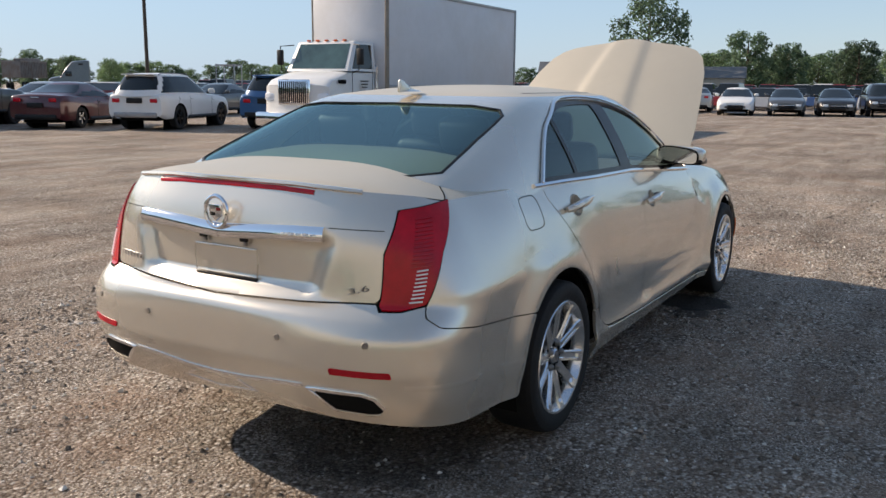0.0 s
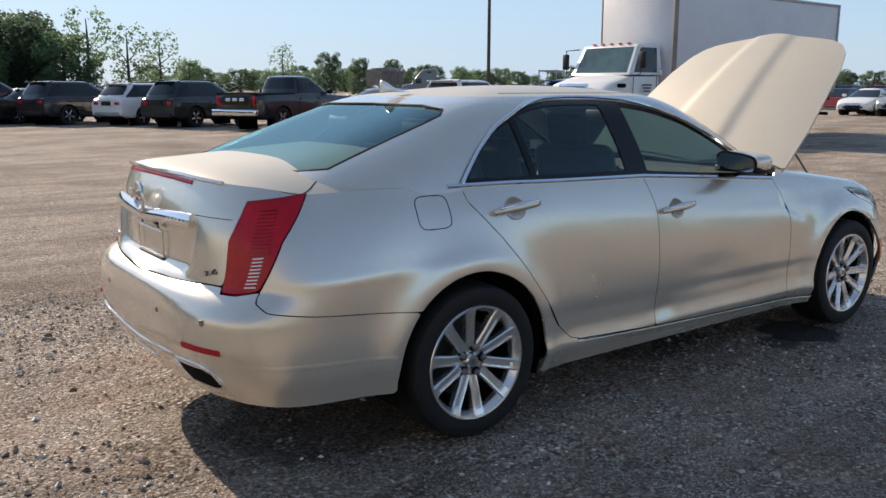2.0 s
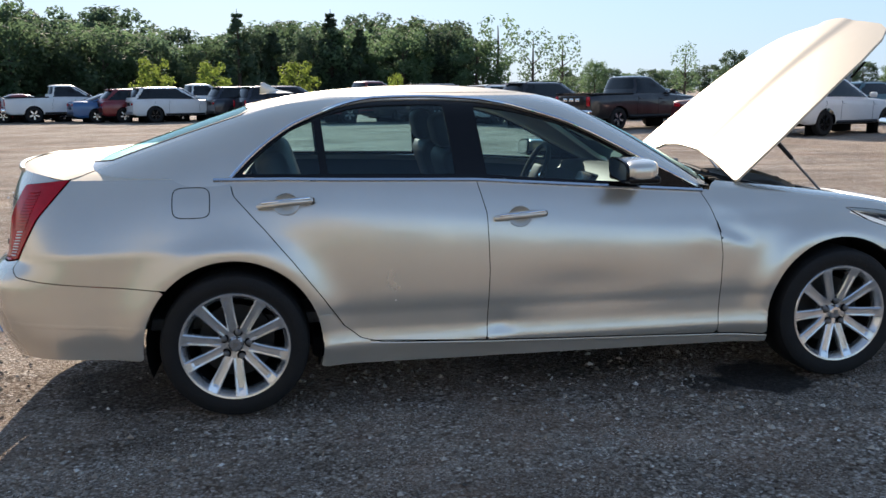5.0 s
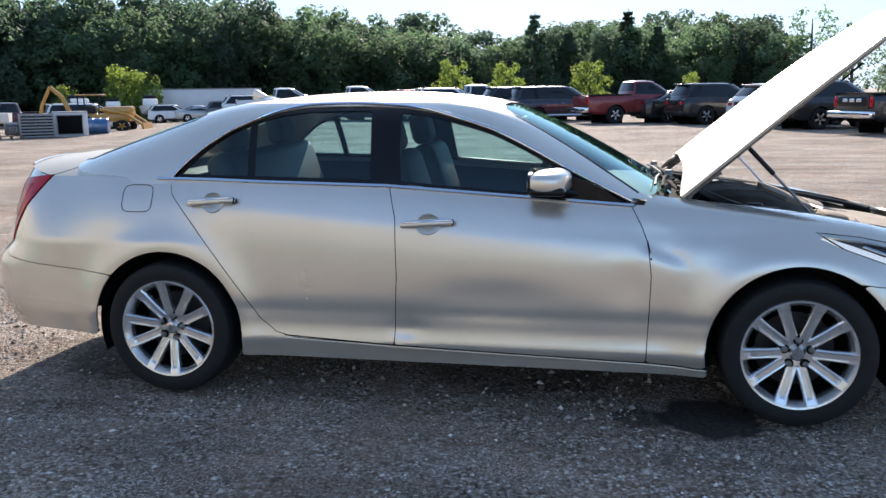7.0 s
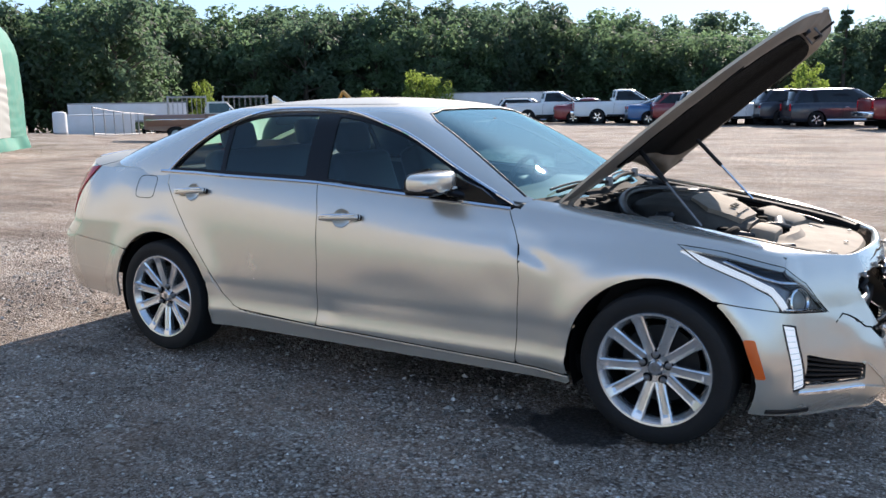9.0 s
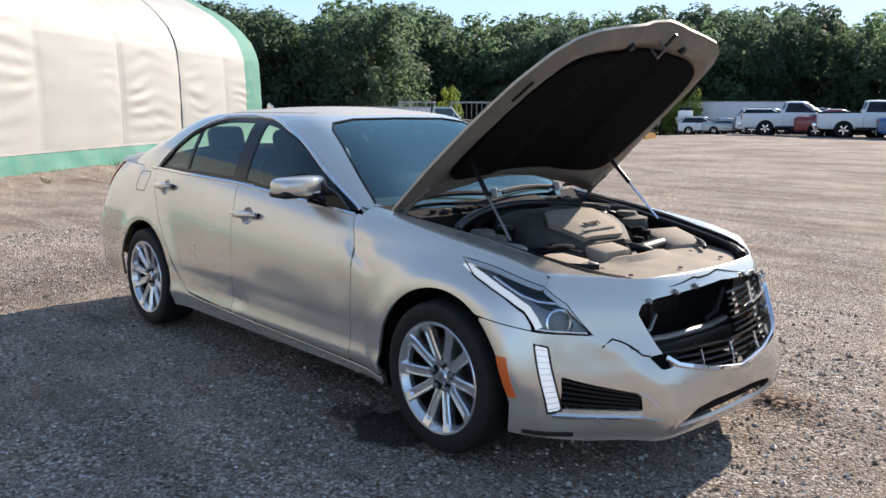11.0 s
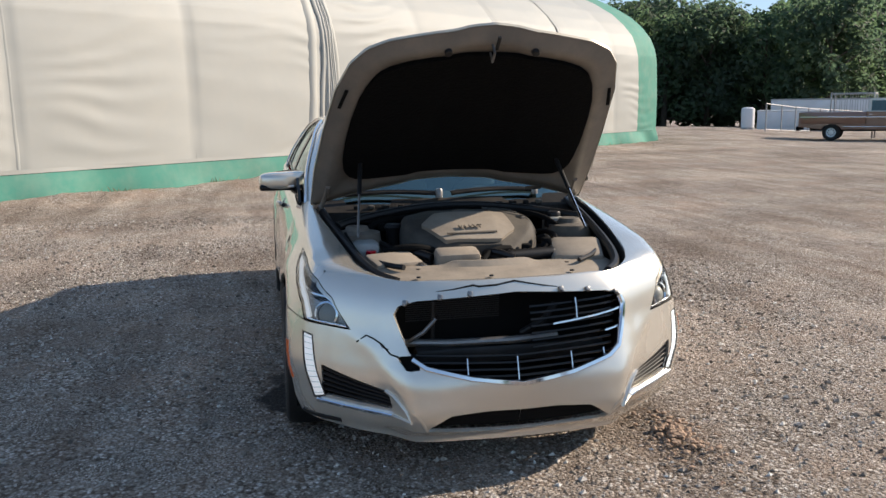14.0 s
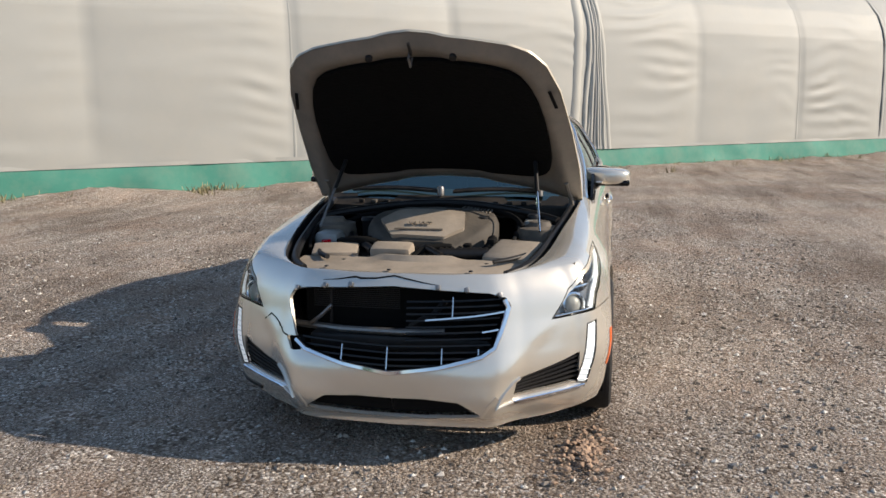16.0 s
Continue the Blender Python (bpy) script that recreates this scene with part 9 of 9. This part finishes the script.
# ---- crowd of far cars ----
def far_cars():
    rng = random.Random(5)
    bv, bf, cv, cf = [], [], [], []

    def hexa(vs, fs, lo, hi):
        i = len(vs)
        vs += lo + hi
        fs += [(i, i + 3, i + 2, i + 1), (i + 4, i + 5, i + 6, i + 7)] + [(i + k, i + (k + 1) % 4, i + 4 + (k + 1) % 4, i + 4 + k) for k in range(4)]

    spots = [(55 + 5.6 * r + rng.uniform(-0.6, 0.6), -12 + 2.9 * c + rng.uniform(-0.4, 0.4), 190 + rng.uniform(-8, 8)) for r in range(13) for c in range(26)]
    spots += [(28 + 7 * r + 3.2 * c, 44 + 6 * r - 1.2 * c + rng.uniform(-1, 1), 25) for r in range(5) for c in range(9)]
    for x, y, hd in spots:
        if rng.random() < 0.12:
            continue
        m = pose(x, y, ground_z(x, y), 0, 0, hd)
        tall = rng.random() < 0.4
        H = 1.75 if tall else 1.45
        hexa(bv, bf, [tuple(m @ Vector(p)) for p in ((-2.3, -0.9, 0.28), (2.3, -0.9, 0.28), (2.3, 0.9, 0.28), (-2.3, 0.9, 0.28))], [tuple(m @ Vector(p)) for p in ((-2.2, -0.84, 0.95), (2.1, -0.84, 0.82), (2.1, 0.84, 0.82), (-2.2, 0.84, 0.95))])
        hexa(cv, cf, [tuple(m @ Vector(p)) for p in ((-2.0, -0.8, 0.92), (1.0, -0.8, 0.88), (1.0, 0.8, 0.88), (-2.0, 0.8, 0.92))], [tuple(m @ Vector(p)) for p in ((-1.7 if tall else -1.1, -0.62, H - 0.06), (0.2, -0.62, H - 0.06), (0.2, 0.62, H - 0.06), (-1.7 if tall else -1.1, 0.62, H - 0.06))])
        hexa(bv, bf, [tuple(m @ Vector(p)) for p in ((-1.7 if tall else -1.1, -0.62, H - 0.05), (0.2, -0.62, H - 0.05), (0.2, 0.62, H - 0.05), (-1.7 if tall else -1.1, 0.62, H - 0.05))], [tuple(m @ Vector(p)) for p in ((-1.5 if tall else -1.0, -0.5, H), (0.1, -0.5, H), (0.1, 0.5, H), (-1.5 if tall else -1.0, 0.5, H))])
    m = bpy.data.materials.new("mixed_car_paint")
    m.use_nodes = True
    n, l = m.node_tree.nodes, m.node_tree.links
    g, r = n.new("ShaderNodeNewGeometry"), n.new("ShaderNodeValToRGB")
    r.color_ramp.interpolation = "CONSTANT"
    for k, c in enumerate(((0.75, 0.75, 0.73), (0.40, 0.41, 0.42), (0.02, 0.02, 0.022), (0.10, 0.11, 0.13), (0.22, 0.02, 0.02), (0.70, 0.69, 0.66), (0.05, 0.09, 0.2), (0.3, 0.28, 0.25))):
        e = r.color_ramp.elements[k] if k < 2 else r.color_ramp.elements.new(0.5)
        e.position, e.color = k / 8, (*c, 1)
    l.new(g.outputs["Random Per Island"], r.inputs["Fac"])
    l.new(r.outputs["Color"], n["Principled BSDF"].inputs["Base Color"])
    n["Principled BSDF"].inputs["Roughness"].default_value = 0.3
    t = thing("far_parked_cars", None, "crowd of parked cars far across the lot", "cars", kind="stuff")
    obj("car_bodies", bv, bf, m, t, smooth=False)
    obj("car_cabins", cv, cf, GLASS_FAR, t, smooth=False)


far_cars()

# ---- trees ----
def leaf_cloud(rng, clumps, per, leaf, spread):
    """Leaves set round clump centres: verts and faces of small bent quads."""
    verts, faces = [], []
    for c, rad in clumps:
        for _ in range(per):
            d = Vector((rng.gauss(0, 1), rng.gauss(0, 1), rng.gauss(0, 0.8)))
            d = d.normalized() * rad * (0.55 + 0.5 * rng.random()) * spread
            p = Vector(c) + d
            n = (d.normalized() + Vector((rng.uniform(-0.7, 0.7), rng.uniform(-0.7, 0.7), rng.uniform(-0.2, 0.9)))).normalized()
            a = n.orthogonal().normalized()
            a = Matrix.Rotation(rng.uniform(0, 6.28), 3, n) @ a
            b = n.cross(a)
            s = leaf * rng.uniform(0.6, 1.35)
            i = len(verts)
            verts += [p - a * s, p + b * s * 0.6 - n * s * 0.2, p + a * s, p - b * s * 0.6 - n * s * 0.15]
            faces.append((i, i + 1, i + 2, i + 3))
    return verts, faces


def limb_mesh(bm, a, b, r0, r1, rng, seg=7):
    mid = Vector(a).lerp(Vector(b), 0.5) + Vector((rng.uniform(-0.2, 0.2), rng.uniform(-0.2, 0.2), 0.1))
    tube_bm([a, mid, b], [r0, (r0 + r1) / 2, r1], seg, bm)


def broad_tree(seed, height, width, leafm, per=84, leaf=0.35, gaps=0.0, label="tall leafy tree at the edge of the yard"):
    rng = random.Random(seed)
    t = thing("tree", None, label, "tree", "trees along the yard")
    bm = bmesh.new()
    tube_bm([(0, 0, -0.6), (0.1, 0, height * 0.3), (-0.1, 0.1, height * 0.62), (0.05, 0, height * 0.85)], [height * 0.026, height * 0.02, height * 0.012, height * 0.005], 9, bm)
    clumps = []
    n = 64
    for k in range(n):
        h = 0.08 + 0.88 * (k + rng.random()) / n
        prof = min(1.0, 0.62 + 1.2 * h) * max(0.0, 1 - max(0.0, (h - 0.52) / 0.50) ** 2.2) ** 0.5
        a = 2.4 * k + rng.uniform(-0.6, 0.6)
        r = width / 2 * prof * math.sqrt(rng.uniform(0.12, 1.0))
        p = (r * math.cos(a), r * math.sin(a), height * h + rng.uniform(-0.3, 0.3))
        if rng.random() < gaps:
            continue
        clumps.append((p, width * rng.uniform(0.10, 0.17)))
        if k % 4 == 0:
            limb_mesh(bm, (0, 0, height * h * 0.72), p, height * 0.009, height * 0.002, rng, 5)
    part("trunk", bm, M["bark"], t)
    v, f = leaf_cloud(rng, clumps, per, leaf, 1.0)
    obj("crown", v, f, leafm, t, smooth=False)
    return t


def fir_tree(seed, height, width):
    rng = random.Random(seed)
    t = thing("fir_tree", None, "tall dark fir tree above the wood", "tree", "trees along the yard")
    bm = bmesh.new()
    tube_bm([(0, 0, -0.6), (0, 0, height * 0.5), (0, 0, height)], [height * 0.018, height * 0.012, 0.03], 8, bm)
    clumps = []
    for k in range(22):
        h = 0.10 + 0.88 * k / 22
        r = width / 2 * (1 - h) ** 0.8
        for j in range(6):
            a = rng.uniform(0, 6.283)
            rr = r * rng.uniform(0.5, 1.05)
            p = (rr * math.cos(a), rr * math.sin(a), height * h - 0.25 * rr)
            clumps.append((p, 0.25 + r * 0.25))
            if j < 2:
                limb_mesh(bm, (0, 0, height * h), p, 0.05, 0.015, rng, 4)
    part("trunk", bm, M["bark"], t)
    v, f = leaf_cloud(rng, clumps, 30, 0.30, 1.0)
    obj("crown", v, f, M["leaf_dark"], t, smooth=False)
    return t


kinds = [broad_tree(11, 16.0, 13.0, M["leaf"]), broad_tree(12, 17.5, 11.5, M["leaf_dark"]), broad_tree(13, 15.0, 13.5, M["leaf"]), broad_tree(14, 16.5, 11.0, M["leaf_dark"], gaps=0.12)]
light_bush = broad_tree(21, 6.0, 5.6, M["leaf_light"], per=40, leaf=0.20, gaps=0.3, label="light green young tree before the wood")
thin_tree = broad_tree(22, 11.0, 6.0, M["leaf"], per=16, leaf=0.24, gaps=0.3, label="thin open tree against the sky")
firs = [fir_tree(31, 19.0, 8.5), fir_tree(32, 17.0, 8.0)]
big_tree = broad_tree(41, 17.0, 13.0, M["leaf_dark"], per=80, leaf=0.32, label="single large tree beyond the parked cars")
used = set()


def plant(kind, az, dist, scale=1.0, turn=0.0, wide=1.0):
    """Stands a copy of a tree at an azimuth (degrees from ahead of the sedan towards its left) and distance from the sedan."""
    x, y = dist * math.cos(radians(az)), dist * math.sin(radians(az))
    m = pose(x, y, ground_z(x, y), 0, 0, turn) @ Matrix.Diagonal((scale * wide, scale * wide, scale, 1))
    if kind not in used:
        used.add(kind)
        kind.matrix_world = m
        return kind
    c = copy_thing(kind, Matrix.Identity(4))
    c.matrix_basis = m
    return c


rng = random.Random(77)
# the wood: a wall of trees from the north-east round to the fabric building
# height of the tree tops above the yard, by azimuth, at 118 m
wood_top = spline([78, 84, 88, 95, 98, 102, 107, 110.5, 113, 125, 128, 134, 140, 168], [9.6, 10.8, 11.2, 9.1, 8.6, 11.0, 11.2, 12.7, 13.1, 13.3, 13.4, 13.2, 14.6, 16.0])
az = 78.0
while az < 168:
    for ring, d0 in enumerate((118, 127, 138)):
        near = 0.74 if az > 143 else 1.0
        spot = az + rng.uniform(-0.8, 0.8) + ring * 0.9
        d = (d0 + rng.uniform(-3, 3)) * near
        drop = ground_z(d * math.cos(radians(spot)), d * math.sin(radians(spot)))
        tall = (float(wood_top(spot)) - 1.45) * d / 118 + 1.45 - drop + 0.9
        sc = tall / 16.6 * rng.uniform(0.84, 1.03) * (0.93 if ring == 0 else 1.0)
        plant(kinds[rng.randrange(4)], spot, d, sc, rng.uniform(0, 360), rng.uniform(1.0, 1.3))
    az += 3.1
for a, d, s, k in ((94.6, 112, 1.0, 0), (92.4, 116, 0.98, 1), (88.4, 118, 1.02, 0), (95.6, 118, 0.85, 1), (128.5, 120, 1.12, 0), (86.5, 118, 0.95, 1)):
    plant(firs[k], a, d, s * 0.72, a * 7, 1.35)
for a, d, s in ((125.8, 98, 0.72), (122.4, 100, 1.05), (121.2, 101, 0.95), (100.2, 102, 1.1), (90.8, 100, 0.95), (84.0, 96, 0.62), (137.0, 96, 0.9), (96.5, 100, 1.0), (113.0, 96, 0.45)):
    plant(light_bush, a, d, s, a * 5, 0.55 + 0.5 * ((a * 7.3) % 1.0))
# lower trees to the east of the wood
for a, d, s in ((74.6, 122, 0.95), (72.6, 126, 0.9), (64.6, 150, 0.85), (77.0, 116, 1.1)):
    plant(thin_tree, a, d, s, a * 11)
for a, d, s in ((61.5, 150, 0.44), (59.5, 152, 0.41), (57.2, 165, 0.40), (55.0, 175, 0.38), (52.5, 200, 0.40), (70.5, 190, 0.5)):
    plant(kinds[int(a) % 4], a, d, s, a * 13)
az = 2.0
while az < 74:
    for ring in range(2):
        d = (300 if az > 19 else 215) + 28 * ring
        plant(kinds[rng.randrange(4)], az + rng.uniform(-0.5, 0.5) + ring, d + rng.uniform(-15, 15), (rng.uniform(0.36, 0.54) if az > 19 else rng.uniform(0.48, 0.64)) + 0.05 * ring, rng.uniform(0, 360), 1.7)
    az += 2.6
plant(big_tree, 17.2, 150, 0.98, 10)
for a, d, s in ((11.0, 165, 0.66), (8.6, 170, 0.55), (4.5, 160, 0.54), (1.5, 150, 0.55)):
    plant(kinds[int(a * 3) % 4], a, d, s, a * 40, 1.2)
# unseen trees added on the far side behind the walk, only for reflections
for k in range(26):
    plant(kinds[k % 4], 190 + 6.2 * k, 150 + 10 * (k % 3), 0.9, 37 * k, 1.3)
